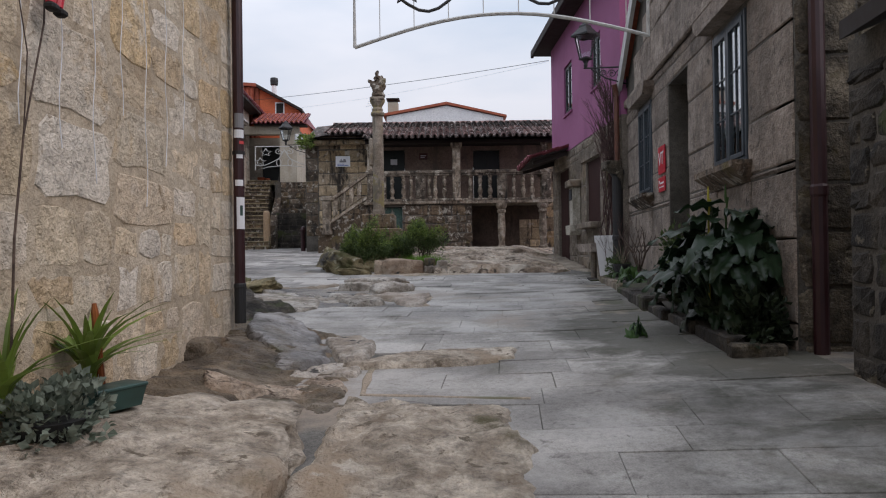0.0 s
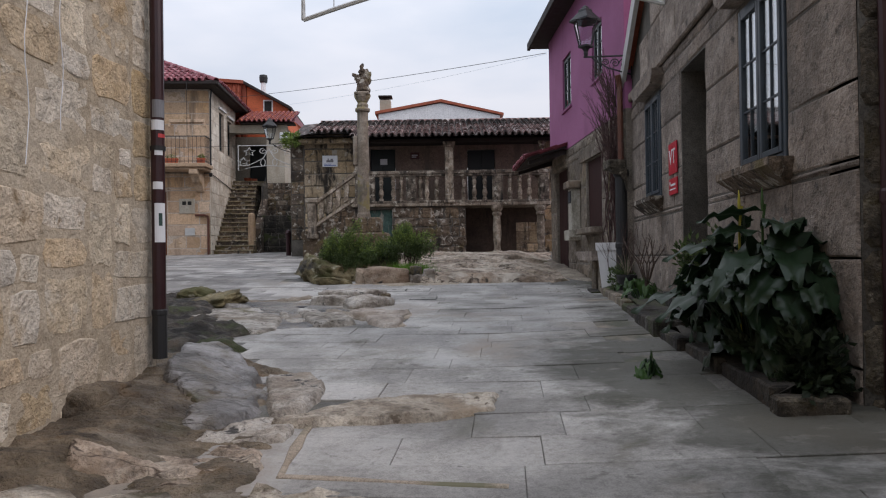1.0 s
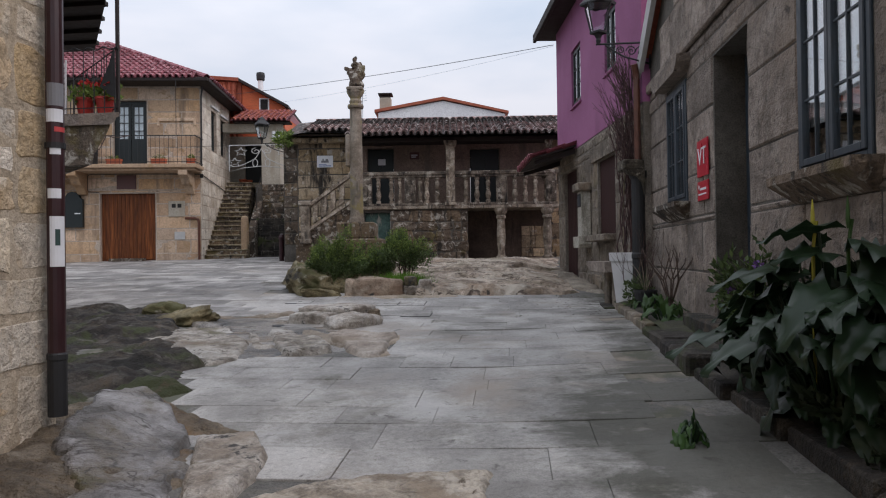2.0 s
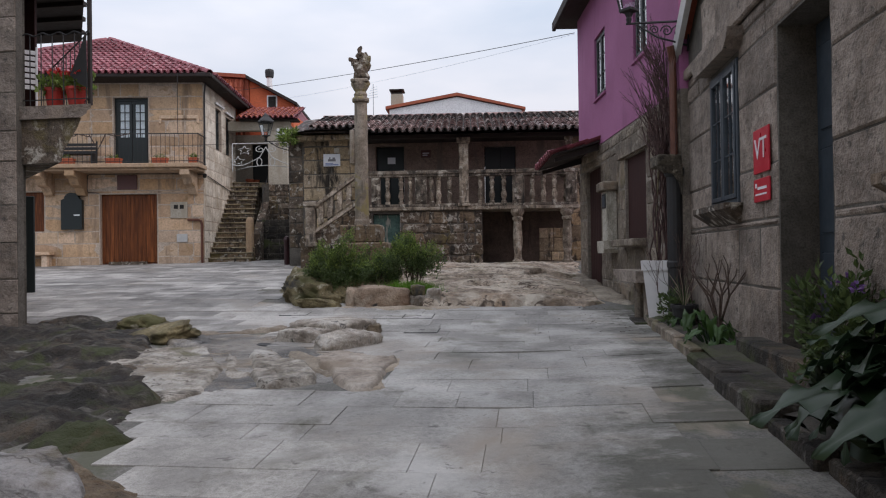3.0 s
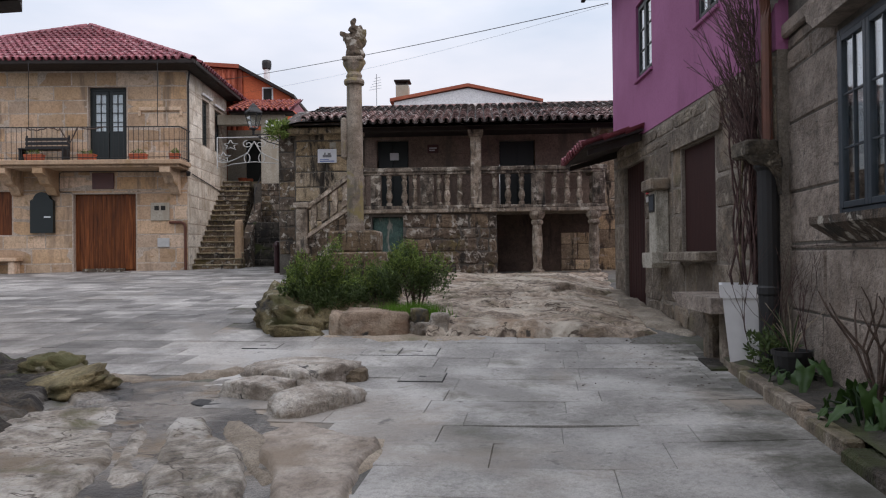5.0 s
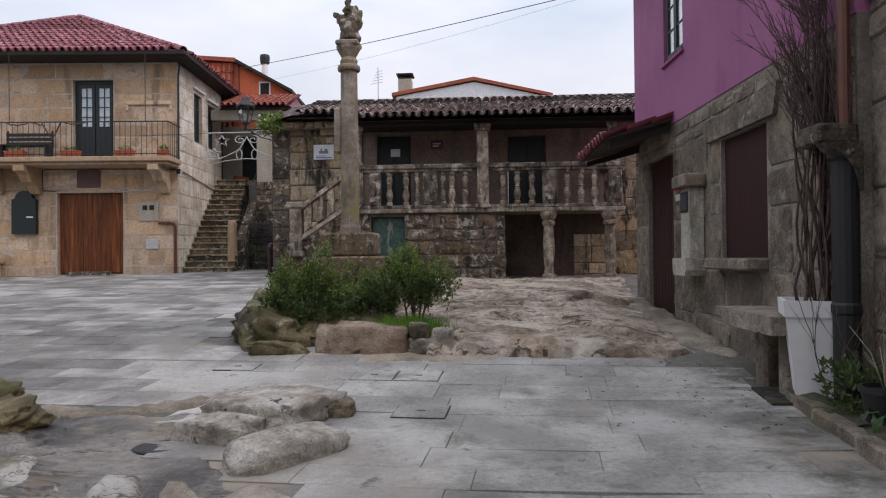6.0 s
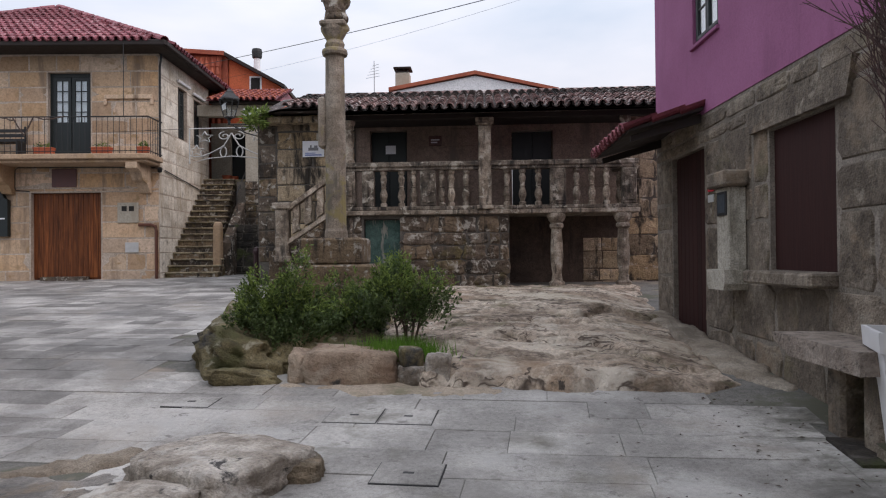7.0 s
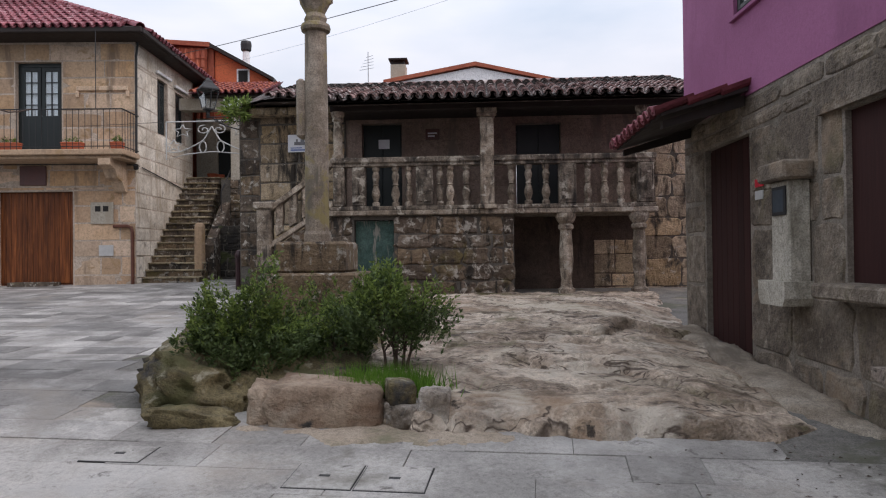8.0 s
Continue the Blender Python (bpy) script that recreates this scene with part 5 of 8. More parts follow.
for x0, x1, z0, z1 in HOLES_V:
    d = part("door", Shape().box(x0 + 0.02, x1 - 0.02, BACK + 0.14, BACK + 0.19, z0, z1 - 0.02).data, M_DOOR_GREEN, old_house, "dark painted veranda door")
    for k in range(2):
        w = (x1 - x0 - 0.04) / 2
        part("leaf", Shape().box(x0 + 0.03 + k * w, x0 + 0.01 + (k + 1) * w, BACK + 0.115, BACK + 0.14, z0 + 0.02, z1 - 0.05, 0.008).data, M_DOOR_GREEN, d)


def square_post(name, x, z0, z1, w, y=0.0, material=None, label=""):
    s = Shape()
    s.box(x - w / 2 - 0.04, x + w / 2 + 0.04, y - w / 2 - 0.04, y + w / 2 + 0.04, z0, z0 + 0.09, 0.012)
    s.box(x - w / 2, x + w / 2, y - w / 2, y + w / 2, z0 + 0.09, z1 - 0.16, 0.02)
    s.box(x - w / 2 - 0.03, x + w / 2 + 0.03, y - w / 2 - 0.03, y + w / 2 + 0.03, z1 - 0.16, z1 - 0.1, 0.01)
    s.box(x - w / 2 - 0.06, x + w / 2 + 0.06, y - w / 2 - 0.06, y + w / 2 + 0.06, z1 - 0.1, z1, 0.012)
    return part(name, s.data, material or M_BALUSTER, old_house, label)


square_post("post", 0.15, 3.3, 5.26, 0.27, label="square lichened granite veranda post")
for x, y, z1, r in ((-2.8, 0.0, 5.26, 0.09), (3.15, 0.05, 5.26, 0.08)):
    part("column", Shape().lathe([(r * 1.35, 4.33), (r * 1.35, 4.4), (r, 4.43), (r * 1.05, 4.8), (r * 0.9, z1 - 0.2), (r * 1.3, z1 - 0.17), (r * 1.1, z1 - 0.12), (r * 1.5, z1 - 0.07), (r * 1.5, z1)], 12).data,
         M_BALUSTER, old_house, "short round granite veranda column", m=pose(x, y, 0), smooth=False)
for x in (1.67, 3.08):
    part("pillar", Shape().lathe([(0.17, 1.5), (0.17, 1.72), (0.12, 1.76), (0.1, 1.9), (0.14, 2.25), (0.13, 2.5), (0.11, 2.86), (0.15, 2.9), (0.15, 2.96), (0.12, 2.99), (0.17, 3.05), (0.2, 3.12), (0.2, 3.2)], 12).data,
         M_BALUSTER, old_house, "bellied granite porch pillar", m=pose(x, 0.05, 0))
balustrade = part("balustrade", Shape().box(-2.95, 3.4, -0.13, 0.13, 4.22, 4.34, 0.025).box(-2.95, 3.38, -0.1, 0.1, 3.3, 3.38, 0.01).box(-2.93, 3.36, -0.1, 0.1, 4.16, 4.22, 0.01).data, M_RAIL, old_house, "heavily lichened granite balustrade")
BAL = mesh_of("baluster", *Shape().lathe([(0.075, 3.38), (0.075, 3.45), (0.045, 3.47), (0.085, 3.6), (0.08, 3.66), (0.045, 3.78), (0.065, 3.8), (0.045, 3.82), (0.075, 3.98), (0.05, 4.06), (0.075, 4.1), (0.075, 4.16)], 10).data, M_BALUSTER)
for x in (-2.05, -1.66, -1.4, -0.78, -0.58, -0.26, 0.62, 0.95, 1.29, 2.1, 2.42, 2.73):
    part("baluster", BAL, None, balustrade, m=pose(x, 0, 0))
for x, w in ((-2.78, 0.22), (-2.38, 0.26), (-1.08, 0.33), (1.7, 0.34), (3.2, 0.3)):
    s = Shape().box(x - w / 2, x + w / 2, -0.1, 0.1, 3.38, 4.16, 0.02)
    s.box(x - w / 2 + 0.05, x + w / 2 - 0.05, -0.118, -0.1, 3.46, 4.08, 0.008)
    s.lathe([(0.0, 3.6), (0.05, 3.62), (0.07, 3.75), (0.05, 3.9), (0.0, 3.95)], 8, (x, -0.1, 0))
    part("pier", s.data, M_RAIL, balustrade)
for y in (0.4, 0.75, 1.05):
    part("baluster", BAL, None, balustrade, m=pose(3.2, y, 0))
part("side_rail", Shape().box(3.08, 3.33, 0.13, BACK, 4.22, 4.34, 0.02).data, M_RAIL, balustrade)
# outside stair up to the veranda, climbing along the front
stair = part("stair", Shape().prism([(-4.6, 1.2), (-2.95, 1.2), (-2.95, 3.2), (-3.1, 3.2), (-4.35, 2.45), (-4.6, 2.45)], 0.0, BACK - 0.04).data, M_STONE_LOW, old_house, "old granite outside stair along the front")
for k in range(5):
    x = -4.3 + k * 0.27
    part("tread", Shape().box(x, x + 0.3, -0.02, BACK - 0.05, 2.4 + k * 0.17, 2.5 + k * 0.17 + 0.05, 0.012).data, M_STONE_LOW, stair)
s = Shape().box(-4.42, -4.14, -0.14, 0.14, 2.3, 3.36, 0.02).box(-4.48, -4.08, -0.18, 0.18, 3.36, 3.5, 0.02).box(-4.46, -4.1, -0.16, 0.16, 2.2, 2.34, 0.02)
part("newel", s.data, M_BALUSTER, stair, "square granite newel with a moulded cap")
rail = Shape().prism([(-4.16, 3.3), (-2.9, 4.2), (-2.9, 4.32), (-4.16, 3.42)], -0.12, 0.12).prism([(-4.14, 2.6), (-2.9, 3.4), (-2.9, 3.5), (-4.14, 2.7)], -0.1, 0.1)
part("handrail", rail.data, M_BALUSTER, stair, "sloping granite handrail")
for k in range(4):
    x = -3.98 + k * 0.27
    z = 2.72 + (x + 4.14) * 0.65
    part("baluster", Shape().prism([(x - 0.07, z), (x + 0.07, z + 0.09), (x + 0.05, z + 0.2), (x + 0.08, z + 0.36), (x + 0.07, z + 0.66), (x - 0.07, z + 0.57), (x - 0.06, z + 0.3), (x - 0.09, z + 0.16)], -0.07, 0.07).data, M_BALUSTER, stair)

# ---- the cream granite house with the balcony ----
LH = pose(-10.9, 26.33, 0, 0, 0, 9)
cream_house = thing("cream_granite_house", "two-storey cream granite house with a balcony and wine-red hipped roof", "house", LH)
HOLES_H = [(-3.54, -1.61, 1.6, 4.15), (-3.06, -1.88, 5.12, 7.48), (-6.3, -5.42, 2.9, 4.25)]
lh_front = part("wall", wall_data(-9.0, 0, 1.2, 8.0, 0.5, HOLES_H), M_JOINT_H, cream_house)
HOLES_S = [(1.42, 2.15, 5.88, 7.42), (2.75, 3.5, 5.88, 7.34)]
lh_side = part("side_wall", wall_data(0.002, 4.2, 1.2, 8.0, 0.5, HOLES_S), M_JOINT_H, cream_house, m=pose(0, 0, 0, 0, 0, 90))
part("wall", wall_data(0.502, 8, 1.2, 7.6, 0.4, []), M_CREAM, cream_house, m=pose(-8.6, 0, 0, 0, 0, 90))
part("wall", wall_data(-9, -0.502, 1.2, 7.6, 0.4, []), M_CREAM, cream_house, m=pose(0, 8, 0))
garage = part("double_door", Shape().box(-3.54, -1.61, 0.17, 0.22, 1.6, 4.15).data, M_DOOR_RED, cream_house, "reddish-brown varnished double wooden door")
for k in range(14):
    x = -3.535 + k * 0.1373
    part("board", Shape().box(x, x + 0.133, 0.145, 0.17, 1.8, 4.14, 0.005).data, M_DOOR_RED, garage)
part("threshold", Shape().box(-3.2, -2.0, -0.16, 0.15, 1.7, 1.83, 0.01).data, M_STONE_LOW, cream_house)
french = part("french_door", Shape().box(-3.06, -2.98, 0.14, 0.2, 5.08, 7.48).box(-1.96, -1.88, 0.14, 0.2, 5.08, 7.48).box(-2.98, -1.96, 0.14, 0.2, 7.38, 7.48).data, M_DOOR_GREEN, cream_house, "dark green glazed french door")
for a, b in ((-2.98, -2.48), (-2.46, -1.96)):
    q = Shape().box(a, b, 0.13, 0.18, 5.1, 6.12, 0.006).box(a, a + 0.09, 0.13, 0.18, 6.12, 7.37, 0.005).box(b - 0.09, b, 0.13, 0.18, 6.12, 7.37, 0.005).box(a + 0.09, b - 0.09, 0.13, 0.18, 7.27, 7.37, 0.005)
    q.box((a + b) / 2 - 0.012, (a + b) / 2 + 0.012, 0.14, 0.17, 6.12, 7.27)
    for k in range(1, 4):
        q.box(a + 0.09, b - 0.09, 0.142, 0.168, 6.12 + k * 0.2875 - 0.012, 6.12 + k * 0.2875 + 0.012)
    part("leaf", q.data, M_DOOR_GREEN, french)
    part("pane", Shape().box(a + 0.09, b - 0.09, 0.152, 0.157, 6.12, 7.27).data, M_GLASS, french).visible_shadow = False
part("curtain", folded(-2.98, -1.96, 0.195, 6.1, 7.37), M_CURTAIN, french, "pale net curtain")
# near-black backing sheet in place of the unlit room
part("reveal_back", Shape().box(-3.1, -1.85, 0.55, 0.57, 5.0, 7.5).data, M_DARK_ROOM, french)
for h in HOLES_S:
    casement(lh_side, h[0], h[1], h[2], h[3], 0.1, M_DOOR_GREEN, 2, 4)
    part("window_hood", Shape().box(h[0] - 0.14, h[1] + 0.14, -0.09, -0.012, h[3] + 0.1, h[3] + 0.18, 0.012).data, M_WHITE, lh_side, "narrow white hood over the window")
part("shutter", Shape().box(-6.3, -5.42, 0.12, 0.16, 2.9, 4.25, 0.004).data, M_DOOR_RED, cream_house, "reddish wooden shutter")
part("balcony_slab", Shape().box(-9.0, 0.12, -1.0, -0.02, 4.94, 5.08, 0.02).box(-9.0, 0.04, -0.9, -0.02, 4.86, 4.94, 0.015).data, M_STONE_H, cream_house, "stone balcony slab with a moulded edge")
for x in (-0.35, -4.1, -5.2):
    part("corbel", Shape().prism([(-0.95, 4.86), (0.0, 4.86), (0.0, 4.1), (-0.12, 4.12), (-0.3, 4.35), (-0.55, 4.42), (-0.7, 4.62), (-0.95, 4.7)], -0.15, 0.15).data, M_STONE_H, cream_house, "curved stone corbel", m=pose(x, -0.02, 0, 0, 0, 90) @ Matrix.Scale(1, 4))
railing = part("railing", Shape().box(-9.0, 0.1, -0.96, -0.93, 6.04, 6.07, 0.004).box(-9.0, 0.1, -0.955, -0.935, 5.14, 5.16).box(0.07, 0.1, -0.93, -0.02, 6.04, 6.07, 0.004).box(0.075, 0.095, -0.93, -0.02, 5.14, 5.16).data, M_IRON, cream_house, "thin dark iron balcony railing")
BARM = mesh_of("bar", *Shape().lathe([(0.008, 5.08), (0.008, 6.05)], 5).data, M_IRON)
for k in range(60):
    part("bar", BARM, None, railing, m=pose(0.085 - k * 0.15, -0.945, 0))
for k in range(1, 6):
    part("bar", BARM, None, railing, m=pose(0.085, -0.945 + k * 0.155, 0))
for x in (-0.55, -4.35):
    part("rod", Shape().lathe([(0.011, 6.05), (0.011, 7.98)], 6).data, M_IRON, railing, m=pose(x, -0.945, 0))
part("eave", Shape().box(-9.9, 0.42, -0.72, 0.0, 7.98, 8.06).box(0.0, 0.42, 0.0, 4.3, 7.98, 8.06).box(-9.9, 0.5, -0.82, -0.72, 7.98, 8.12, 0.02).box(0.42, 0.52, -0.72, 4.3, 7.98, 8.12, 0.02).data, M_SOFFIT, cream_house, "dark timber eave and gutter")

# house beyond the stair passage
back_house = thing("cream_house", "cream rendered porch house at the head of the stair", "house", LH)
part("wall", wall_data(-0.5, 2.4, 1.5, 7.2, 0.4, [(0.2, 1.05, 4.9, 6.8)]), M_CREAM, back_house, m=pose(0, 6.0, 0))
part("door", Shape().box(0.22, 1.03, 6.12, 6.17, 4.9, 6.78).data, M_DOOR_GREEN, back_house, "dark painted door")
part("side_wall", wall_data(0.3, 3.0, 1.5, 7.2, 0.4, []), M_CREAM, back_house, m=pose(2.3, 3.0, 0, 0, 0, 90))
part("pillar", Shape().box(1.55, 2.3, 3.0, 3.3, 1.5, 6.85, 0.01).data, M_CREAM, back_house, "cream rendered corner pier")
part("lintel", Shape().box(0.02, 2.4, 2.98, 3.32, 6.85, 7.2, 0.01).data, M_CREAM, back_house, "cream rendered lintel")
part("eave", Shape().box(0.5, 2.75, 2.7, 3.3, 7.2, 7.27, 0.01).data, M_SOFFIT, back_house, "dark porch eave")
orange_house = thing("orange_house", "orange rendered house with a clay tiled wall behind the stair", "house", pose(-11.84, 32.6, 0, 0, 0, 9))
part("wall", Shape().prism([(0, 1.5), (1.9, 1.5), (1.9, 8.6), (0, 9.72)], 0.0, 6.0).data, M_ORANGE, orange_house)
part("tiled_wall", Shape().prism([(-4.0, 1.5), (-0.02, 1.5), (-0.02, 9.72), (-4.0, 10.0)], -0.1, 6.0).data, M_TILE_ORANGE, orange_house, "orange tile-hung wall")
part("verge", Shape().prism([(-0.1, 9.7), (2.1, 8.5), (2.1, 8.62), (-0.1, 9.84)], -0.3, 6.2).data, M_SOFFIT, orange_house, "dark sloping roof verge")
part("ridge", Shape().prism([(-4.2, 10.0), (-0.1, 9.7), (-0.1, 9.86), (-4.2, 10.14)], -0.3, 6.2).data, M_TILE_ORANGE, orange_house)
owin = part("window", Shape().box(0.75, 1.2, -0.02, 0.06, 8.4, 9.0, 0.01).data, M_WHITE, orange_house, "small white framed window")
# opaque pane painted near-black for the darkness inside
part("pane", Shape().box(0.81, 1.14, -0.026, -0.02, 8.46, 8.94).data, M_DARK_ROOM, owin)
white_house = thing("white_house", "white rendered gable house behind with red verge tiles", "house", pose(-2.62, 31.5, 0, 0, 0, 5))
part("wall", Shape().prism([(-2.75, 1.5), (2.6, 1.5), (2.6, 7.72), (0, 8.3), (-2.75, 7.84)], 0, 5).data, M_WHITE, white_house)
part("roof", Shape().prism([(-2.9, 7.84), (0, 8.34), (2.75, 7.72), (2.75, 7.82), (0, 8.46), (-2.9, 7.96)], -0.1, 5.2).data, M_TILE_ORANGE, white_house, "red clay tile verge")
chim = part("chimney", Shape().box(-2.72, -2.24, 0.3, 0.8, 7.5, 8.55, 0.01).data, M_CREAM, white_house, "square rendered chimney")
part("cap", Shape().box(-2.78, -2.18, 0.24, 0.86, 8.68, 8.74, 0.01).box(-2.7, -2.26, 0.32, 0.78, 8.55, 8.6).box(-2.7, -2.64, 0.34, 0.4, 8.6, 8.68).box(-2.32, -2.26, 0.34, 0.4, 8.6, 8.68).data, M_SOFFIT, chim, "dark chimney cap")

# ---- wayside cross on its column ----
cross = thing("wayside_cross", "tall lichened granite wayside cross on a round column", "monument", pose(-3.4, 18.4, 0, 0, 0, 5))
part("pedestal", Shape().box(-0.6, 0.62, -0.55, 0.55, 1.3, 2.2, 0.03).box(-0.44, 0.44, -0.42, 0.42, 2.2, 2.58, 0.03).data, M_STONE_LOW, cross, "stepped granite pedestal")
part("shaft", Shape().lathe([(0.17, 2.58), (0.165, 2.68), (0.15, 2.72), (0.148, 4.0), (0.138, 5.24), (0.18, 5.26), (0.19, 5.3), (0.18, 5.34), (0.145, 5.36)], 20).data, M_COLUMN, cross, smooth=False)
part("capital", Shape().lathe([(0.13, 5.34), (0.15, 5.42), (0.12, 5.48), (0.2, 5.62), (0.21, 5.68)], 8).box(-0.19, 0.19, -0.19, 0.19, 5.66, 5.74, 0.02).data, M_COLUMN, cross)
bm = bmesh.new()
lumps = [((0.02, 0, 5.95), (0.15, 0.12, 0.24)), ((0.06, 0.02, 6.12), (0.13, 0.1, 0.16)), ((-0.1, 0, 6.03), (0.06, 0.06, 0.18)), ((-0.2, 0, 6.2), (0.07, 0.06, 0.06)), ((-0.14, 0, 6.12), (0.05, 0.05, 0.1)),
         ((0.02, 0, 6.27), (0.12, 0.09, 0.09)), ((0.0, 0, 6.38), (0.05, 0.05, 0.1)), ((0.12, 0, 6.24), (0.04, 0.04, 0.12)), ((0.17, 0, 6.05), (0.06, 0.06, 0.12)), ((0.19, 0, 6.18), (0.05, 0.05, 0.09)), ((-0.1, 0, 5.84), (0.05, 0.06, 0.1)), ((0.06, 0.0, 5.8), (0.17, 0.14, 0.1))]
for c, r in lumps:
    bmesh.ops.create_icosphere(bm, subdivisions=2, radius=1.0, matrix=Matrix.Translation(c) @ Matrix.Diagonal((*r, 1)))
for v in bm.verts:
    v.co += Vector((1, 1, 1)) * 0.035 * noise.fractal(v.co * 9, 0.6, 2.0, 3)
statue = part("carving", bm, M_STONE_LOW, cross, "weathered stone carving on the capital", smooth=False)
rem = statue.modifiers.new("remesh", "REMESH")
rem.mode, rem.voxel_size = "VOXEL", 0.014
part("bracket_block", Shape().box(-0.24, -0.13, -0.1, 0.1, 3.9, 4.65, 0.03).data, M_COLUMN, cross, "small carved bracket on the shaft")

# ---- second balcony house at the square's edge ----
side_house = thing("stone_house", "stone house with a corbelled balcony and dark eave", "house", pose(-6.77, 12.6, 0, 0, 0, 0))
sd_wall = part("wall", wall_data(-8, -0.02, 0.5, 6.9, 0.12, []), M_JOINT, side_house, m=pose(0, -0.15, 0))
part("wall", wall_data(-7, 0, 0.5, 6.6, 0.3, []), M_JOINT, side_house, m=pose(-0.26, -0.16, 0, 0, 0, -42))


def leaning(profile, y0, y1, lean=-1.1):
    """An upright profile carried back from y0 to y1 along the slanting front of the house."""
    n = len(profile)
    v = [(x + lean * (y - y0), y, z) for y in (y0, y1) for x, z in profile]
    return Shape().add(v, [tuple(range(n)), tuple(range(2 * n - 1, n - 1, -1))] + [(k, k + n, (k + 1) % n + n, (k + 1) % n) for k in range(n)]).data


sb = part("balcony", leaning([(-0.3, 4.05), (1.05, 4.05), (1.05, 3.99), (1.0, 3.97), (0.98, 3.92), (0.9, 3.87), (-0.3, 3.87)], -0.1, 2.4), M_STONE_R, side_house, "granite balcony slab with a moulded edge")
part("corbel", leaning([(-0.3, 3.87), (0.88, 3.87), (0.82, 3.74), (0.7, 3.56), (0.61, 3.42), (0.58, 3.27), (-0.3, 3.25)], -0.06, 2.3), M_STONE_LOW, sb, "dark curved stone corbel")
srail = part("railing", Shape().tube([(0.04 * k, -0.05, 5.05 + 0.022 * math.sin(k * 1.05)) for k in range(26)], 0.011, 6).tube([(1.0, -0.05, 5.05), (-1.2, 1.95, 5.05)], 0.011, 6)
             .tube([(0.0, -0.05, 4.14), (1.0, -0.05, 4.14), (-1.2, 1.95, 4.14)], 0.009, 5).data, M_IRON, sb, "thin black iron railing with a wavy top rail")
for k in range(6):
    part("bar", Shape().lathe([(0.008, 4.05), (0.008, 5.05)], 5).data, M_IRON, srail, m=pose(0.11 + k * 0.168, -0.05, 0))
for k in range(11):
    part("bar", Shape().lathe([(0.008, 4.05), (0.008, 5.05)], 5).data, M_IRON, srail, m=pose(1.0 - 0.2 * (k + 1), -0.05 + 0.182 * (k + 1), 0))
part("post", Shape().box(0.95, 1.0, -0.03, 0.02, 4.05, 6.5, 0.006).data, M_SOFFIT, sb, "dark timber post")
part("shutter", Shape().box(-1.11, -0.92, 1.38, 1.44, 4.05, 6.5, 0.006).data, M_DOOR_BROWN, sb, "dark brown shutter standing open")
plan = [(-0.3, -0.4), (1.25, -0.4), (-2.3, 4.56), (-4.6, 4.56)]
part("eave", Shape().add([(x, y, 6.5) for x, y in plan] + [(x, y, 6.7) for x, y in plan] + [(-0.5, -0.4, 7.5), (-4.8, 4.56, 7.5)],
                         [(3, 2, 1, 0), (0, 1, 5, 4), (1, 2, 6, 5), (2, 3, 7, 6), (3, 0, 4, 7), (5, 6, 9, 8), (4, 5, 8), (6, 7, 9), (7, 4, 8, 9)]).data, M_SOFFIT, side_house, "dark boarded eave over the balcony")
for k in range(7):
    part("rafter", Shape().box(-1.5, 0.0, -0.05, 0.05, 6.42, 6.5, 0.006).data, M_SOFFIT, side_house, m=pose(1.2 - 0.5 * k, -0.3 + 0.7 * k, 0))

# ---- tiled roofs ----


def tiled(parent, origin, along, up, keep, nx, ny, material, bed, pitch=0.21, row=0.34, r=0.085, n=5, budget=300, seed=1):
    """Barrel tiles over a slope: covers as parts up to the budget, channels and the rest joined."""
    rng = random.Random(seed)
    ax, ay = Vector(along).normalized(), Vector(up).normalized()
    az = ax.cross(ay).normalized()
    base = Matrix((ax, ay, az)).transposed().to_4x4()
    base.translation = Vector(origin)
    me = mesh_of("tile", *tile_data(r, row * 1.25, 0.82, 0.02, n), material)
    rest = Shape()
    tv, tf = tile_data(r, row * 1.25, 0.82, 0.02, n)
    count = 0
    for j in range(ny):
        for i in range(nx):
            x, y = i * pitch + rng.uniform(-0.008, 0.008), j * row + rng.uniform(-0.015, 0.015)
            if not keep(x, y):
                continue
            m = base @ Matrix.Translation((x, y, 0.055 + rng.uniform(-0.008, 0.008))) @ Euler((radians(-4.5), 0, radians(rng.uniform(-3, 3)))).to_matrix().to_4x4()
            if count < budget:
                part("tile", me, None, parent, m=m)
                count += 1
            else:
                rest.add([m @ Vector(p) for p in tv], tf)
            q = base @ Matrix.Translation((x + pitch / 2, y, 0.085)) @ Euler((radians(-4.0), math.pi, 0)).to_matrix().to_4x4()
            rest.add([q @ Vector(p) for p in tv], tf)
    part("tile_bed", rest.data, bed, parent, kind="stuff", smooth=False)


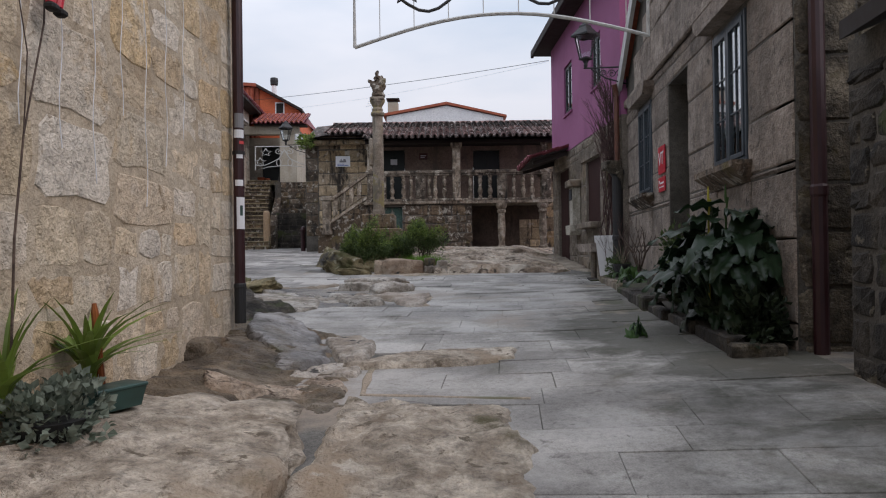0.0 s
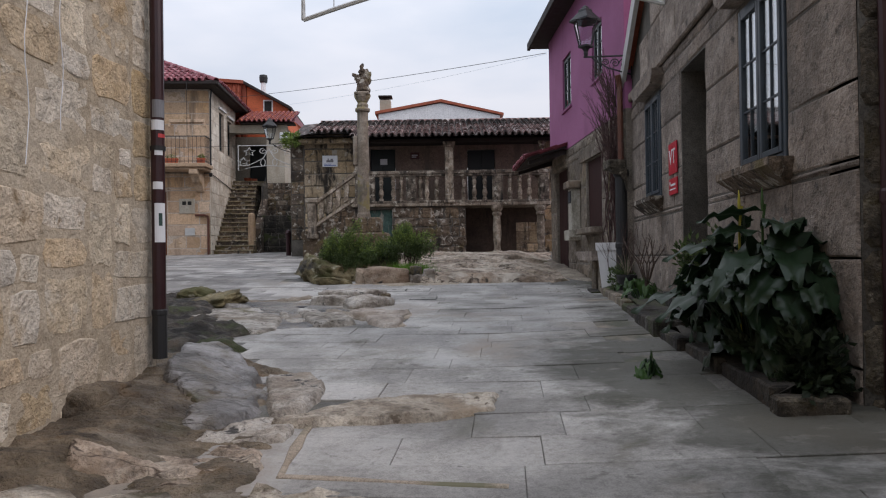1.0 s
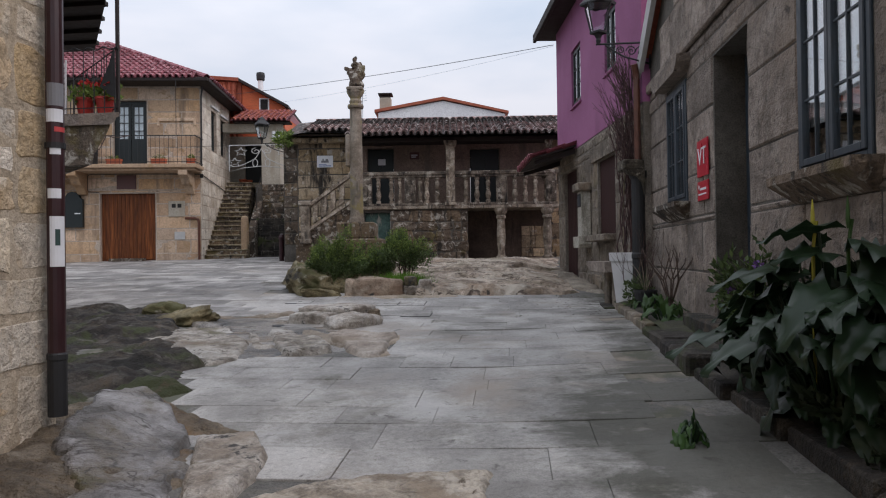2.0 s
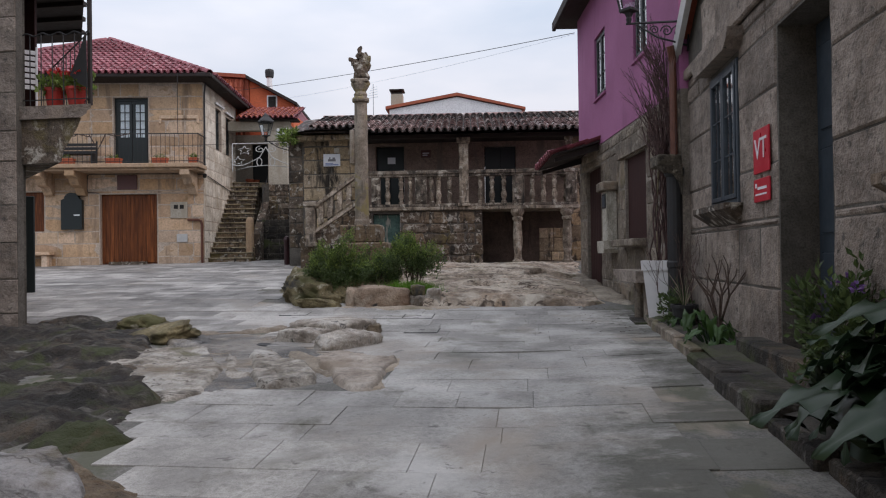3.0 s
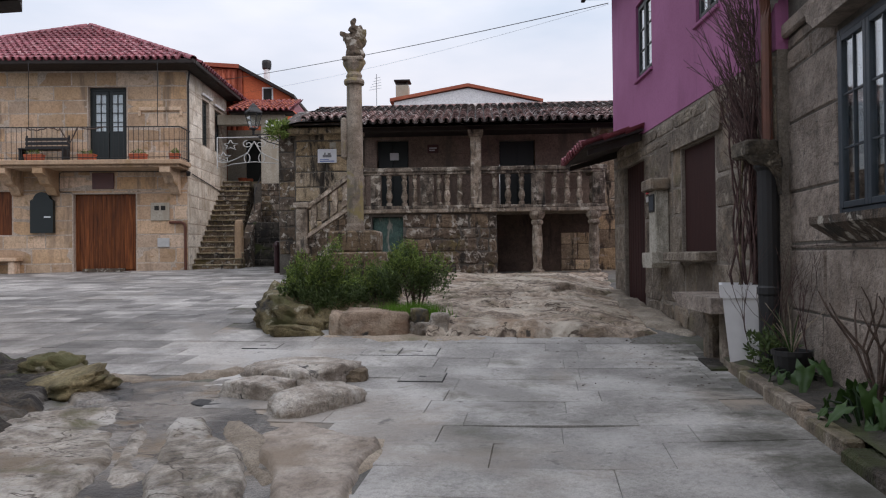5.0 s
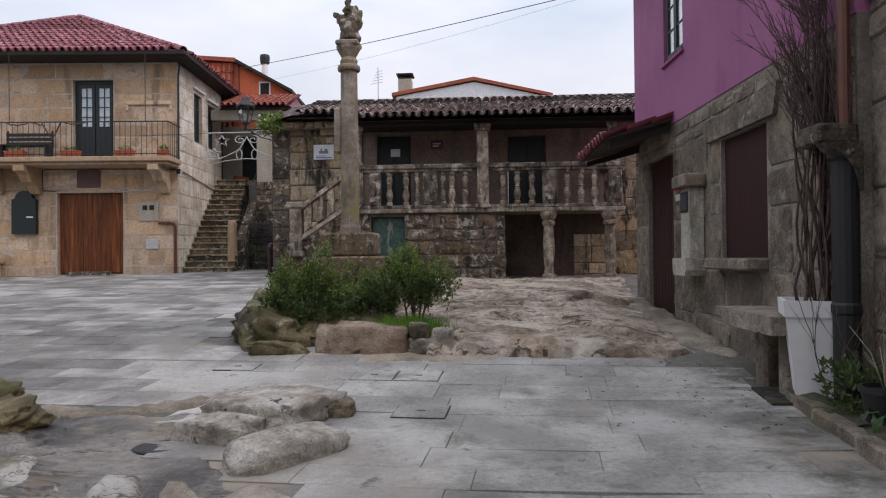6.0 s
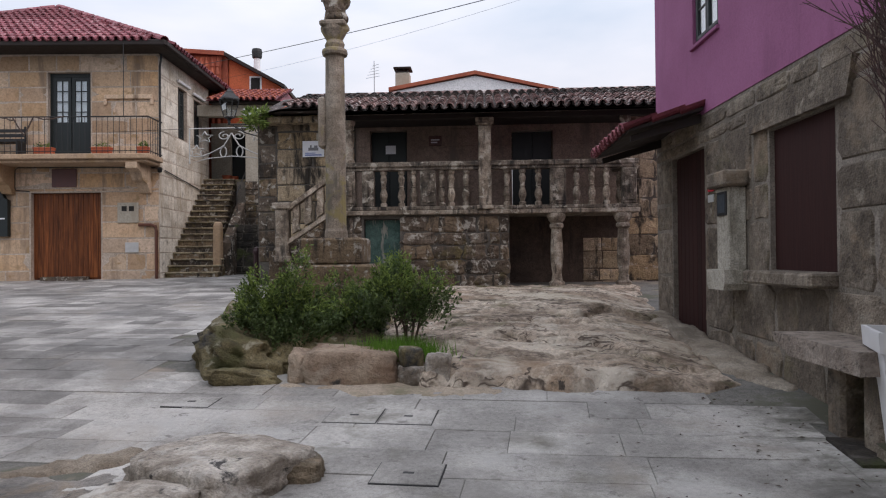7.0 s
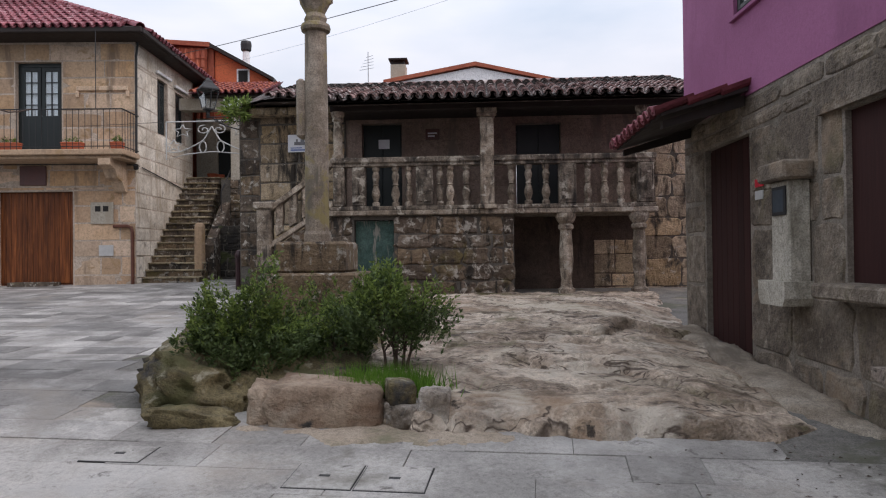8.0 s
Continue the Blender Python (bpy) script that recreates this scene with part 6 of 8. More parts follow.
ohr = part("roof", Shape().add([(-2.95, -0.48, 5.36), (4.4, -0.48, 5.36), (4.4, 3.0, 6.46), (-2.95, 3.0, 6.46)], [(0, 1, 2, 3)]).add(
    [(-4.5, 0.55, 5.685), (-2.95, 0.55, 5.685), (-2.95, 3.0, 6.46), (-4.5, 3.0, 6.47)], [(0, 1, 2, 3)]).add(
    [(-4.5, 0.55, 5.69), (-4.5, 3.0, 6.51), (-5.12, 3.0, 6.46), (-5.25, 0.95, 5.62)], [(0, 1, 2, 3)]).add(
    [(-5.12, 3.0, 6.46), (4.4, 3.0, 6.46), (4.4, 7.0, 5.3), (-5.12, 7.0, 5.3)], [(0, 1, 2, 3)]).add(
    [(-2.95, -0.48, 5.3), (4.4, -0.48, 5.3), (4.4, 1.3, 5.6), (-2.95, 1.3, 5.6)], [(3, 2, 1, 0)]).add(
    [(-4.5, 0.55, 5.63), (-2.95, 0.55, 5.63), (-2.95, 1.3, 5.68), (-5.2, 1.3, 5.68)], [(3, 2, 1, 0)]).add(
    [(-2.95, -0.48, 5.3), (-2.95, 1.3, 5.6), (-2.95, 1.3, 5.9), (-2.95, -0.48, 5.36)], [(0, 1, 2, 3)]).data, M_TILE_OLD_J, old_house, "lichened barrel tile roof")
tiled(ohr, (-4.36, -0.56, 5.36), (1, 0, 0), (0, 3.5, 1.1), lambda x, y: y < 3.6 and (x > 1.38 or y > 1.05), 42, 13, M_TILE_OLD, M_TILE_OLD_J, 0.21, 0.29, 0.088, 5, 300, 3)
part("cornice", Shape().box(-5.3, -2.95, 0.92, 1.24, 5.44, 5.6, 0.02).data, M_STONE_C, old_house, "pale lichened stone cornice under the eave")
ridge_me = mesh_of("ridge_tile", *tile_data(0.11, 0.46, 0.9, 0.016, 6), M_TILE_OLD)
for k in range(20):
    part("ridge_tile", ridge_me, None, ohr, m=pose(-4.5 + k * 0.45, 3.0, 6.5, 0, 0, -90))
chr_ = part("roof", Shape().add([(-9.9, -0.78, 8.08), (0.48, -0.78, 8.08), (-4.9, 4.0, 10.7)], [(0, 1, 2)]).add([(0.48, -0.78, 8.08), (0.48, 8.5, 8.08), (-4.9, 4.0, 10.7)], [(0, 1, 2)]).add(
    [(0.48, 8.5, 8.08), (-9.9, 8.5, 8.08), (-4.9, 4.0, 10.7)], [(0, 1, 2)]).add([(-9.9, 8.5, 8.08), (-9.9, -0.78, 8.08), (-4.9, 4.0, 10.7)], [(0, 1, 2)]).data, M_TILE_RED_J, cream_house, "wine-red hipped clay tile roof")
SL = math.hypot(4.78, 2.62)
tiled(chr_, (-9.8, -0.84, 8.07), (1, 0, 0), (0, 4.78, 2.62), lambda x, y: y < SL - 0.35 and (y + 0.36) / SL * 5.0 < x < 10.2 - (y + 0.36) / SL * 5.38, 48, 17, M_TILE_RED, M_TILE_RED_J, 0.215, 0.32, 0.085, 5, 300, 5)
tiled(chr_, (0.54, -0.7, 8.07), (0, 1, 0), (-5.38, 0, 2.62), lambda x, y: x > (y + 0.38) / 6.0 * 4.7 + 0.06 and x < 9.0 - (y + 0.38) / 6.0 * 4.5 and y < 5.5, 44, 18, M_TILE_RED, M_TILE_RED_J, 0.215, 0.32, 0.085, 4, 0, 6)
hip_me = mesh_of("ridge_tile", *tile_data(0.13, 0.44, 0.9, 0.016, 6), M_TILE_RED)
for a, b in (((0.46, -0.76, 8.1), (-4.9, 4.0, 10.72)), ((-9.88, -0.76, 8.1), (-4.9, 4.0, 10.72))):
    d = Vector(b) - Vector(a)
    q = d.to_track_quat("Y", "Z").to_matrix().to_4x4()
    for k in range(int(d.length / 0.4)):
        part("ridge_tile", hip_me, None, chr_, m=Matrix.Translation(Vector(a) + d.normalized() * 0.4 * k) @ q)
pr = part("porch_roof", Shape().add([(0.4, 2.6, 7.24), (2.8, 2.6, 7.24), (2.4, 5.2, 8.15), (0.1, 5.2, 8.15)], [(0, 1, 2, 3)]).add([(2.8, 2.6, 7.24), (3.1, 6, 7.24), (2.4, 5.2, 8.15)], [(0, 1, 2)]).data, M_TILE_RED_J, back_house, "red tiled porch roof")
tiled(pr, (0.55, 2.55, 7.24), (1, 0, 0), (0, 2.6, 0.91), lambda x, y: y < 2.5, 11, 8, M_TILE_ORANGE, M_TILE_RED_J, 0.2, 0.32, 0.08, 4, 100, 7)
tiled(canopy, (-6.52, -1.02, 3.77), (1, 0, 0.035), (0, 0.92, 0.25), lambda x, y: y < 0.85, 10, 3, M_TILE_RED, M_TILE_RED_J, 0.21, 0.36, 0.085, 6, 60, 8)
tiled(orange_house, (-3.95, -0.13, 7.2), (1, 0, 0), (0, 0, 1), lambda x, y: y < 2.35, 19, 8, M_TILE_ORANGE, M_TILE_ORANGE, 0.2, 0.3, 0.085, 4, 0, 9)

# ---- stair to the porch ----
steps = thing("stone_stair", "steep worn stone stair along the cream house", "stairs", LH)
for k in range(17):
    wide = 1.5 if k < 3 else 1.36 - 0.022 * k
    z = 1.74 + (k + 1) * 0.186
    # treads paler than risers: light from above is put into the colours
    st = part("step", Shape().box(0.03, wide, 0.3 + k * 0.205, 4.6, z - 0.24, z - 0.05, 0.006).data, M_STONE_LOW, steps)
    part("tread", Shape().box(0.02, wide + 0.03, 0.26 + k * 0.205, 0.56 + k * 0.205, z - 0.05, z, 0.014).data, M_STEP, st)
part("landing", Shape().box(0.03, 1.5, 3.72, 6.0, 4.7, 4.9, 0.01).data, M_STEP, steps)
flank = thing("rubble_wall", "dark rubble wall flanking the stair", "wall", LH)
part("parapet", Shape().prism([(1.0, 1.4), (5.2, 1.4), (5.2, 5.15), (3.9, 5.15), (1.0, 2.75)], 0.0, 0.26).data, M_STONE_LOW, flank, m=pose(1.66, 0, 0, 0, 0, 90))
fl2 = part("wall", wall_data(1.4, 3.6, 1.4, 4.7, 0.4, []), M_JOINT, flank, m=pose(0, 2.55, 0))
fl3 = part("wall", wall_data(1.42, 2.9, 1.4, 3.3, 0.8, []), M_JOINT, flank, m=pose(0, 1.6, 0))
stones(fl2, 1.66, 2.9, 3.3, 4.7, [], random.Random(77), M_STONE_LOW, (0.18, 0.26), (0.2, 0.45), 0.012, 0.02, 0.06, 0.014, 0.1, 0.012, 12)
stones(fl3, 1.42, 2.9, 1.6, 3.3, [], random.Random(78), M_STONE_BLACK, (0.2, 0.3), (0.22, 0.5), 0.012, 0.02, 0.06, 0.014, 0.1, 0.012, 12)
part("handrail", Shape().tube([(1.5, 2.2, 4.3), (1.5, 3.2, 5.1), (1.5, 4.2, 5.85), (1.5, 4.9, 5.9)], 0.02).tube([(1.5, 2.2, 4.3), (1.5, 2.2, 3.6)], 0.016).tube([(1.5, 3.2, 5.1), (1.5, 3.2, 4.5)], 0.016).tube([(1.5, 4.9, 5.9), (1.5, 4.9, 5.0)], 0.016).data, M_IRON, flank)
tagged(part("stone_bollard", Shape().lathe([(0.15, 2.0), (0.14, 3.24), (0.12, 3.31), (0.06, 3.35)], 8).data, M_STONE_H, None, m=LH @ pose(1.36, 0.78, 0)), "pale square-hewn stone bollard on the stair", "bollard")
for x, y, h, r in ((0.3, 5.2, 0.3, 0.16), (0.62, 5.0, 0.24, 0.13)):
    p = thing("flowerpot", "terracotta flowerpot with trailing greenery at the stair head", "flowerpot", LH @ pose(x, y, 4.9), "pots at the stair head")
    part("pot", Shape().lathe([(r * 0.7, 0), (r, h - 0.06), (r * 1.08, h - 0.06), (r * 1.08, h), (r * 0.9, h), (r * 0.9, h - 0.03)], 14).data, M_TERRACOTTA, p)

# ---- fittings on the cream house ----


def fixed(name, data, material, m, label, category, group=""):
    return tagged(part(name, data, material, None, "", "", m), label, category, group)


fixed("plaque", Shape().box(-2.94, -2.26, -0.05, -0.014, 4.3, 4.8, 0.012).data, M_BROWN_SIGN, LH, "square brown plaque over the double door", "plaque")
mb = thing("meter_box", "pale meter box with two dark windows in the cream wall", "meter box", LH)
part("body", Shape().box(-1.14, -0.56, -0.05, -0.014, 3.3, 3.86, 0.01).data, M_CREAM, mb)
for x in (-1.02, -0.82):
    part("window", Shape().box(x, x + 0.14, -0.056, -0.05, 3.62, 3.76, 0.004).data, M_DARK_ROOM, mb)
fixed("cover_plate", Shape().box(-0.94, -0.57, -0.035, -0.014, 2.48, 2.76, 0.006).data, M_BARGE, LH, "grey metal cover plate low on the wall", "cover plate")
fixed("drain_pipe", Shape().tube([(-0.55, -0.06, 3.24), (-0.2, -0.06, 3.24), (-0.1, -0.06, 3.2), (-0.07, -0.06, 3.08), (-0.07, -0.06, 1.75)], 0.045, 8).data, M_PIPE_BROWN, LH, "brown pipe running down the cream wall", "pipe")
nb = thing("notice_board", "dark green arched metal notice box on the wall", "notice board", LH)
out = [(-4.78, 2.95), (-4.08, 2.95), (-4.08, 3.95)] + [(p[0], p[2]) for p in arc(-4.43, 3.95, 0.26, 10, 170, 8)] + [(-4.78, 3.95)]
part("case", Shape().prism(out, -0.16, -0.014).data, M_DOOR_GREEN, nb)
part("slot", Shape().box(-4.35, -4.15, -0.166, -0.16, 3.42, 3.46).data, M_PAPER, nb)
fixed("wall_moulding", Shape().box(-1.48, -0.16, -0.07, -0.014, 6.72, 6.84, 0.015).box(-1.5, -1.42, -0.06, -0.014, 6.56, 6.72, 0.01).box(-0.22, -0.14, -0.06, -0.014, 6.56, 6.72, 0.01).data, M_STONE_H, LH, "shallow stone moulding on the upper wall", "moulding")
fixed("cable", Shape().tube([(-3.55, -0.04, 4.19), (-3.92, -0.04, 4.22), (-3.95, -0.04, 4.3), (-3.94, -0.04, 4.78), (-3.86, -0.04, 4.84), (-2.0, -0.04, 4.83), (-0.5, -0.04, 4.82), (0.03, -0.05, 4.8), (0.06, 0.1, 4.79)], 0.014, 5).data, M_CABLE, LH, "black cable along the wall under the balcony", "cable")
gz = [(-4.5 + 0.1 * k, -0.96, 6.05 - 0.1 * abs(math.sin(k * 0.42)) + 0.03 * (k % 2)) for k in range(12)]
fixed("garland", Shape().tube(gz, 0.02, 5).tube([(-3.45, -0.96, 6.06), (-3.3, -0.965, 5.8), (-3.14, -0.97, 5.56), (-3.02, -0.965, 5.8), (-2.9, -0.96, 6.06)], 0.02, 5)
      .tube([(-2.9, -0.96, 6.06), (-2.65, -0.96, 5.99), (-2.4, -0.96, 6.0), (-2.1, -0.96, 6.06)], 0.018, 5).data, M_TWIG, LH, "thin brown garland draped over the balcony railing", "garland")
for x, z in ((-0.45, 4.8), (0.06, 4.74)):
    wl = thing("wall_spotlight", "small black spotlight under the balcony", "spotlight", LH @ pose(x, -0.12, z, 30, 0, 15), "spotlights under the balcony")
    part("head", Shape().lathe([(0.03, -0.07), (0.06, -0.05), (0.065, 0.06), (0.05, 0.06), (0.045, 0.03)], 12).data, M_IRON, wl)
    part("arm", Shape().tube([(0, 0, -0.04), (0, 0.08, 0.02)], 0.012, 5).data, M_IRON, wl)
fixed("cable", Shape().tube([(0.04, 0.3, 4.78), (0.04, 2.2, 4.6), (0.04, 4.1, 4.4)], 0.016, 5).data, M_CABLE, LH, "black cable along the side wall", "cable")
fixed("downpipe", Shape().tube([(0.1, -0.06, 7.95), (0.06, -0.07, 7.6), (0.05, -0.07, 5.1)], 0.03, 8).data, M_IRON, LH, "thin dark downpipe at the house corner", "pipe")
sbn = thing("stone_bench", "low stone bench against the cream house", "bench", LH)
part("seat", Shape().box(-6.3, -5.05, -0.42, -0.03, 2.08, 2.2, 0.02).data, M_STONE_H, sbn)
for x in (-6.2, -5.35):
    part("leg", Shape().box(x, x + 0.2, -0.36, -0.05, 1.6, 2.08, 0.02).data, M_STONE_H, sbn)
bb = thing("garden_bench", "dark metal slatted bench on the balcony", "bench", LH)
for k in range(3):
    part("slat", Shape().box(-4.8, -3.45, -0.36, -0.33, 5.5 + k * 0.13, 5.59 + k * 0.13, 0.006).data, M_IRON, bb)
part("seat", Shape().box(-4.8, -3.45, -0.75, -0.36, 5.44, 5.48, 0.006).data, M_IRON, bb)
for x in (-4.78, -3.5):
    part("leg", Shape().box(x, x + 0.05, -0.74, -0.34, 5.08, 5.44, 0.006).box(x, x + 0.05, -0.36, -0.32, 5.44, 5.92, 0.006).data, M_IRON, bb)
lob = random.Random(5)


def leaf_cloud(n, size, spread, rng, shape="ball", aspect=2.2):
    """Many small folded leaves filling a loose crown, thinner inside, with an uneven outline."""
    s = Shape()
    ph = rng.uniform(0, 50)
    for _ in range(n):
        while True:
            p = Vector((rng.uniform(-1, 1), rng.uniform(-1, 1), rng.uniform(-1, 1)))
            if p.length > 1 or p.length < 1e-3:
                continue
            k = 0.62 + 0.75 * noise.noise(p.normalized() * 2.1 + Vector((ph, 0, 0)))
            if p.length < k and (p.length > 0.35 or rng.random() < 0.35) and noise.noise(p * 3.2 + Vector((0, ph, 0))) > -0.22:
                break
        c = Vector((p.x * spread[0], p.y * spread[1], p.z * spread[2]))
        d = (p.normalized() * 0.8 + Vector((rng.uniform(-1, 1), rng.uniform(-1, 1), rng.uniform(-0.3, 1.2)))).normalized()
        w = d.cross(Vector((rng.uniform(-1, 1), rng.uniform(-1, 1), rng.uniform(-1, 1)))).normalized()
        u = d.cross(w)
        L = size * rng.uniform(0.6, 1.25)
        b = L / aspect
        s.add([c, c + d * L * 0.45 + w * b * 0.5 + u * b * 0.12, c + d * L, c + d * L * 0.45 - w * b * 0.5 + u * b * 0.12], [(0, 1, 2), (0, 2, 3)])
    return s


def flower_box(m, w, group=""):
    p = thing("flower_box", "terracotta flower box with low green plants by the railing", "flower box", m, group or "boxes on the balcony")
    part("box", Shape().add([(-w / 2 + 0.02, -0.08, 0), (w / 2 - 0.02, -0.08, 0), (w / 2 - 0.02, 0.08, 0), (-w / 2 + 0.02, 0.08, 0), (-w / 2, -0.1, 0.18), (w / 2, -0.1, 0.18), (w / 2, 0.1, 0.18), (-w / 2, 0.1, 0.18)],
                            [(3, 2, 1, 0), (4, 5, 6, 7), (0, 1, 5, 4), (1, 2, 6, 5), (2, 3, 7, 6), (3, 0, 4, 7)]).box(-w / 2 - 0.01, w / 2 + 0.01, -0.11, 0.11, 0.15, 0.185, 0.006).data, M_TERRACOTTA, p)
    part("plant", leaf_cloud(160, 0.06, (w / 2, 0.1, 0.12), lob).data, M_LEAF, p, m=pose(0, 0, 0.22))
    return p


for x, w in ((-4.27, 0.54), (-2.71, 0.5), (-1.19, 0.5), (-0.1, 0.28)):
    flower_box(LH @ pose(x, -0.8, 5.08), w)

# ---- street lanterns ----


def lantern(m, m_arm, reach, label):
    """A four-sided lantern on a scrolled bracket; the bracket starts at the wall and runs to its head."""
    p = thing("street_lantern", label, "street lamp", m, "wall lanterns")
    part("base", Shape().lathe([(0.03, -0.08), (0.06, -0.02), (0.13, 0.0), (0.13, 0.03)], 4, (0, 0, 0)).lathe([(0.025, -0.16), (0.04, -0.1), (0.025, -0.06)], 8).data, M_IRON, p)
    s = Shape()
    for i in range(4):
        a, b = radians(90 * i + 45), radians(90 * i + 135)
        s.tube([(0.13 * math.cos(a), 0.13 * math.sin(a), 0.02), (0.24 * math.cos(a), 0.24 * math.sin(a), 0.43)], 0.012, 5)
        s.tube([(0.24 * math.cos(a), 0.24 * math.sin(a), 0.43), (0.24 * math.cos(b), 0.24 * math.sin(b), 0.43)], 0.012, 5)
    part("frame", s.data, M_IRON, p)
    for i in range(4):
        a, b = radians(90 * i + 45), radians(90 * i + 135)
        part("pane", Shape().add([(0.125 * math.cos(a), 0.125 * math.sin(a), 0.03), (0.125 * math.cos(b), 0.125 * math.sin(b), 0.03), (0.232 * math.cos(b), 0.232 * math.sin(b), 0.42), (0.232 * math.cos(a), 0.232 * math.sin(a), 0.42)], [(0, 1, 2, 3)]).data, M_GLASS, p).visible_shadow = False
    part("hood", Shape().lathe([(0.27, 0.43), (0.27, 0.46), (0.12, 0.6), (0.11, 0.64), (0.07, 0.66), (0.05, 0.69), (0.0, 0.72)], 4).data, M_IRON, p)
    q = Shape().tube([(-reach, 0, -0.16), (0, 0, -0.16), (0.04, 0, -0.16)], 0.016, 6).tube([(-reach, 0, -0.48), (-reach * 0.5, 0, -0.36), (-0.1, 0, -0.18)], 0.014, 6)
    for k in range(4):
        c = -reach + reach * (0.14 + 0.21 * k)
        rr = 0.1 - 0.02 * k
        q.tube([(c + rr * (1 - i / 22) * math.cos(i * 0.55), 0, -0.2 - rr + rr * (1 - i / 22) * math.sin(i * 0.55)) for i in range(20)], 0.009, 5)
    q.box(-reach - 0.02, -reach, -0.03, 0.03, -0.55, -0.08, 0.004)
    part("bracket", q.data, M_IRON, p, "scrolled black iron bracket", m=m_arm)
    return p


lantern(pose(1.54, 13.1, 5.1), pose(0, 0, 0, 0, 0, 180), 0.74, "black iron street lantern on a scrolled wall bracket")
lantern(pose(-7.84, 24.23, 5.66), pose(0, 0, 0, 0, 0, 185), 0.8, "black iron street lantern at the old house's corner")
fl = thing("floodlight", "small pale floodlight beside the lantern", "floodlight", pose(-7.35, 24.4, 5.75, 0, 0, 5))
part("housing", Shape().box(-0.2, 0.2, -0.08, 0.06, -0.16, 0.16, 0.03).data, M_BARGE, fl)
part("lens", Shape().box(-0.16, 0.16, -0.086, -0.08, -0.12, 0.12).data, M_PAPER, fl)
part("arm", Shape().tube([(0.15, 0.0, 0), (0.42, 0.02, -0.1)], 0.015).data, M_IRON, fl)


def spiral(cx, cz, r, a0, turns, sign=1, n=26):
    return [(cx + r * (1 - 0.8 * i / n) * math.cos(a0 + sign * turns * 2 * math.pi * i / n), 0, cz + r * (1 - 0.8 * i / n) * math.sin(a0 + sign * turns * 2 * math.pi * i / n)) for i in range(n + 1)]


def star(cx, cz, r):
    return [(cx + (r if i % 2 == 0 else r * 0.45) * math.sin(math.pi * i / 5), 0, cz + (r if i % 2 == 0 else r * 0.45) * math.cos(math.pi * i / 5)) for i in range(11)]


fest = thing("festive_panel", "pale wire panel of stars and scrolls hung over the stair passage", "decoration", pose(-8.16, 25.02, 4.6, 0, 0, 5) @ Matrix.Diagonal((1.5, 1, 1, 1)))
part("frame", Shape().tube([(-0.72, 0, 0.98), (0.72, 0, 0.98)], 0.014).tube([(-0.72, 0, 0.98), (-0.72, 0, 0.1), (-0.4, 0, 0.22), (0, 0, 0.27), (0.4, 0, 0.22), (0.72, 0, 0.1), (0.72, 0, 0.98)], 0.012).data, M_IRON_W, fest)
for a in (-1, 1):
    sweep = [(0, 0.86), (0.07, 0.68), (0.13, 0.54), (0.22, 0.46), (0.36, 0.36), (0.5, 0.28), (0.62, 0.27), (0.72, 0.3)]
    part("scroll", Shape().tube(spiral(a * 0.12, 0.78, 0.11, math.pi / 2, 1.3, -a), 0.012).tube([(a * x, 0, z) for x, z in sweep], 0.013).tube([(a * 0.14 + 0.055 * math.sin(i * 0.42), 0, 0.38 + 0.13 * math.cos(i * 0.42)) for i in range(16)], 0.011).data, M_IRON_W, fest)
for cx, cz in ((0.46, 0.76), (-0.46, 0.76), (0.6, 0.5), (-0.6, 0.42)):
    part("star", Shape().tube(star(cx, cz, 0.15), 0.012).data, M_IRON_W, fest)
for a, b in (((0.72, 0, 0.98), (1.1, 0, 1.0)), ((-0.72, 0, 0.98), (-2.35, 0.6, 1.05)), ((0.72, 0, 0.1), (1.1, 0, 0.05))):
    part("wire", Shape().tube([a, b], 0.006, 4).data, M_CABLE, fest)
fest2 = thing("festive_panel", "large pale wire panel with star and waves hung across the street", "decoration", pose(-0.04, 6.9, 3.6))
bottom = [(-1.46 + 2.92 * i / 16, 0, 0.01 + 0.28 * math.sin(math.pi * i / 16)) for i in range(17)]
part("frame", Shape().tube(bottom, 0.018).tube([(-1.46, 0, 0.01), (-1.46, 0, 1.1), (1.46, 0, 1.1), (1.46, 0, 0.0)], 0.018).data, M_IRON_W, fest2)
part("wave", Shape().tube([(-1.4 + 0.1 * i, 0, 0.42 + 0.16 * math.sin(i * 0.55 + 0.8) + 0.12 * math.sin(math.pi * i / 28)) for i in range(29)], 0.016).data, M_CABLE, fest2, "dark rope-light wave")
part("wave", Shape().tube([(-1.44 + 0.1 * i, 0, 0.5 + 0.1 * math.sin(i * 0.8) + 0.2 * math.sin(math.pi * i / 29)) for i in range(30)], 0.012).data, M_IRON_W, fest2)
part("star", Shape().tube(star(-0.92, 0.58, 0.16), 0.014).data, M_CABLE, fest2)
for k in range(8):
    x = -1.2 + 0.35 * k
    part("strut", Shape().tube([(x, 0, 0.02 + 0.28 * math.sin(math.pi * (x + 1.46) / 2.92)), (x, 0, 1.1)], 0.006, 4).data, M_IRON_W, fest2)
for a, b in (((-1.46, 0, 1.1), (-2.68, 0.0, 1.3)), ((1.46, 0, 1.1), (2.36, 0, 1.3))):
    part("wire", Shape().tube([a, b], 0.006, 4).data, M_CABLE, fest2)


def hang(a, b, sag, r, label):
    pts = [Vector(a).lerp(Vector(b), i / 24) - Vector((0, 0, sag * 4 * (i / 24) * (1 - i / 24))) for i in range(25)]
    tagged(part("overhead_cable", Shape().tube(pts, r, 5).data, M_CABLE), label, "cable", "overhead cables")


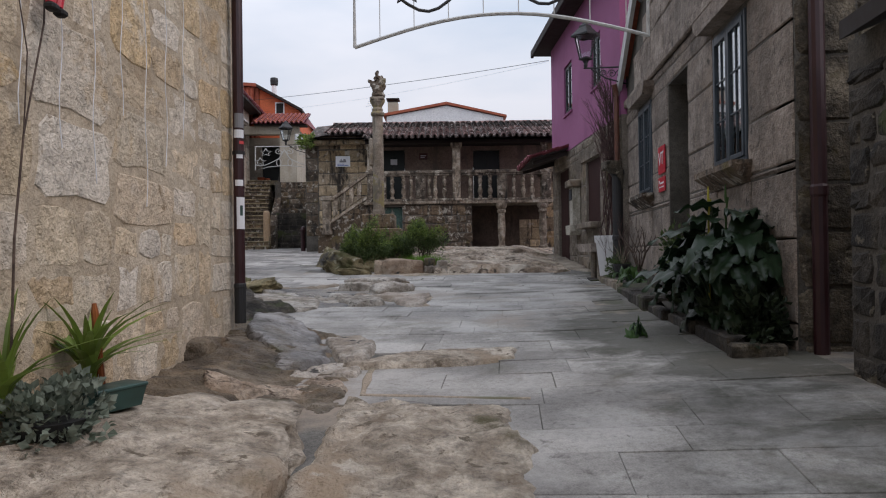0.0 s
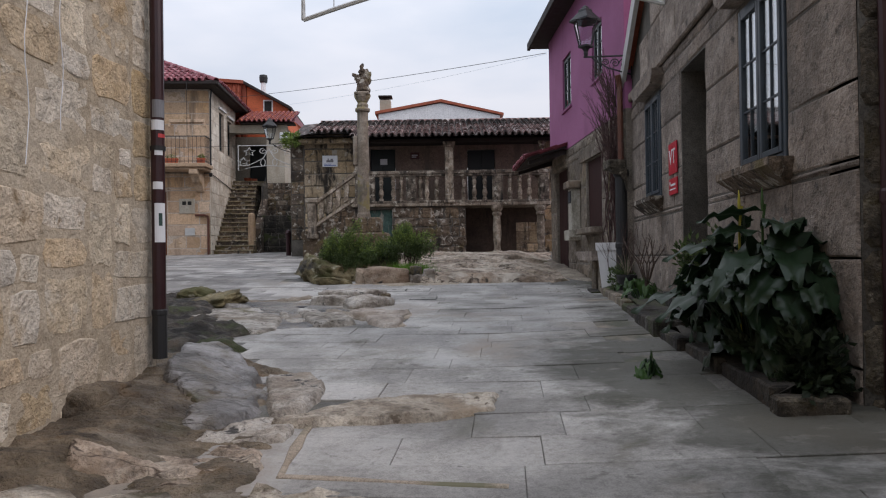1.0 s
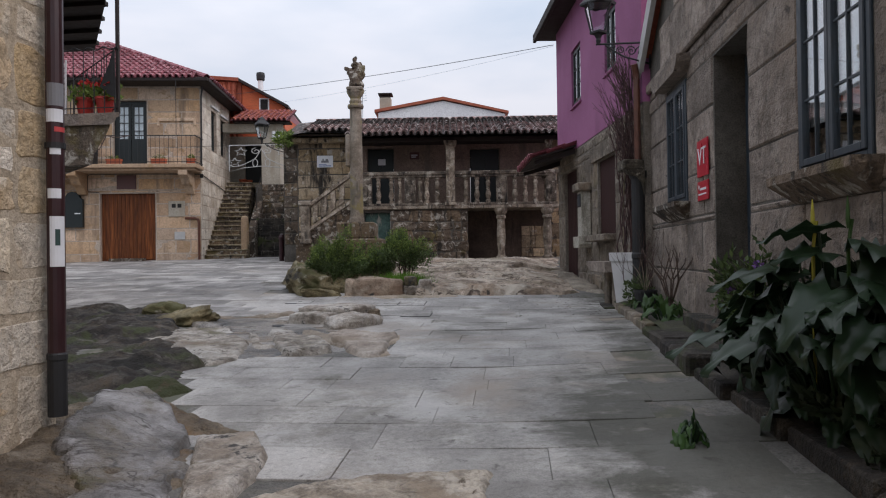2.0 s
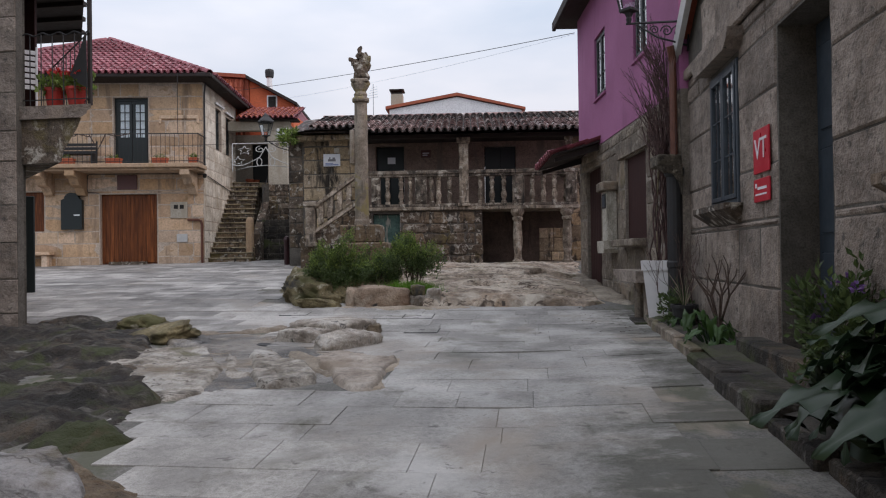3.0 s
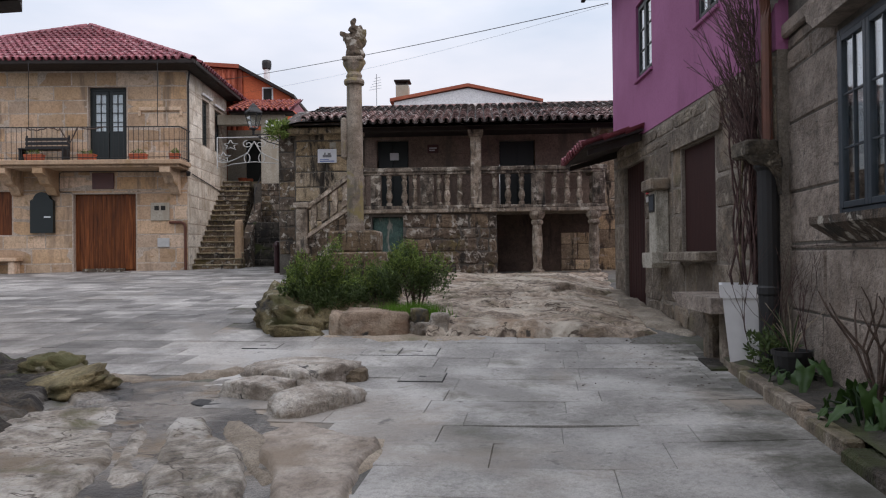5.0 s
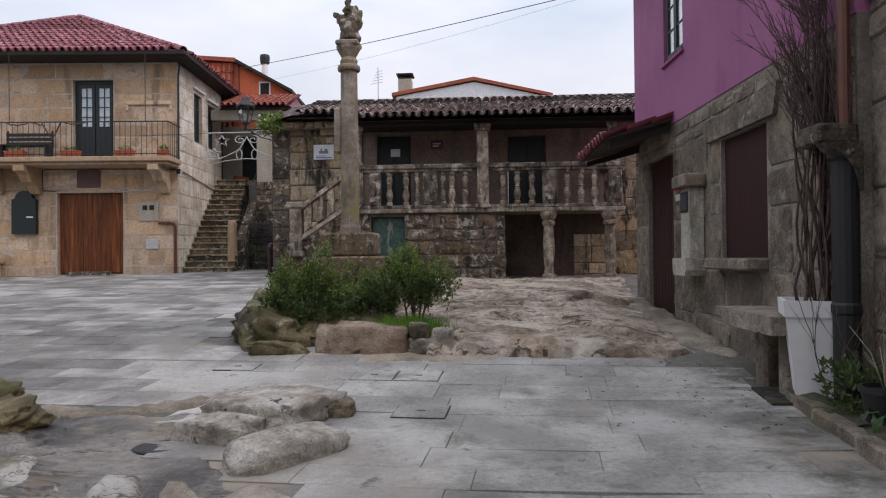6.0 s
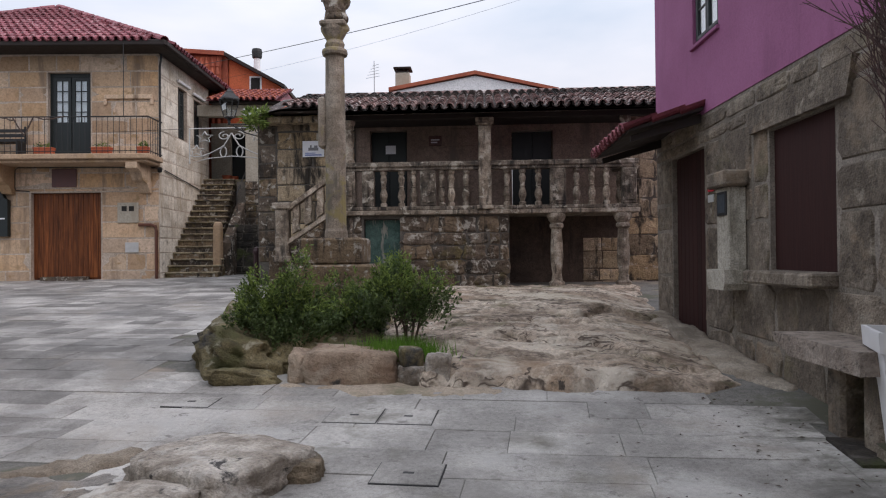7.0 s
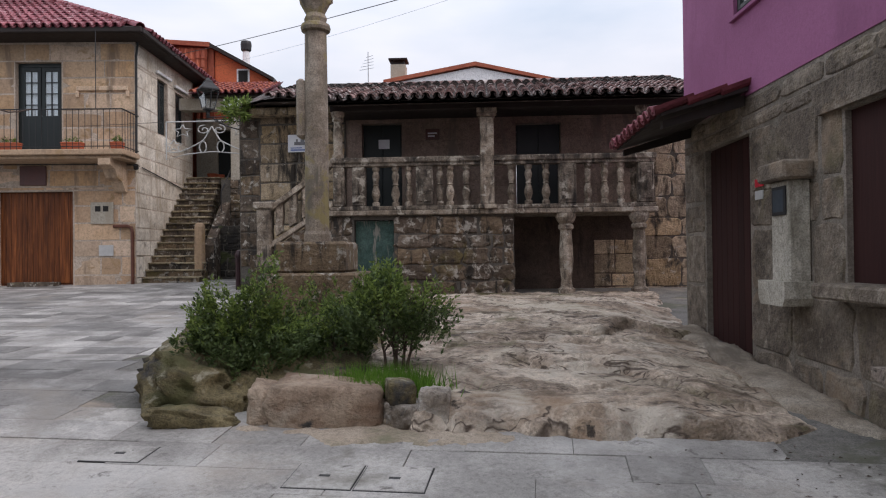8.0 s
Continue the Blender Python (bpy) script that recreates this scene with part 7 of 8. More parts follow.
hang((1.28, 19.65, 6.92), (-10.75, 27.5, 7.9), 0.1, 0.008, "black overhead cable across the square")
hang((1.28, 19.6, 6.88), (-10.8, 27.6, 7.4), 0.2, 0.0022, "thin overhead cable across the square")
flue = thing("chimney_flue", "white masonry flue with a dark metal cowl", "chimney", pose(-12.35, 36.3, 0))
part("stack", Shape().box(-0.3, 0.3, -0.3, 0.3, 8.6, 10.0, 0.02).lathe([(0.16, 10.0), (0.13, 10.75)], 10).data, M_WHITE, flue)
part("cowl", Shape().lathe([(0.15, 10.72), (0.2, 10.76), (0.22, 11.0), (0.2, 11.12), (0.08, 11.16)], 12).data, M_IRON, flue)
aer = thing("tv_aerial", "thin metal television aerial on the roof behind", "aerial", pose(-6.1, 31.6, 0))
part("mast", Shape().tube([(0, 0, 5.5), (0, 0, 9.0)], 0.012, 5).data, M_TAUPE, aer)
for k in range(5):
    part("rod", Shape().tube([(-0.24 + 0.03 * k, -0.2 + 0.1 * k, 8.36 + 0.13 * k), (0.24 - 0.03 * k, -0.2 + 0.1 * k, 8.42 + 0.13 * k)], 0.007, 4).data, M_TAUPE, aer)

# ---- fittings on the old house ----
sg = thing("information_sign", "pale information sheet with a grey building mark on the old wall", "sign", OH)
part("sheet", Shape().box(-4.16, -3.64, BACK - 0.075, BACK - 0.06, 4.68, 5.06, 0.003).data, M_PAPER, sg)
part("print", Shape().box(-4.02, -3.78, BACK - 0.078, BACK - 0.0755, 4.83, 4.9).box(-3.98, -3.94, BACK - 0.078, BACK - 0.0755, 4.9, 4.96).box(-3.88, -3.8, BACK - 0.078, BACK - 0.0755, 4.9, 4.95).data, M_TAUPE, sg)
part("print", Shape().box(-4.1, -3.7, BACK - 0.078, BACK - 0.0755, 4.71, 4.74).box(-4.1, -3.85, BACK - 0.078, BACK - 0.0755, 4.76, 4.78).data, M_BLUE_INK, sg)
fixed("number_tile", Shape().box(-3.83, -3.66, BACK - 0.075, BACK - 0.06, 5.09, 5.24, 0.003).data, M_CREAM, OH, "small cream tile above the sheet", "tile")
dp = fixed("plaque", Shape().box(-1.16, -0.86, BACK - 0.03, BACK - 0.002, 4.9, 5.13, 0.006).data, M_BROWN_SIGN, OH, "reddish plaque on the veranda wall", "plaque")
part("print", Shape().box(-1.11, -0.91, BACK - 0.033, BACK - 0.0305, 5.02, 5.05).box(-1.11, -0.96, BACK - 0.033, BACK - 0.0305, 4.96, 4.99).data, M_PAPER, dp)
fixed("paper_notice", Shape().box(-2.2, -1.96, BACK + 0.108, BACK + 0.114, 4.74, 4.94).data, M_PAPER, OH, "white paper notice on the veranda door", "notice")
fern = thing("wall_fern", "green fern growing out of the wall head", "fern", OH @ pose(-5.12, 0.75, 5.55))
part("fronds", leaf_cloud(600, 0.13, (0.36, 0.3, 0.3), random.Random(41), aspect=3.0).data, M_LEAF, fern)
fixed("iron_bollard", Shape().lathe([(0.06, 0), (0.06, 0.5), (0.075, 0.52), (0.075, 0.56), (0.05, 0.62), (0.0, 0.64)], 10).data, M_PIPE_RED, pose(-7.45, 24.9, lie(-7.45, 24.9) - 0.02) @ Matrix.Scale(1.45, 4), "short dark iron bollard beside the old house", "bollard")

# ---- fittings on the near house ----
NH = pose(-2.71, 6.7, 0, 0, 0, 95.7)
dpn = thing("downpipe", "wine-painted downpipe with peeling stickers at the wall corner", "pipe", pose(-2.6, 6.56, 0))
part("pipe", Shape().lathe([(0.052, 1.2), (0.052, 7.4)], 14).data, M_PIPE_RED, dpn, smooth=False)
part("foot_pipe", Shape().lathe([(0.048, 0.85), (0.056, 0.85), (0.056, 1.19), (0.06, 1.2), (0.06, 1.23), (0.053, 1.24)], 14).data, M_IRON, dpn, smooth=False)
for z in (2.5, 4.1):
    part("clip", Shape().lathe([(0.06, z), (0.06, z + 0.035)], 14).data, M_IRON, dpn)


def sticker(z0, z1, a0, a1, material, r=0.0535):
    n = 6
    v = [(r * math.cos(radians(a0 + (a1 - a0) * i / n)), r * math.sin(radians(a0 + (a1 - a0) * i / n)), z) for z in (z0, z1) for i in range(n + 1)]
    return part("sticker", (v, [(i, i + 1, n + 2 + i, n + 1 + i) for i in range(n)]), material, dpn)


for z0, z1, a0, a1, mt in ((1.77, 2.08, -95, 5, M_PAPER), (2.19, 2.25, -110, -20, M_PAPER), (2.66, 2.74, -120, 0, M_PAPER), (2.76, 2.9, -110, 10, M_TAUPE), (2.6, 2.63, -60, 20, M_RED_INK), (2.46, 2.5, -90, -20, M_PAPER)):
    sticker(z0, z1, a0, a1, mt)
sticker(1.9, 2.0, -60, -30, M_POT_GREEN, 0.0545)
fixed("cable", Shape().tube([(-0.09, -0.04, 0.9), (-0.085, -0.04, 3.0), (-0.09, -0.04, 7.3)], 0.009, 5).data, M_CABLE, NH, "thin black cable beside the downpipe", "cable")
fz = random.Random(9)
for k in range(7):
    x = -3.6 + k * 0.36
    bot = fz.uniform(1.85, 2.5)
    fixed("light_string", Shape().tube([(x + 0.02 * math.sin(i * 1.3 + k), -0.035, 4.2 - (4.2 - bot) * i / 14) for i in range(15)], 0.003, 4).data, M_PAPER, NH, "thin pale string of fairy lights on the stone wall", "light string", "light strings")
fixed("bare_climber", Shape().tube([(-3.72, -0.05, 1.0), (-3.7, -0.06, 1.6), (-3.62, -0.06, 2.1), (-3.42, -0.05, 2.7), (-3.38, -0.05, 3.4)], 0.007, 6, 0.004).tube([(-3.62, -0.06, 2.1), (-3.6, -0.07, 2.5), (-3.66, -0.06, 2.8)], 0.004, 5, 0.003).data, M_TWIG, NH, "bare woody climber stem on the stone wall", "climber")
doll = thing("hanging_doll", "plain red cloth doll hanging on the wall", "doll", NH @ pose(-3.42, -0.1, 2.79))
part("figure", Shape().tube([(0, 0, 0.16), (0.0, 0, 0.08), (-0.03, 0.0, 0.0)], 0.03, 8, 0.024).tube([(0.05, 0, 0.16), (0.055, 0, 0.08), (0.04, 0.0, 0.0)], 0.03, 8, 0.024).lathe([(0.03, 0.12), (0.06, 0.17), (0.065, 0.3), (0.03, 0.38)], 10, (0.025, 0, 0)).data, M_SIGN_RED, doll)
part("boots", Shape().box(-0.07, -0.005, -0.04, 0.02, -0.04, 0.0, 0.012).box(0.015, 0.075, -0.04, 0.02, -0.045, -0.005, 0.012).data, M_BLACK_CLOTH, doll)

# ---- fittings on the grey and magenta houses ----
GH = RH


def lettering(text, size, m, material, parent, depth=0.002):
    cu = bpy.data.curves.new("lettering", "FONT")
    cu.body, cu.size, cu.extrude, cu.align_x, cu.align_y = text, size, depth, "CENTER", "CENTER"
    tmp = bpy.data.objects.new("lettering", cu)
    scene.collection.objects.link(tmp)
    bpy.context.view_layer.update()
    me = bpy.data.meshes.new_from_object(tmp.evaluated_get(bpy.context.evaluated_depsgraph_get()))
    bpy.data.objects.remove(tmp)
    me.materials.clear()
    me.materials.append(material)
    return part("lettering", me, material, parent, m=m)


vt = thing("red_sign", "red enamel lodging sign with white VT letters", "sign", GH)
part("plate", Shape().box(2.73, 3.14, -0.035, -0.018, 2.62, 3.02, 0.004).data, M_SIGN_RED, vt)
lettering("VT", 0.27, pose(2.935, -0.038, 2.83, 90, 0, 0), M_PAPER, vt)
vt2 = thing("red_sign", "smaller red sign with pale unreadable lines", "sign", GH)
part("plate", Shape().box(2.73, 3.14, -0.035, -0.018, 2.36, 2.57, 0.004).data, M_SIGN_RED, vt2)
part("print", Shape().box(2.78, 3.08, -0.038, -0.0355, 2.42, 2.435).box(2.84, 3.08, -0.038, -0.0355, 2.47, 2.495).box(2.78, 2.82, -0.038, -0.0355, 2.49, 2.53).data, M_PAPER, vt2)
fixed("downpipe", Shape().tube([(0.1, -0.24, 4.62), (0.06, -0.21, 4.5), (0.05, -0.2, 4.36), (0.05, -0.2, 2.98)], 0.05, 10).data, M_PIPE_BROWN, GH, "copper-brown downpipe at the joint between houses", "pipe")
fixed("cast_pipe", Shape().lathe([(0.1, 0.6), (0.1, 1.7), (0.112, 1.72), (0.112, 1.78), (0.1, 1.8), (0.1, 2.9), (0.13, 2.93), (0.13, 3.02), (0.08, 3.04)], 14).data, M_IRON, GH @ pose(0.04, -0.2, 0), "thick black cast-iron pipe foot", "pipe")
fixed("downpipe", Shape().lathe([(0.075, 0.5), (0.075, 0.56), (0.058, 0.58), (0.058, 1.9), (0.066, 1.92), (0.066, 1.98), (0.058, 2.0), (0.058, 6.0)], 12).data, M_PIPE_RED, pose(2.43, 5.6, 0), "dark wine downpipe on the grey house corner", "pipe")
sl = thing("stone_spout", "mossy granite ledge on a curved corbel over the vine", "ledge", PH)
part("slab", Shape().box(-0.32, 0.05, -0.32, -0.01, 3.04, 3.2, 0.02).data, M_STONE_Q, sl)
part("corbel", Shape().prism([(-0.02, 3.04), (-0.3, 3.04), (-0.26, 2.98), (-0.12, 2.92), (-0.05, 2.82), (-0.02, 2.66)], -0.16, 0.0).data, M_STONE_Q, sl, m=pose(-0.02, -0.01, 0, 0, 0, 90))
gm = thing("meter_housing", "pale concrete meter housing with cap on the magenta house", "meter housing", PH)
part("cap", Shape().box(-3.76, -3.22, -0.28, -0.01, 3.03, 3.2, 0.02).data, M_STONE_P, gm)
part("body", Shape().box(-3.64, -3.3, -0.2, -0.01, 2.12, 3.03, 0.012).data, M_CONCRETE, gm)
part("base", Shape().prism([(-3.78, 2.13), (-3.26, 2.13), (-3.26, 1.98), (-3.3, 1.91), (-3.74, 1.91), (-3.78, 1.98)], -0.27, -0.01).data, M_CONCRETE, gm)
gw = part("meter_window", Shape().box(-3.6, -3.34, -0.215, -0.2, 2.72, 2.98, 0.004).data, M_IRON, gm, "dark glazed meter window")
part("pane", Shape().box(-3.57, -3.37, -0.218, -0.215, 2.75, 2.95).data, M_BLUEGREY, gw)
fixed("small_plate", Shape().box(-4.38, -4.2, -0.03, -0.018, 3.06, 3.14).data, M_SIGN_RED, PH, "small red plate beside the brown door", "plate")
fixed("small_plate", Shape().box(-4.38, -4.2, -0.03, -0.018, 2.93, 3.02).data, M_BARGE, PH, "small grey plate beside the brown door", "plate")
bench = thing("stone_bench", "granite bench slab against the magenta house", "bench", PH)
part("seat", Shape().prism([(-1.6, 1.66), (-0.36, 1.66), (-0.36, 1.5), (-1.32, 1.5), (-1.58, 1.6)], -0.52, -0.02).data, M_STONE_R, bench)
for x in (-1.12, -0.66):
    part("leg", Shape().box(x, x + 0.22, -0.34, -0.02, 0.85, 1.5, 0.03).data, M_STONE_P, bench)

# white planter with bare stems
pl = thing("planter", "tall square white resin planter with bare stems", "planter", pose(2.0, 13.48, 0.94, 0, 0, -13) @ Matrix.Scale(1.2, 4))
part("pot", Shape().lathe([(0.15, 0), (0.15, 0.02), (0.21, 0.63), (0.21, 0.64)], 4, square=True).lathe([(0.225, 0.61), (0.232, 0.72), (0.21, 0.72), (0.205, 0.66)], 4, square=True).data, M_POT_WHITE, pl)
part("soil", Shape().lathe([(0.18, 0.6), (0.2, 0.675)], 4, square=True).data, M_EARTH, pl)
s = Shape()
vr = random.Random(21)
for k in range(6):
    x, y = vr.uniform(-0.12, 0.12), vr.uniform(-0.12, 0.12)
    pts = [(x, y, 0.65)]
    for i in range(1, 12):
        pts.append((x * (1 - 0.03 * i) + 0.05 * math.sin(0.7 * i + k), y + 0.03 * math.sin(0.9 * i + 2 * k) + 0.006 * i, 0.65 + i * 0.15))
    s.tube(pts, 0.012, 5, 0.006)
part("stem", s.data, M_TWIG_RED, pl, kind="stuff")


def twiggy(root, height, spread, rng, r=0.012, depth=4, bend=0.35):
    """Branching bare twigs from a root point."""
    s = Shape()

    def grow(p, d, length, rad, lvl):
        pts = [p]
        for i in range(4):
            d = (d + Vector((rng.uniform(-bend, bend), rng.uniform(-bend, bend) * 0.6, rng.uniform(-0.1, 0.3))) * 0.5).normalized()
            p = p + d * length / 4
            pts.append(p)
        s.tube(pts, rad, 4, rad * 0.6)
        if lvl > 0:
            for _ in range(rng.choice((2, 2, 3))):
                q = pts[rng.choice((2, 3, 4))]
                e = (d + Vector((rng.uniform(-1, 1) * spread, rng.uniform(-1, 1) * spread * 0.5, rng.uniform(-0.1, 0.6)))).normalized()
                grow(q, e, length * rng.uniform(0.55, 0.8), rad * 0.62, lvl - 1)

    grow(Vector(root), Vector((0, 0, 1)), height, r, depth)
    return s


vine = thing("climbing_vine", "leafless climbing vine tangled up the wall corner", "vine", PH)
vs = Shape()
vr = random.Random(33)
for k in range(30):  # the tangled main stems
    x, y, w1, w2, ph = vr.uniform(-0.42, -0.1), vr.uniform(-0.24, -0.06), vr.uniform(0.02, 0.09), vr.uniform(0.01, 0.05), vr.uniform(0, 6)
    z0, top = vr.choice((1.62, 1.62, 1.9, 2.2, 2.5)), vr.uniform(3.2, 4.9)
    pts = []
    for i in range(19):
        z = z0 + (top - z0) * i / 18
        spread = 0.35 + 0.65 * smooth01((z - 1.6) / 2.2)
        pts.append((-0.27 + (x + 0.27) * spread + w1 * math.sin(z * 1.9 + ph) + w2 * math.sin(z * 5.3 + 2 * ph), min(-0.03, y + w2 * math.sin(z * 4.1 + ph)), z))
    vs.tube(pts, vr.uniform(0.006, 0.017), 5, 0.004)
part("stem", vs.data, M_TWIG_RED, vine, kind="stuff")
for k in range(30):  # the fan of bare shoots over them
    root = Vector((vr.uniform(-0.5, -0.08), vr.uniform(-0.2, -0.08), vr.uniform(2.5, 4.2)))
    q = Shape()
    lean = Vector((vr.uniform(-0.55, 0.12), vr.uniform(-0.16, 0.04), 1.0)).normalized()
    for j in range(vr.randint(3, 5)):
        d = (lean + Vector((vr.uniform(-0.5, 0.3), vr.uniform(-0.25, 0.1), vr.uniform(-0.2, 0.2)))).normalized()
        bow, L = Vector((vr.uniform(-0.12, 0.12), vr.uniform(-0.06, 0.06), 0)), vr.uniform(0.45, 1.05)
        start = root + lean * 0.08 * j
        line = [start + d * L * i / 5 + bow * math.sin(math.pi * i / 5) for i in range(6)]
        line = [Vector((pt.x, min(-0.03, pt.y), min(5.2, pt.z))) for pt in line]
        q.tube(line, 0.006, 4, 0.0025)
        for i in (2, 3, 4):
            e = (d + Vector((vr.uniform(-0.9, 0.6), vr.uniform(-0.4, 0.1), vr.uniform(-0.2, 0.4)))).normalized() * vr.uniform(0.1, 0.26)
            q.tube([line[i], line[i] + e], 0.0035, 4, 0.002)
    part("branch", q.data, M_TWIG_RED, vine)
part("trellis_pole", Shape().tube([(-0.42, -0.2, 1.6), (-0.4, -0.2, 2.6), (-0.36, -0.16, 3.4)], 0.014, 6).data, M_STEP, vine, "pale cane support")

# ---- planted bed along the grey house ----
bed = thing("planting_bed", "raised bed of dark soil with a stone kerb", "planting bed", None)
soil_v = []
for i in range(30):
    y = 5.72 + (13.55 - 5.72) * i / 29
    for x in (1.78, 1.92, 2.1, 2.34):
        soil_v.append((x + 0.04 * fbm(y, x), y, lie(x, y) + 0.09 + 0.05 * fbm(x * 5, y * 3)))
part("soil", (soil_v, [(i * 4 + k, i * 4 + k + 1, i * 4 + 5 + k, i * 4 + 4 + k) for i in range(29) for k in range(3)]), M_EARTH, bed, smooth=True)
for a, b, x0, x1, hgt in ((5.73, 6.7, 1.76, 1.9, 0.12), (6.72, 7.6, 1.72, 1.86, 0.1), (7.62, 8.34, 1.66, 1.8, 0.09), (10.53, 11.3, 1.68, 1.81, 0.1), (11.32, 12.1, 1.7, 1.83, 0.11),
                          (12.12, 12.9, 1.73, 1.86, 0.1), (12.92, 13.55, 1.76, 1.88, 0.1)):
    z = lie(1.65, (a + b) / 2)
    part("kerb_stone", Shape().box(x0, x1, a, b, z - 0.15, z + hgt, 0.015).data, M_STONE_P if a > 10 else M_ROCK_MOSS, bed)
part("kerb_stone", Shape().box(1.74, 2.16, 5.54, 5.7, 0.5, 0.765, 0.02).data, M_STONE_Q, bed)
ds = thing("door_step", "worn granite door steps before the grey house", "doorstep", None)
part("step", Shape().box(1.61, 2.06, 8.37, 9.42, 0.6, 0.965, 0.025).data, M_ROCK_MOSS, ds)
part("step", Shape().box(1.64, 2.06, 9.43, 10.5, 0.6, 0.975, 0.025).data, M_ROCK_MOSS, ds)
part("step", Shape().box(2.065, 2.34, 8.3, 10.42, 0.6, 1.13, 0.025).data, M_ROCK_MOSS, ds)


def arum_leaf(L, W, droop):
    """A broad arrow-shaped leaf: two lobes behind the stalk, a waved edge, sunken midrib and a pointed drooping tip."""
    n, mrows = 10, 8
    v, f = [], []
    for i in range(n + 1):
        t = i / n
        w = W * (1 - t) ** 0.8 * (0.72 + 1.1 * t * (1 - t)) if i < n else 0.0
        for k in range(mrows + 1):
            u = k / mrows * 2 - 1
            back = -0.34 * L * abs(u) ** 1.3 * (1 - t) ** 3
            wave = 0.2 * W * math.sin(t * 19 + 2.0 * (u > 0)) * abs(u) ** 2
            v.append((u * w, t * L + back, -droop * (t ** 1.8) * L + 0.42 * abs(u) ** 0.8 * w - 0.3 * abs(u) ** 2 * w + wave))
    for i in range(n):
        for k in range(mrows):
            f.append((i * (mrows + 1) + k, i * (mrows + 1) + k + 1, (i + 1) * (mrows + 1) + k + 1, (i + 1) * (mrows + 1) + k))
    return v, f


LEAVES = [mesh_of("leaf", *arum_leaf(L, W, d), M_CALLA, True) for L, W, d in ((0.38, 0.19, 0.4), (0.33, 0.165, 0.8), (0.42, 0.2, 0.6), (0.29, 0.15, 0.35))]

HERBS = [mesh_of("leaf", *arum_leaf(L, W, d), M_HERB, True) for L, W, d in ((0.3, 0.11, 0.5), (0.26, 0.1, 0.8), (0.34, 0.12, 0.6), (0.22, 0.09, 0.4))]


def arum(at, count, radius, height, seed, label, spathes=0, tall=1.0, size=1.0, leaves=None, crown=False):
    rng = random.Random(seed)
    p = thing("arum_plant", label, "plant", pose(*at))
    st = Shape()
    for k in range(count):
        a = rng.uniform(0, 2 * math.pi)
        rr = radius * math.sqrt(rng.uniform(0.02, 1))
        z = height * (1 - 0.55 * (rr / radius) ** 2) * (1 - 0.8 * rng.random() ** 1.6) * 1.02 * tall
        tilt, grow = rng.uniform(-75, 0), rng.uniform(0.55, 1.0)
        if crown and k % 5 < 3:  # broad upper leaves spread like a roof
            z, tilt, grow = height * (1 - 0.5 * (rr / radius) ** 2) * rng.uniform(0.74, 1.06), rng.uniform(-34, 24), rng.uniform(0.7, 1.2)
        elif crown:
            z, rr, tilt = height * (1 - 0.4 * (rr / radius) ** 2) * rng.uniform(0.15, 0.7), rr * 0.66, rng.uniform(-60, -10)
        tip = Vector((rr * math.cos(a) * (0.5 if crown else 0.62), rr * math.sin(a), z))
        root = Vector((tip.x * 0.25, tip.y * 0.3, 0))
        st.tube([root, root.lerp(tip, 0.5) + Vector((0, 0, 0.08)), tip], 0.012, 5, 0.007)
        out = math.degrees(math.atan2(tip.y, tip.x)) - 90 + rng.uniform(-50, 50)
        part("leaf", (leaves or LEAVES)[k % 4], None, p, m=Matrix.Translation(tip) @ Euler((radians(tilt), radians(rng.uniform(-25, 25)), radians(out))).to_matrix().to_4x4() @ Matrix.Scale(size * grow, 4))
    part("stalk", st.data, M_CALLA, p, kind="stuff")
    for k in range(spathes):
        b = Vector((rng.uniform(-0.3, 0.1), rng.uniform(-0.4, 0.3), height * 0.9))
        q = Shape().tube([(b.x, b.y, 0.2), b, b + Vector((0.02, 0, 0.15))], 0.01, 5).lathe([(0.006, 0.1), (0.012, 0.15), (0.01, 0.2), (0.003, 0.27)], 8, b)
        part("spathe", q.data, M_SPATHE if k == 0 else M_HERB, p, "pale yellow-green flower spathe")
    return p


arum((2.04, 6.66, 0.72), 135, 0.88, 1.22, 11, "large dark green arum plant with broad arrow-shaped leaves", 2, size=0.95, crown=True)
arum((2.08, 7.6, 0.78), 60, 0.5, 0.72, 12, "dense green arum clump in the planted bed", crown=True)
arum((2.0, 11.0, 0.95), 22, 0.42, 0.32, 13, "low broad-leaved green plant in the planted bed", 0, 1.0, 0.8, HERBS)
arum((2.06, 12.3, 0.98), 12, 0.35, 0.3, 14, "low broad-leaved green plant in the planted bed", 0, 1.0, 0.8, HERBS)
arum((1.24, 6.75, 0.68), 16, 0.15, 0.17, 15, "small leafy plant sprouting over the kerb", 0, 1.0, 0.5, HERBS)
vb = thing("violet_shrub", "dark leafy shrub with few violet flowers beside the door", "shrub", pose(2.16, 8.35, 0.85))
part("crown", leaf_cloud(2400, 0.07, (0.36, 0.5, 0.6), random.Random(61)).data, M_LEAF_DK, vb, m=pose(0, 0, 0.5))
part("stem", twiggy((0, 0, 0), 0.4, 0.7, random.Random(62), 0.014, 3).data, M_TWIG, vb)
for k in range(7):
    part("flower", leaf_cloud(9, 0.035, (0.035, 0.035, 0.035), lob, aspect=1.2).data, M_FLOWER_VIOLET, vb, m=pose(lob.uniform(-0.3, 0.2), lob.uniform(-0.35, 0.35), lob.uniform(0.6, 0.95)))
bs = thing("bare_shrub", "pruned leafless shrub with dark forked twigs", "shrub", pose(2.04, 10.95, 0.95))
part("stem", Shape().tube([(0, 0, 0), (0.02, 0, 0.25)], 0.035, 7, 0.028).data, M_TWIG, bs)
br = random.Random(71)
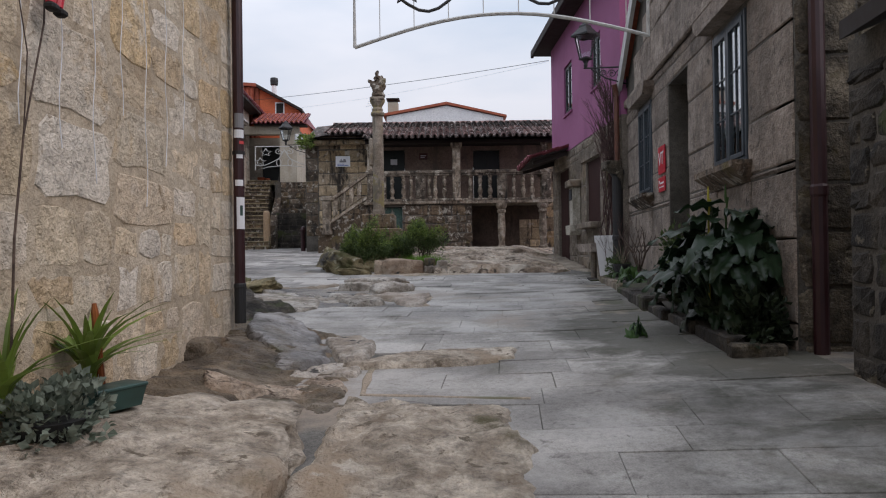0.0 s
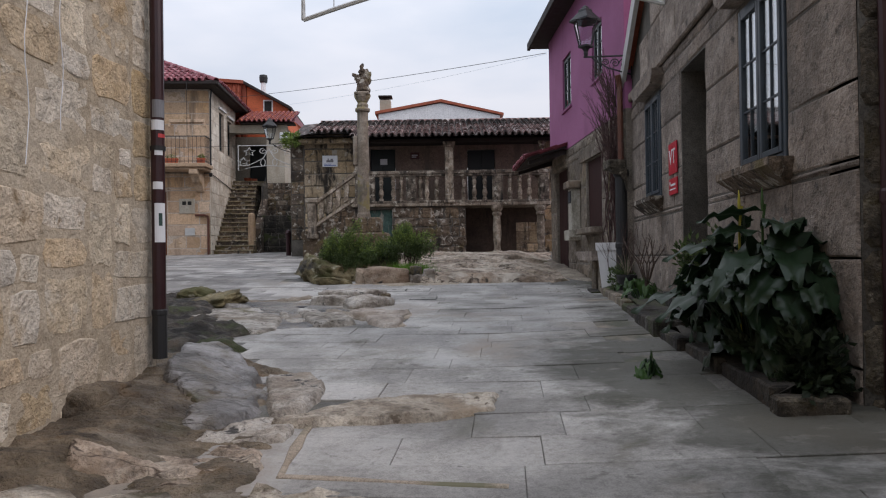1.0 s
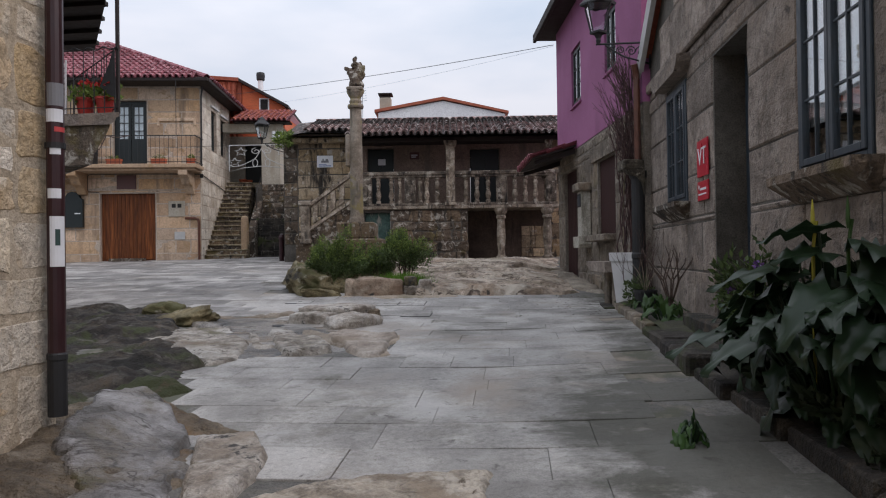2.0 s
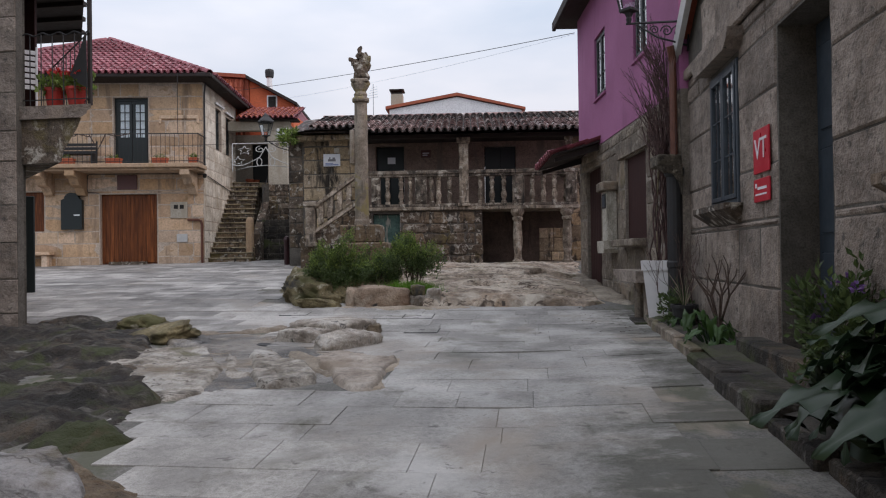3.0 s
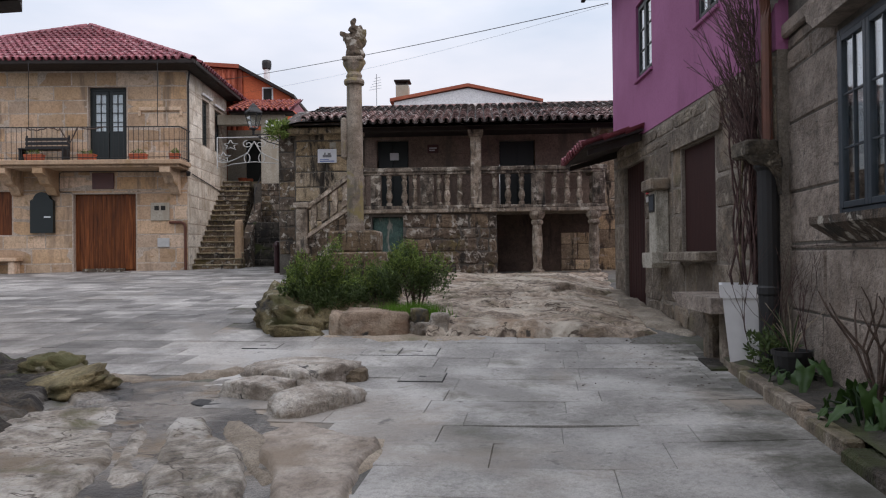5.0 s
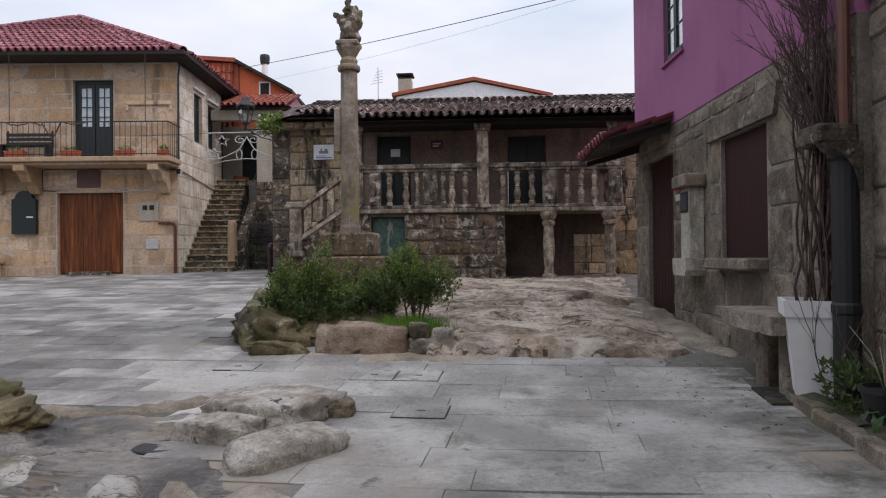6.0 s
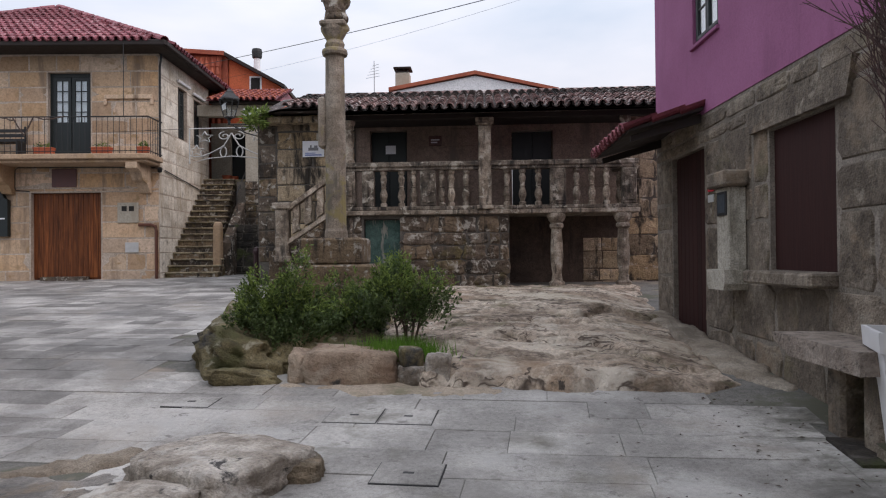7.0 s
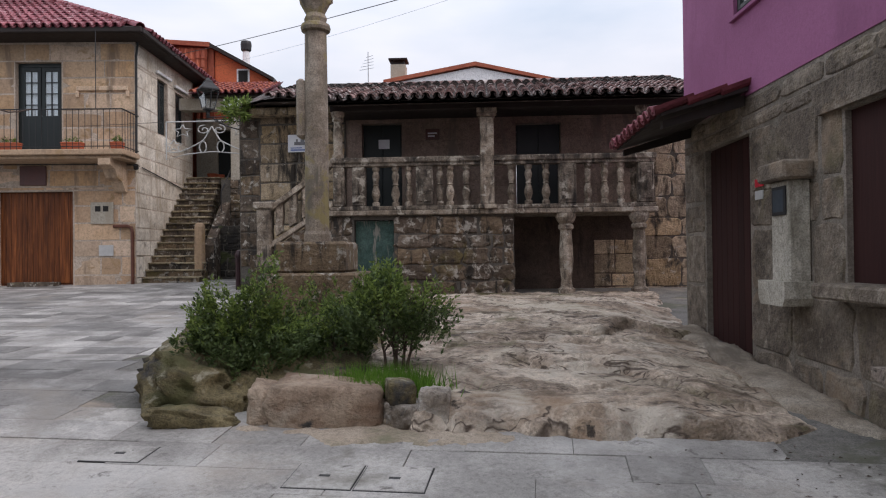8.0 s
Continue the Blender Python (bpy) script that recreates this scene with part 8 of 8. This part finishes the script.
for k in range(7):
    a = k * 0.9
    d = Vector((math.cos(a) * 0.35, math.sin(a) * 0.5, 1))
    e = Vector((0.02, 0, 0.22)) + d * 0.3
    q = Shape().tube([(0.02, 0, 0.2), e], 0.013, 5, 0.009)
    for s2 in (-1, 1):
        g2 = e + Vector((d.x * 0.2 + s2 * 0.1, d.y * 0.2 + s2 * br.uniform(-0.1, 0.12), 0.24 * br.uniform(0.7, 1.3)))
        q.tube([e, g2], 0.009, 5, 0.006).tube([g2, g2 + Vector((0.03 * s2, 0.04, 0.1))], 0.006, 5, 0.004)
    part("branch", q.data, M_TWIG, bs)
ws = thing("weed_clump", "mixed green weeds and dry stalks in the bed", "weeds", pose(2.05, 12.9, 1.02))
part("crown", leaf_cloud(900, 0.06, (0.25, 0.5, 0.3), random.Random(64)).data, M_LEAF_DK, ws, m=pose(0, 0, 0.14))
for k in range(5):
    part("stalk", twiggy((0.05 * k - 0.1, 0.25 - 0.22 * k, 0), 0.55, 0.6, random.Random(165 + k), 0.006, 3).data, M_TWIG_RED, ws)
part("stalk", twiggy((0, -0.3, 0), 0.5, 0.8, random.Random(65), 0.008, 3).data, M_TWIG, ws)

bp = thing("plant_pot", "round black plastic pot with a dry spiky plant in the bed", "flowerpot", pose(2.04, 12.42, 0.98))
part("pot", Shape().lathe([(0.11, 0), (0.15, 0.26), (0.165, 0.26), (0.165, 0.3), (0.14, 0.3), (0.135, 0.27)], 18).data, M_IRON, bp)
for k in range(16):
    a, L, out = k * 2.4, br.uniform(0.25, 0.5), br.uniform(0.1, 0.34)
    part("blade", Shape().tube([(0, 0, 0.26), (math.cos(a) * out * 0.4, math.sin(a) * out * 0.4, 0.26 + L * 0.6), (math.cos(a) * out, math.sin(a) * out, 0.26 + L)], 0.006, 4, 0.002).data, M_SAND if k % 3 else M_HERB, bp)

# ---- shrubs on the bank ----


def shrub(at, spread, n, seed, label):
    """Many upright leafy sprigs from a few woody stems: dense but uneven, open at the foot, pale young tips."""
    rng = random.Random(seed)
    p = thing("shrub", label, "shrub", pose(*at), "shrubs on the bank")
    old, young = Shape(), Shape()
    for k in range(n):
        a, q = rng.uniform(0, 2 * math.pi), math.sqrt(rng.random())
        lump = 0.8 + 0.42 * noise.noise(Vector((math.cos(a) * q * 1.6 + seed, math.sin(a) * q * 1.6, 0.0)))
        tip = Vector((math.cos(a) * q * spread[0] * lump, math.sin(a) * q * spread[1] * lump, spread[2] * 2 * lump * math.sqrt(max(0.06, 1 - 0.86 * q * q)) * (0.38 + 0.62 * rng.random() ** 0.45)))
        lead = (Vector((tip.x * 0.75, tip.y * 0.75, 0.35 + 0.5 * tip.z)) + Vector((rng.uniform(-0.25, 0.25), rng.uniform(-0.25, 0.25), 0))).normalized()
        length = rng.uniform(0.16, 0.34)
        fresh = tip.z > spread[2] * 0.85 and rng.random() < 0.85
        for i in range(rng.randint(14, 24)):
            t = rng.random()
            c = tip - lead * length * (1 - t) + Vector((rng.uniform(-1, 1), rng.uniform(-1, 1), rng.uniform(-1, 1))) * 0.02
            d = (lead * rng.uniform(0.4, 1.1) + Vector((rng.uniform(-1, 1), rng.uniform(-1, 1), rng.uniform(-0.7, 0.7)))).normalized()
            w = d.cross(Vector((rng.uniform(-1, 1), rng.uniform(-1, 1), rng.uniform(-1, 1)))).normalized()
            u = d.cross(w)
            L = rng.uniform(0.03, 0.062)
            b = L / 2.4
            (young if fresh and t > 0.35 else old).add([c, c + d * L * 0.45 + w * b * 0.5 + u * b * 0.15, c + d * L, c + d * L * 0.45 - w * b * 0.5 + u * b * 0.15], [(0, 1, 2), (0, 2, 3)])
    part("crown", old.data, M_LEAF_DK, p)
    part("young_growth", young.data, M_LEAF, p, "fresh yellow-green young shoots")
    for k in range(7):
        part("stem", twiggy((rng.uniform(-0.16, 0.16), rng.uniform(-0.12, 0.12), -0.14), spread[2] * 0.62, 0.85, rng, 0.017, 3).data, M_TWIG, p)
    return p


shrub((-3.32, 16.05, 1.24), (0.8, 0.6, 0.6), 800, 81, "dense rounded green shrub on the mossy bank")
shrub((-2.72, 16.7, 1.25), (0.66, 0.5, 0.5), 420, 82, "dense rounded green shrub on the mossy bank")
shrub((-2.0, 16.4, 1.46), (0.68, 0.52, 0.56), 560, 83, "open green shrub with bare stems on the bank edge")
gr = Shape()
grr = random.Random(91)
for k in range(1500):
    x, y = -1.88 + grr.gauss(0, 0.22), 15.6 + grr.uniform(-0.2, 0.2)
    z = lie(x, y) + 0.24
    h2, a = grr.uniform(0.02, 0.16), grr.uniform(0, 6.28)
    dx, dy = 0.006 * math.cos(a), 0.006 * math.sin(a)
    lx, ly = grr.uniform(-0.09, 0.09), grr.uniform(-0.1, 0.06)
    gr.add([(x - dx, y - dy, z - 0.08), (x + dx, y + dy, z - 0.08), (x + lx, y + ly, z + h2)], [(0, 1, 2)])
tagged(part("grass_tuft", gr.data, M_GRASS), "tuft of fresh green grass behind the boulders", "grass", "", "stuff")

# ---- pots at the near wall ----


def blade(L, w, lean, n=6):
    v = []
    for i in range(n + 1):
        t = i / n
        ww = w * (1 - t) ** 0.7
        z, y = L * (t - 0.35 * lean * t * t), L * lean * t * t * 0.9
        v += [(-ww, y, z), (0, y + ww * 0.5, z - ww * 0.1), (ww, y, z)]
    f = []
    for i in range(n):
        for k in range(2):
            f.append((i * 3 + k, i * 3 + k + 1, i * 3 + 4 + k, i * 3 + 3 + k))
    return v, f


def aloe(at, count, seed, size):
    rng = random.Random(seed)
    p = thing("aloe_plant", "green aloe with long pointed leaves in a pot by the wall", "plant", pose(*at), "pots by the near wall")
    for k in range(count):
        part("leaf", blade(size * rng.uniform(0.55, 1.1), 0.04, rng.uniform(0.2, 1.4)), M_ALOE, p, m=pose(0, 0, 0.12, 0, 0, k * 137.5 + rng.uniform(-20, 20)))
    return p


aloe((-2.24, 3.52, 0.7), 30, 51, 0.6)
aloe((-2.32, 2.98, 0.68), 26, 52, 0.58)
tr = thing("planter_trough", "dark green plastic trough on the rock", "planter", pose(-2.14, 3.5, 0.69, 0, 0, 70) @ Matrix.Scale(0.62, 4), "pots by the near wall")
part("trough", Shape().add([(-0.3, -0.1, 0), (0.3, -0.1, 0), (0.3, 0.1, 0), (-0.3, 0.1, 0), (-0.34, -0.13, 0.2), (0.34, -0.13, 0.2), (0.34, 0.13, 0.2), (-0.34, 0.13, 0.2)], [(3, 2, 1, 0), (4, 5, 6, 7), (0, 1, 5, 4), (1, 2, 6, 5), (2, 3, 7, 6), (3, 0, 4, 7)]).data, M_POT_GREEN, tr)
part("rim", Shape().box(-0.35, 0.35, -0.14, 0.14, 0.17, 0.205, 0.01).data, M_POT_GREEN, tr)
su = thing("succulent_bowl", "dark bowl overflowing with grey-green rosettes", "plant", pose(-2.18, 3.12, 0.56), "pots by the near wall")
part("bowl", Shape().lathe([(0.1, 0.0), (0.16, 0.14), (0.18, 0.18), (0.15, 0.18)], 16).data, M_IRON, su)
part("foliage", leaf_cloud(1500, 0.05, (0.31, 0.32, 0.25), random.Random(53), aspect=1.3).data, M_SUCC, su, m=pose(0, 0, 0.16))
stake = fixed("wooden_stake", Shape().lathe([(0.022, 0), (0.02, 0.45), (0.012, 0.5)], 8).data, M_DOOR_RED, pose(-2.2, 3.58, 0.76, 3, -3, 0), "short reddish stake among the aloes", "stake")
ra = thing("geranium_pot", "red plastic pot with red geraniums on the balcony", "flowerpot", pose(-6.08, 12.72, 4.05))
part("pot", Shape().lathe([(0.1, 0), (0.14, 0.24), (0.15, 0.24), (0.15, 0.28)], 14).data, M_POT_RED, ra)
part("leaves", leaf_cloud(260, 0.08, (0.3, 0.2, 0.18), random.Random(54), aspect=1.3).data, M_LEAF, ra, m=pose(0, 0, 0.32))
part("flowers", leaf_cloud(170, 0.05, (0.2, 0.18, 0.1), random.Random(55), aspect=1.1).data, M_FLOWER_RED, ra, m=pose(0.06, -0.05, 0.47))
copy_thing(ra, pose(-6.42, 12.74, 4.05, 0, 0, 80))
fc = thing("folding_chair", "white slatted folding chair leaning on the balcony", "chair", pose(-7.3, 13.2, 4.06, 8, 0, 40))
for x in (-0.2, 0.17):
    part("leg", Shape().box(x, x + 0.03, -0.015, 0.015, 0.0, 1.05, 0.005).data, M_POT_WHITE, fc)
for k in range(7):
    part("slat", Shape().box(-0.17, 0.17, -0.01, 0.01, 0.42 + k * 0.085, 0.48 + k * 0.085, 0.004).data, M_POT_WHITE, fc)
fixed("dark_cloth", Shape().prism([(0.96, 5.04), (0.98, 4.28), (0.86, 4.34), (0.73, 4.46), (0.88, 4.8)], -0.085, -0.062).data, M_BLACK_CLOTH, pose(-6.77, 12.6, 0), "dark cloth hanging over the balcony's railing corner", "cloth")
fixed("open_shutter", Shape().box(-0.2, 0.2, -0.03, 0.03, -0.05, 2.05, 0.01).data, M_DOOR_GREEN, pose(-10.45, 17.2, lie(-10.45, 17.2), 0, 0, 20), "tall dark green door leaf standing open", "door")
ug = thing("undergrowth", "dense low leaves, darkened for shade, filling the bed's near corner", "plants", pose(2.05, 6.1, 0.72))
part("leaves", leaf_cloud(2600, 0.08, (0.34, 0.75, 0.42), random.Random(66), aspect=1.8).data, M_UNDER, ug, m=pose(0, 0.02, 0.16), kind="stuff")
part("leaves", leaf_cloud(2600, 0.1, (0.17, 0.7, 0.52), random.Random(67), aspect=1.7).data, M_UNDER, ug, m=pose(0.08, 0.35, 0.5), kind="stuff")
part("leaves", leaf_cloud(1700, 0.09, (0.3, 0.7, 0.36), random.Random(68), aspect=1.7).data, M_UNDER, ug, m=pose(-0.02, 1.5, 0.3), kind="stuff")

# ---- pieces of the walls ----
rubble(nh_wall, -7.5, 0.0, 0.2, 5.2, random.Random(101), M_STONE_L)
stones(gh_wall, 0.0, 7.5, 0.4, 4.16, [(1.15, 2.22, 2.2, 4.11), (3.28, 4.35, 0.3, 3.84), (5.4, 6.47, 2.14, 4.04)], random.Random(102), M_STONE_R, (0.42, 0.6), (0.6, 1.3), 0.012, 0.012, 0.06, 0.012, 0.0, 0.008)
stones(gh_wall, 0.05, 7.45, 4.3, 6.9, [], random.Random(103), M_STONE_R, (0.4, 0.55), (0.6, 1.2), 0.012, 0.012, 0.06, 0.012, 0.0, 0.008,
       keep=lambda a, b, c, d: d < gable_line(a) - 0.05 and d < gable_line(b) - 0.05)
stones(sd_wall, -2.5, -0.02, 0.7, 6.8, [], random.Random(99), M_STONE_R, (0.4, 0.6), (0.5, 0.9), 0.008, 0.01, 0.05, 0.01, 0.0, 0.006)
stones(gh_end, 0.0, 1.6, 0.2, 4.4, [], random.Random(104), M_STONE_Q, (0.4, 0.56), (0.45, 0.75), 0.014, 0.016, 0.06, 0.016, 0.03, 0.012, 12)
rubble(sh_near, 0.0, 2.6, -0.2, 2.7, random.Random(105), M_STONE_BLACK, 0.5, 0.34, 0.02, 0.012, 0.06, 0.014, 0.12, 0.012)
stones(mh_wall, -6.6, 0.0, 0.7, 4.04, [(-5.88, -4.54, 0.6, 3.68), (-2.78, -1.54, 2.0, 3.84)], random.Random(106), M_STONE_P, (0.44, 0.62), (0.5, 1.05), 0.026, 0.012, 0.06, 0.014, 0.07, 0.008, 12)
stones(oh_left, -5.25, -4.8, 2.2, 5.8, [], random.Random(117), M_STONE_LOW, (0.3, 0.5), (0.4, 0.5), 0.012, 0.016, 0.06, 0.02, 0.06, 0.014)
stones(oh_left, -4.79, -2.92, 2.2, 5.8, [], random.Random(107), M_STONE_C, (0.4, 0.52), (0.55, 1.05), 0.02, 0.016, 0.06, 0.02, 0.04, 0.014)
stones(oh_right, 3.36, 5.18, 1.3, 5.5, [], random.Random(108), M_STONE_C, (0.4, 0.54), (0.45, 0.9), 0.014, 0.014, 0.06, 0.012, 0.06, 0.01, 12)
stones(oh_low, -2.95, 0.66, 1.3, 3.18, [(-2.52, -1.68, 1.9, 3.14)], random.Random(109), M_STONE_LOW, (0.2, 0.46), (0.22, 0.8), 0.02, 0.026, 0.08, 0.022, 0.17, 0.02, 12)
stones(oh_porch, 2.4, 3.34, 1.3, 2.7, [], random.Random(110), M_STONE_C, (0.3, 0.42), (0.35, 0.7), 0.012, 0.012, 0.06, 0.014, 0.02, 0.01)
stones(oh_back, -2.88, 3.33, 3.32, 5.4, [(-2.57, -1.66, 3.2, 5.3), (0.76, 1.76, 3.2, 5.3)], random.Random(111), M_PLASTER_V, (0.45, 0.6), (0.6, 1.1), 0.006, 0.006, 0.04, 0.006, 0.0, 0.003)
stones(lh_front, -7.5, 0.0, 1.55, 7.95, [(-3.56, -1.59, 1.5, 4.17), (-3.08, -1.86, 5.0, 7.5), (-6.32, -5.4, 2.88, 4.27)], random.Random(112), M_STONE_H, (0.36, 0.5), (0.5, 1.3), 0.03, 0.004, 0.04, 0.008, 0.01, 0.005)
stones(lh_side, 0.0, 4.1, 1.55, 7.95, [(1.4, 2.17, 5.86, 7.44), (2.73, 3.52, 5.86, 7.36)], random.Random(113), M_STONE_PALE, (0.34, 0.52), (0.4, 1.0), 0.024, 0.006, 0.04, 0.008, 0.01, 0.005)

# ---- paving slabs ----
pave = thing("paving", "wet-stained grey granite slab paving over the sloping square", "paving", None, "", "structure")
pr2 = random.Random(200)
COVERS = [((-1.27, 13.05), 0.44, 0.36), ((-1.97, 14.25), 0.44, 0.37), ((-1.51, 14.25), 0.44, 0.37), ((-3.56, 14.5), 0.44, 0.28)]


def covered(x, y):
    if x > 1.74 and 5.8 < y < 13.7:
        return True
    if any(inside(x, y, p) > 0.06 for p in ROCKS.values()):
        return True
    wall_x = 2.11 - 0.126 * (y - 13.76)
    return (y > 13.2 and x > wall_x - 0.02) or (x < -2.46 - 0.1 * (y - 4.2) and y < 6.7)


def slab(x0, x1, y0, y1, lift):
    """A slab that lies on the slope, its edges slightly cut and one corner a little off."""
    g = 0.0018
    x0, x1, y0, y1 = x0 + g, x1 - g, y0 + g, y1 - g
    c = 0.003
    v = []
    for inset, dz in ((0, -0.06), (0, -c), (c, 0)):
        for x, y in ((x0 + inset, y0 + inset), (x1 - inset, y0 + inset), (x1 - inset, y1 - inset), (x0 + inset, y1 - inset)):
            v.append((x, y, lie(x, y) + dz + lift))
    f = [(8, 9, 10, 11)]
    for r in range(2):
        for i in range(4):
            j = (i + 1) % 4
            f.append((r * 4 + i, r * 4 + j, r * 4 + 4 + j, r * 4 + 4 + i))
    return v, f


far = Shape()
count = 0
y = 1.0
while y < 27.5:
    d = pr2.choice((0.42, 0.48, 0.52, 0.36)) if y < 14.5 else pr2.choice((0.34, 0.4, 0.46))
    lo, hi = (-0.9, 2.3) if y < 5.4 else (-1.6, 2.3) if y < 7.4 else (-4.4, 2.3) if y < 13.0 else (-17.0, 2.2) if y < 22 else (-17.0, -5.4)
    x = lo - pr2.uniform(0, 0.9)
    while x < hi:
        w = pr2.uniform(0.8, 1.5) if pr2.random() > 0.25 else pr2.uniform(0.4, 0.8)
        cy = y + d / 2
        full, trim = x, 0
        while trim < 3 and sum(covered(px, cy) for px in (x, x + (full + w - x) * 0.5, full + w)) > 1:
            trim += 1
            x = full + w * 0.25 * trim
        w -= x - full
        cx = x + w / 2
        x1 = min(x + w, 1.76) if 5.7 < y < 13.5 else min(x + w, 2.36)
        spots = [covered(px, py) for px, py in ((x, y), (x1, y), (x1, y + d), (x, y + d), ((x + x1) / 2, cy))]
        if x1 - x > 0.12 and sum(spots) < 3:
            v, f = slab(x, x1, y, y + d, pr2.uniform(-0.004, 0.005))
            if count < 300 and -4.5 < cx and y < 15.5:
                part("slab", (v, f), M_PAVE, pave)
                count += 1
            else:
                far.add(v, f)
        x += w
    y += d
part("slabs", far.data, M_PAVE_FAR, pave, kind="stuff")
for (x, y), w, d in COVERS:
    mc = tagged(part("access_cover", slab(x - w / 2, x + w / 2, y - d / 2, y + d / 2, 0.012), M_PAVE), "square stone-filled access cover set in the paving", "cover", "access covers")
    part("rim", Shape().add(*slab(x - w / 2 - 0.008, x + w / 2 + 0.008, y - d / 2 - 0.008, y + d / 2 + 0.008, 0.0075)).data, M_IRON, mc)
    part("lifting_slot", Shape().add(*slab(x - 0.04, x + 0.04, y - 0.018, y + 0.018, 0.0145)).data, M_IRON, mc)
line = [(0.15, 4.6), (-0.15, 4.625), (-0.45, 4.65), (-0.7, 4.68), (-1.0, 4.7), (-1.03, 4.9), (-1.06, 5.15), (-1.09, 5.4), (-1.1, 5.62), (-1.12, 5.8)]
bv, bf = [], []
for k, (x, y) in enumerate(line):
    d = (Vector(line[min(k + 1, len(line) - 1)]) - Vector(line[max(k - 1, 0)])).normalized() * (0.026 + 0.01 * math.sin(k * 2.3))
    for sx, dz in ((1, -0.03), (1, 0.006), (0.7, 0.011), (-0.7, 0.011), (-1, 0.006), (-1, -0.03)):
        bv.append((x - d.y * sx, y + d.x * sx, lie(x, y) + dz))
    bf += [(k * 6 + e, k * 6 + e + 1, k * 6 + e - 5, k * 6 + e - 6) for e in range(5)] if k else []
tagged(part("cement_band", (bv, bf), M_SAND), "tan cement band along the edge of the slabs", "cement")
tagged(part("mossy_slab", slab(1.6, 1.95, 13.36, 13.95, 0.02), M_ROCK_MOSS), "small dark mossy slab beside the white planter", "slab")
drain = tagged(part("drain_cover", Shape().lathe([(0.17, -0.03), (0.17, 0.0), (0.16, 0.006), (0.05, 0.004)], 20).data, M_IRON, None, m=pose(-2.99, 11.95, lie(-2.99, 11.95) - 0.004)), "round black iron drain cover in the wet hollow", "drain cover")
lit = Shape()
lr = random.Random(301)
for k in range(90):
    x, y = lr.uniform(0.1, 1.65), lr.uniform(12.6, 15.0)
    if x < 0.9 and lr.random() < 0.6:
        x = lr.uniform(0.9, 1.6)
    a, L = lr.uniform(0, 6.28), lr.uniform(0.008, 0.028)
    u, w = Vector((math.cos(a), math.sin(a), 0)), Vector((-math.sin(a), math.cos(a), 0))
    c = Vector((x, y, lie(x, y) + 0.008))
    up = Vector((0, 0, lr.uniform(0.002, 0.01)))
    lit.add([c - u * L, c + w * L * 0.35 + up, c + u * L, c - w * L * 0.35 + up], [(0, 1, 2), (0, 2, 3)])
tagged(part("fallen_leaves", lit.data, M_TWIG), "scattered dry leaf bits on the paving", "litter", "", "stuff")
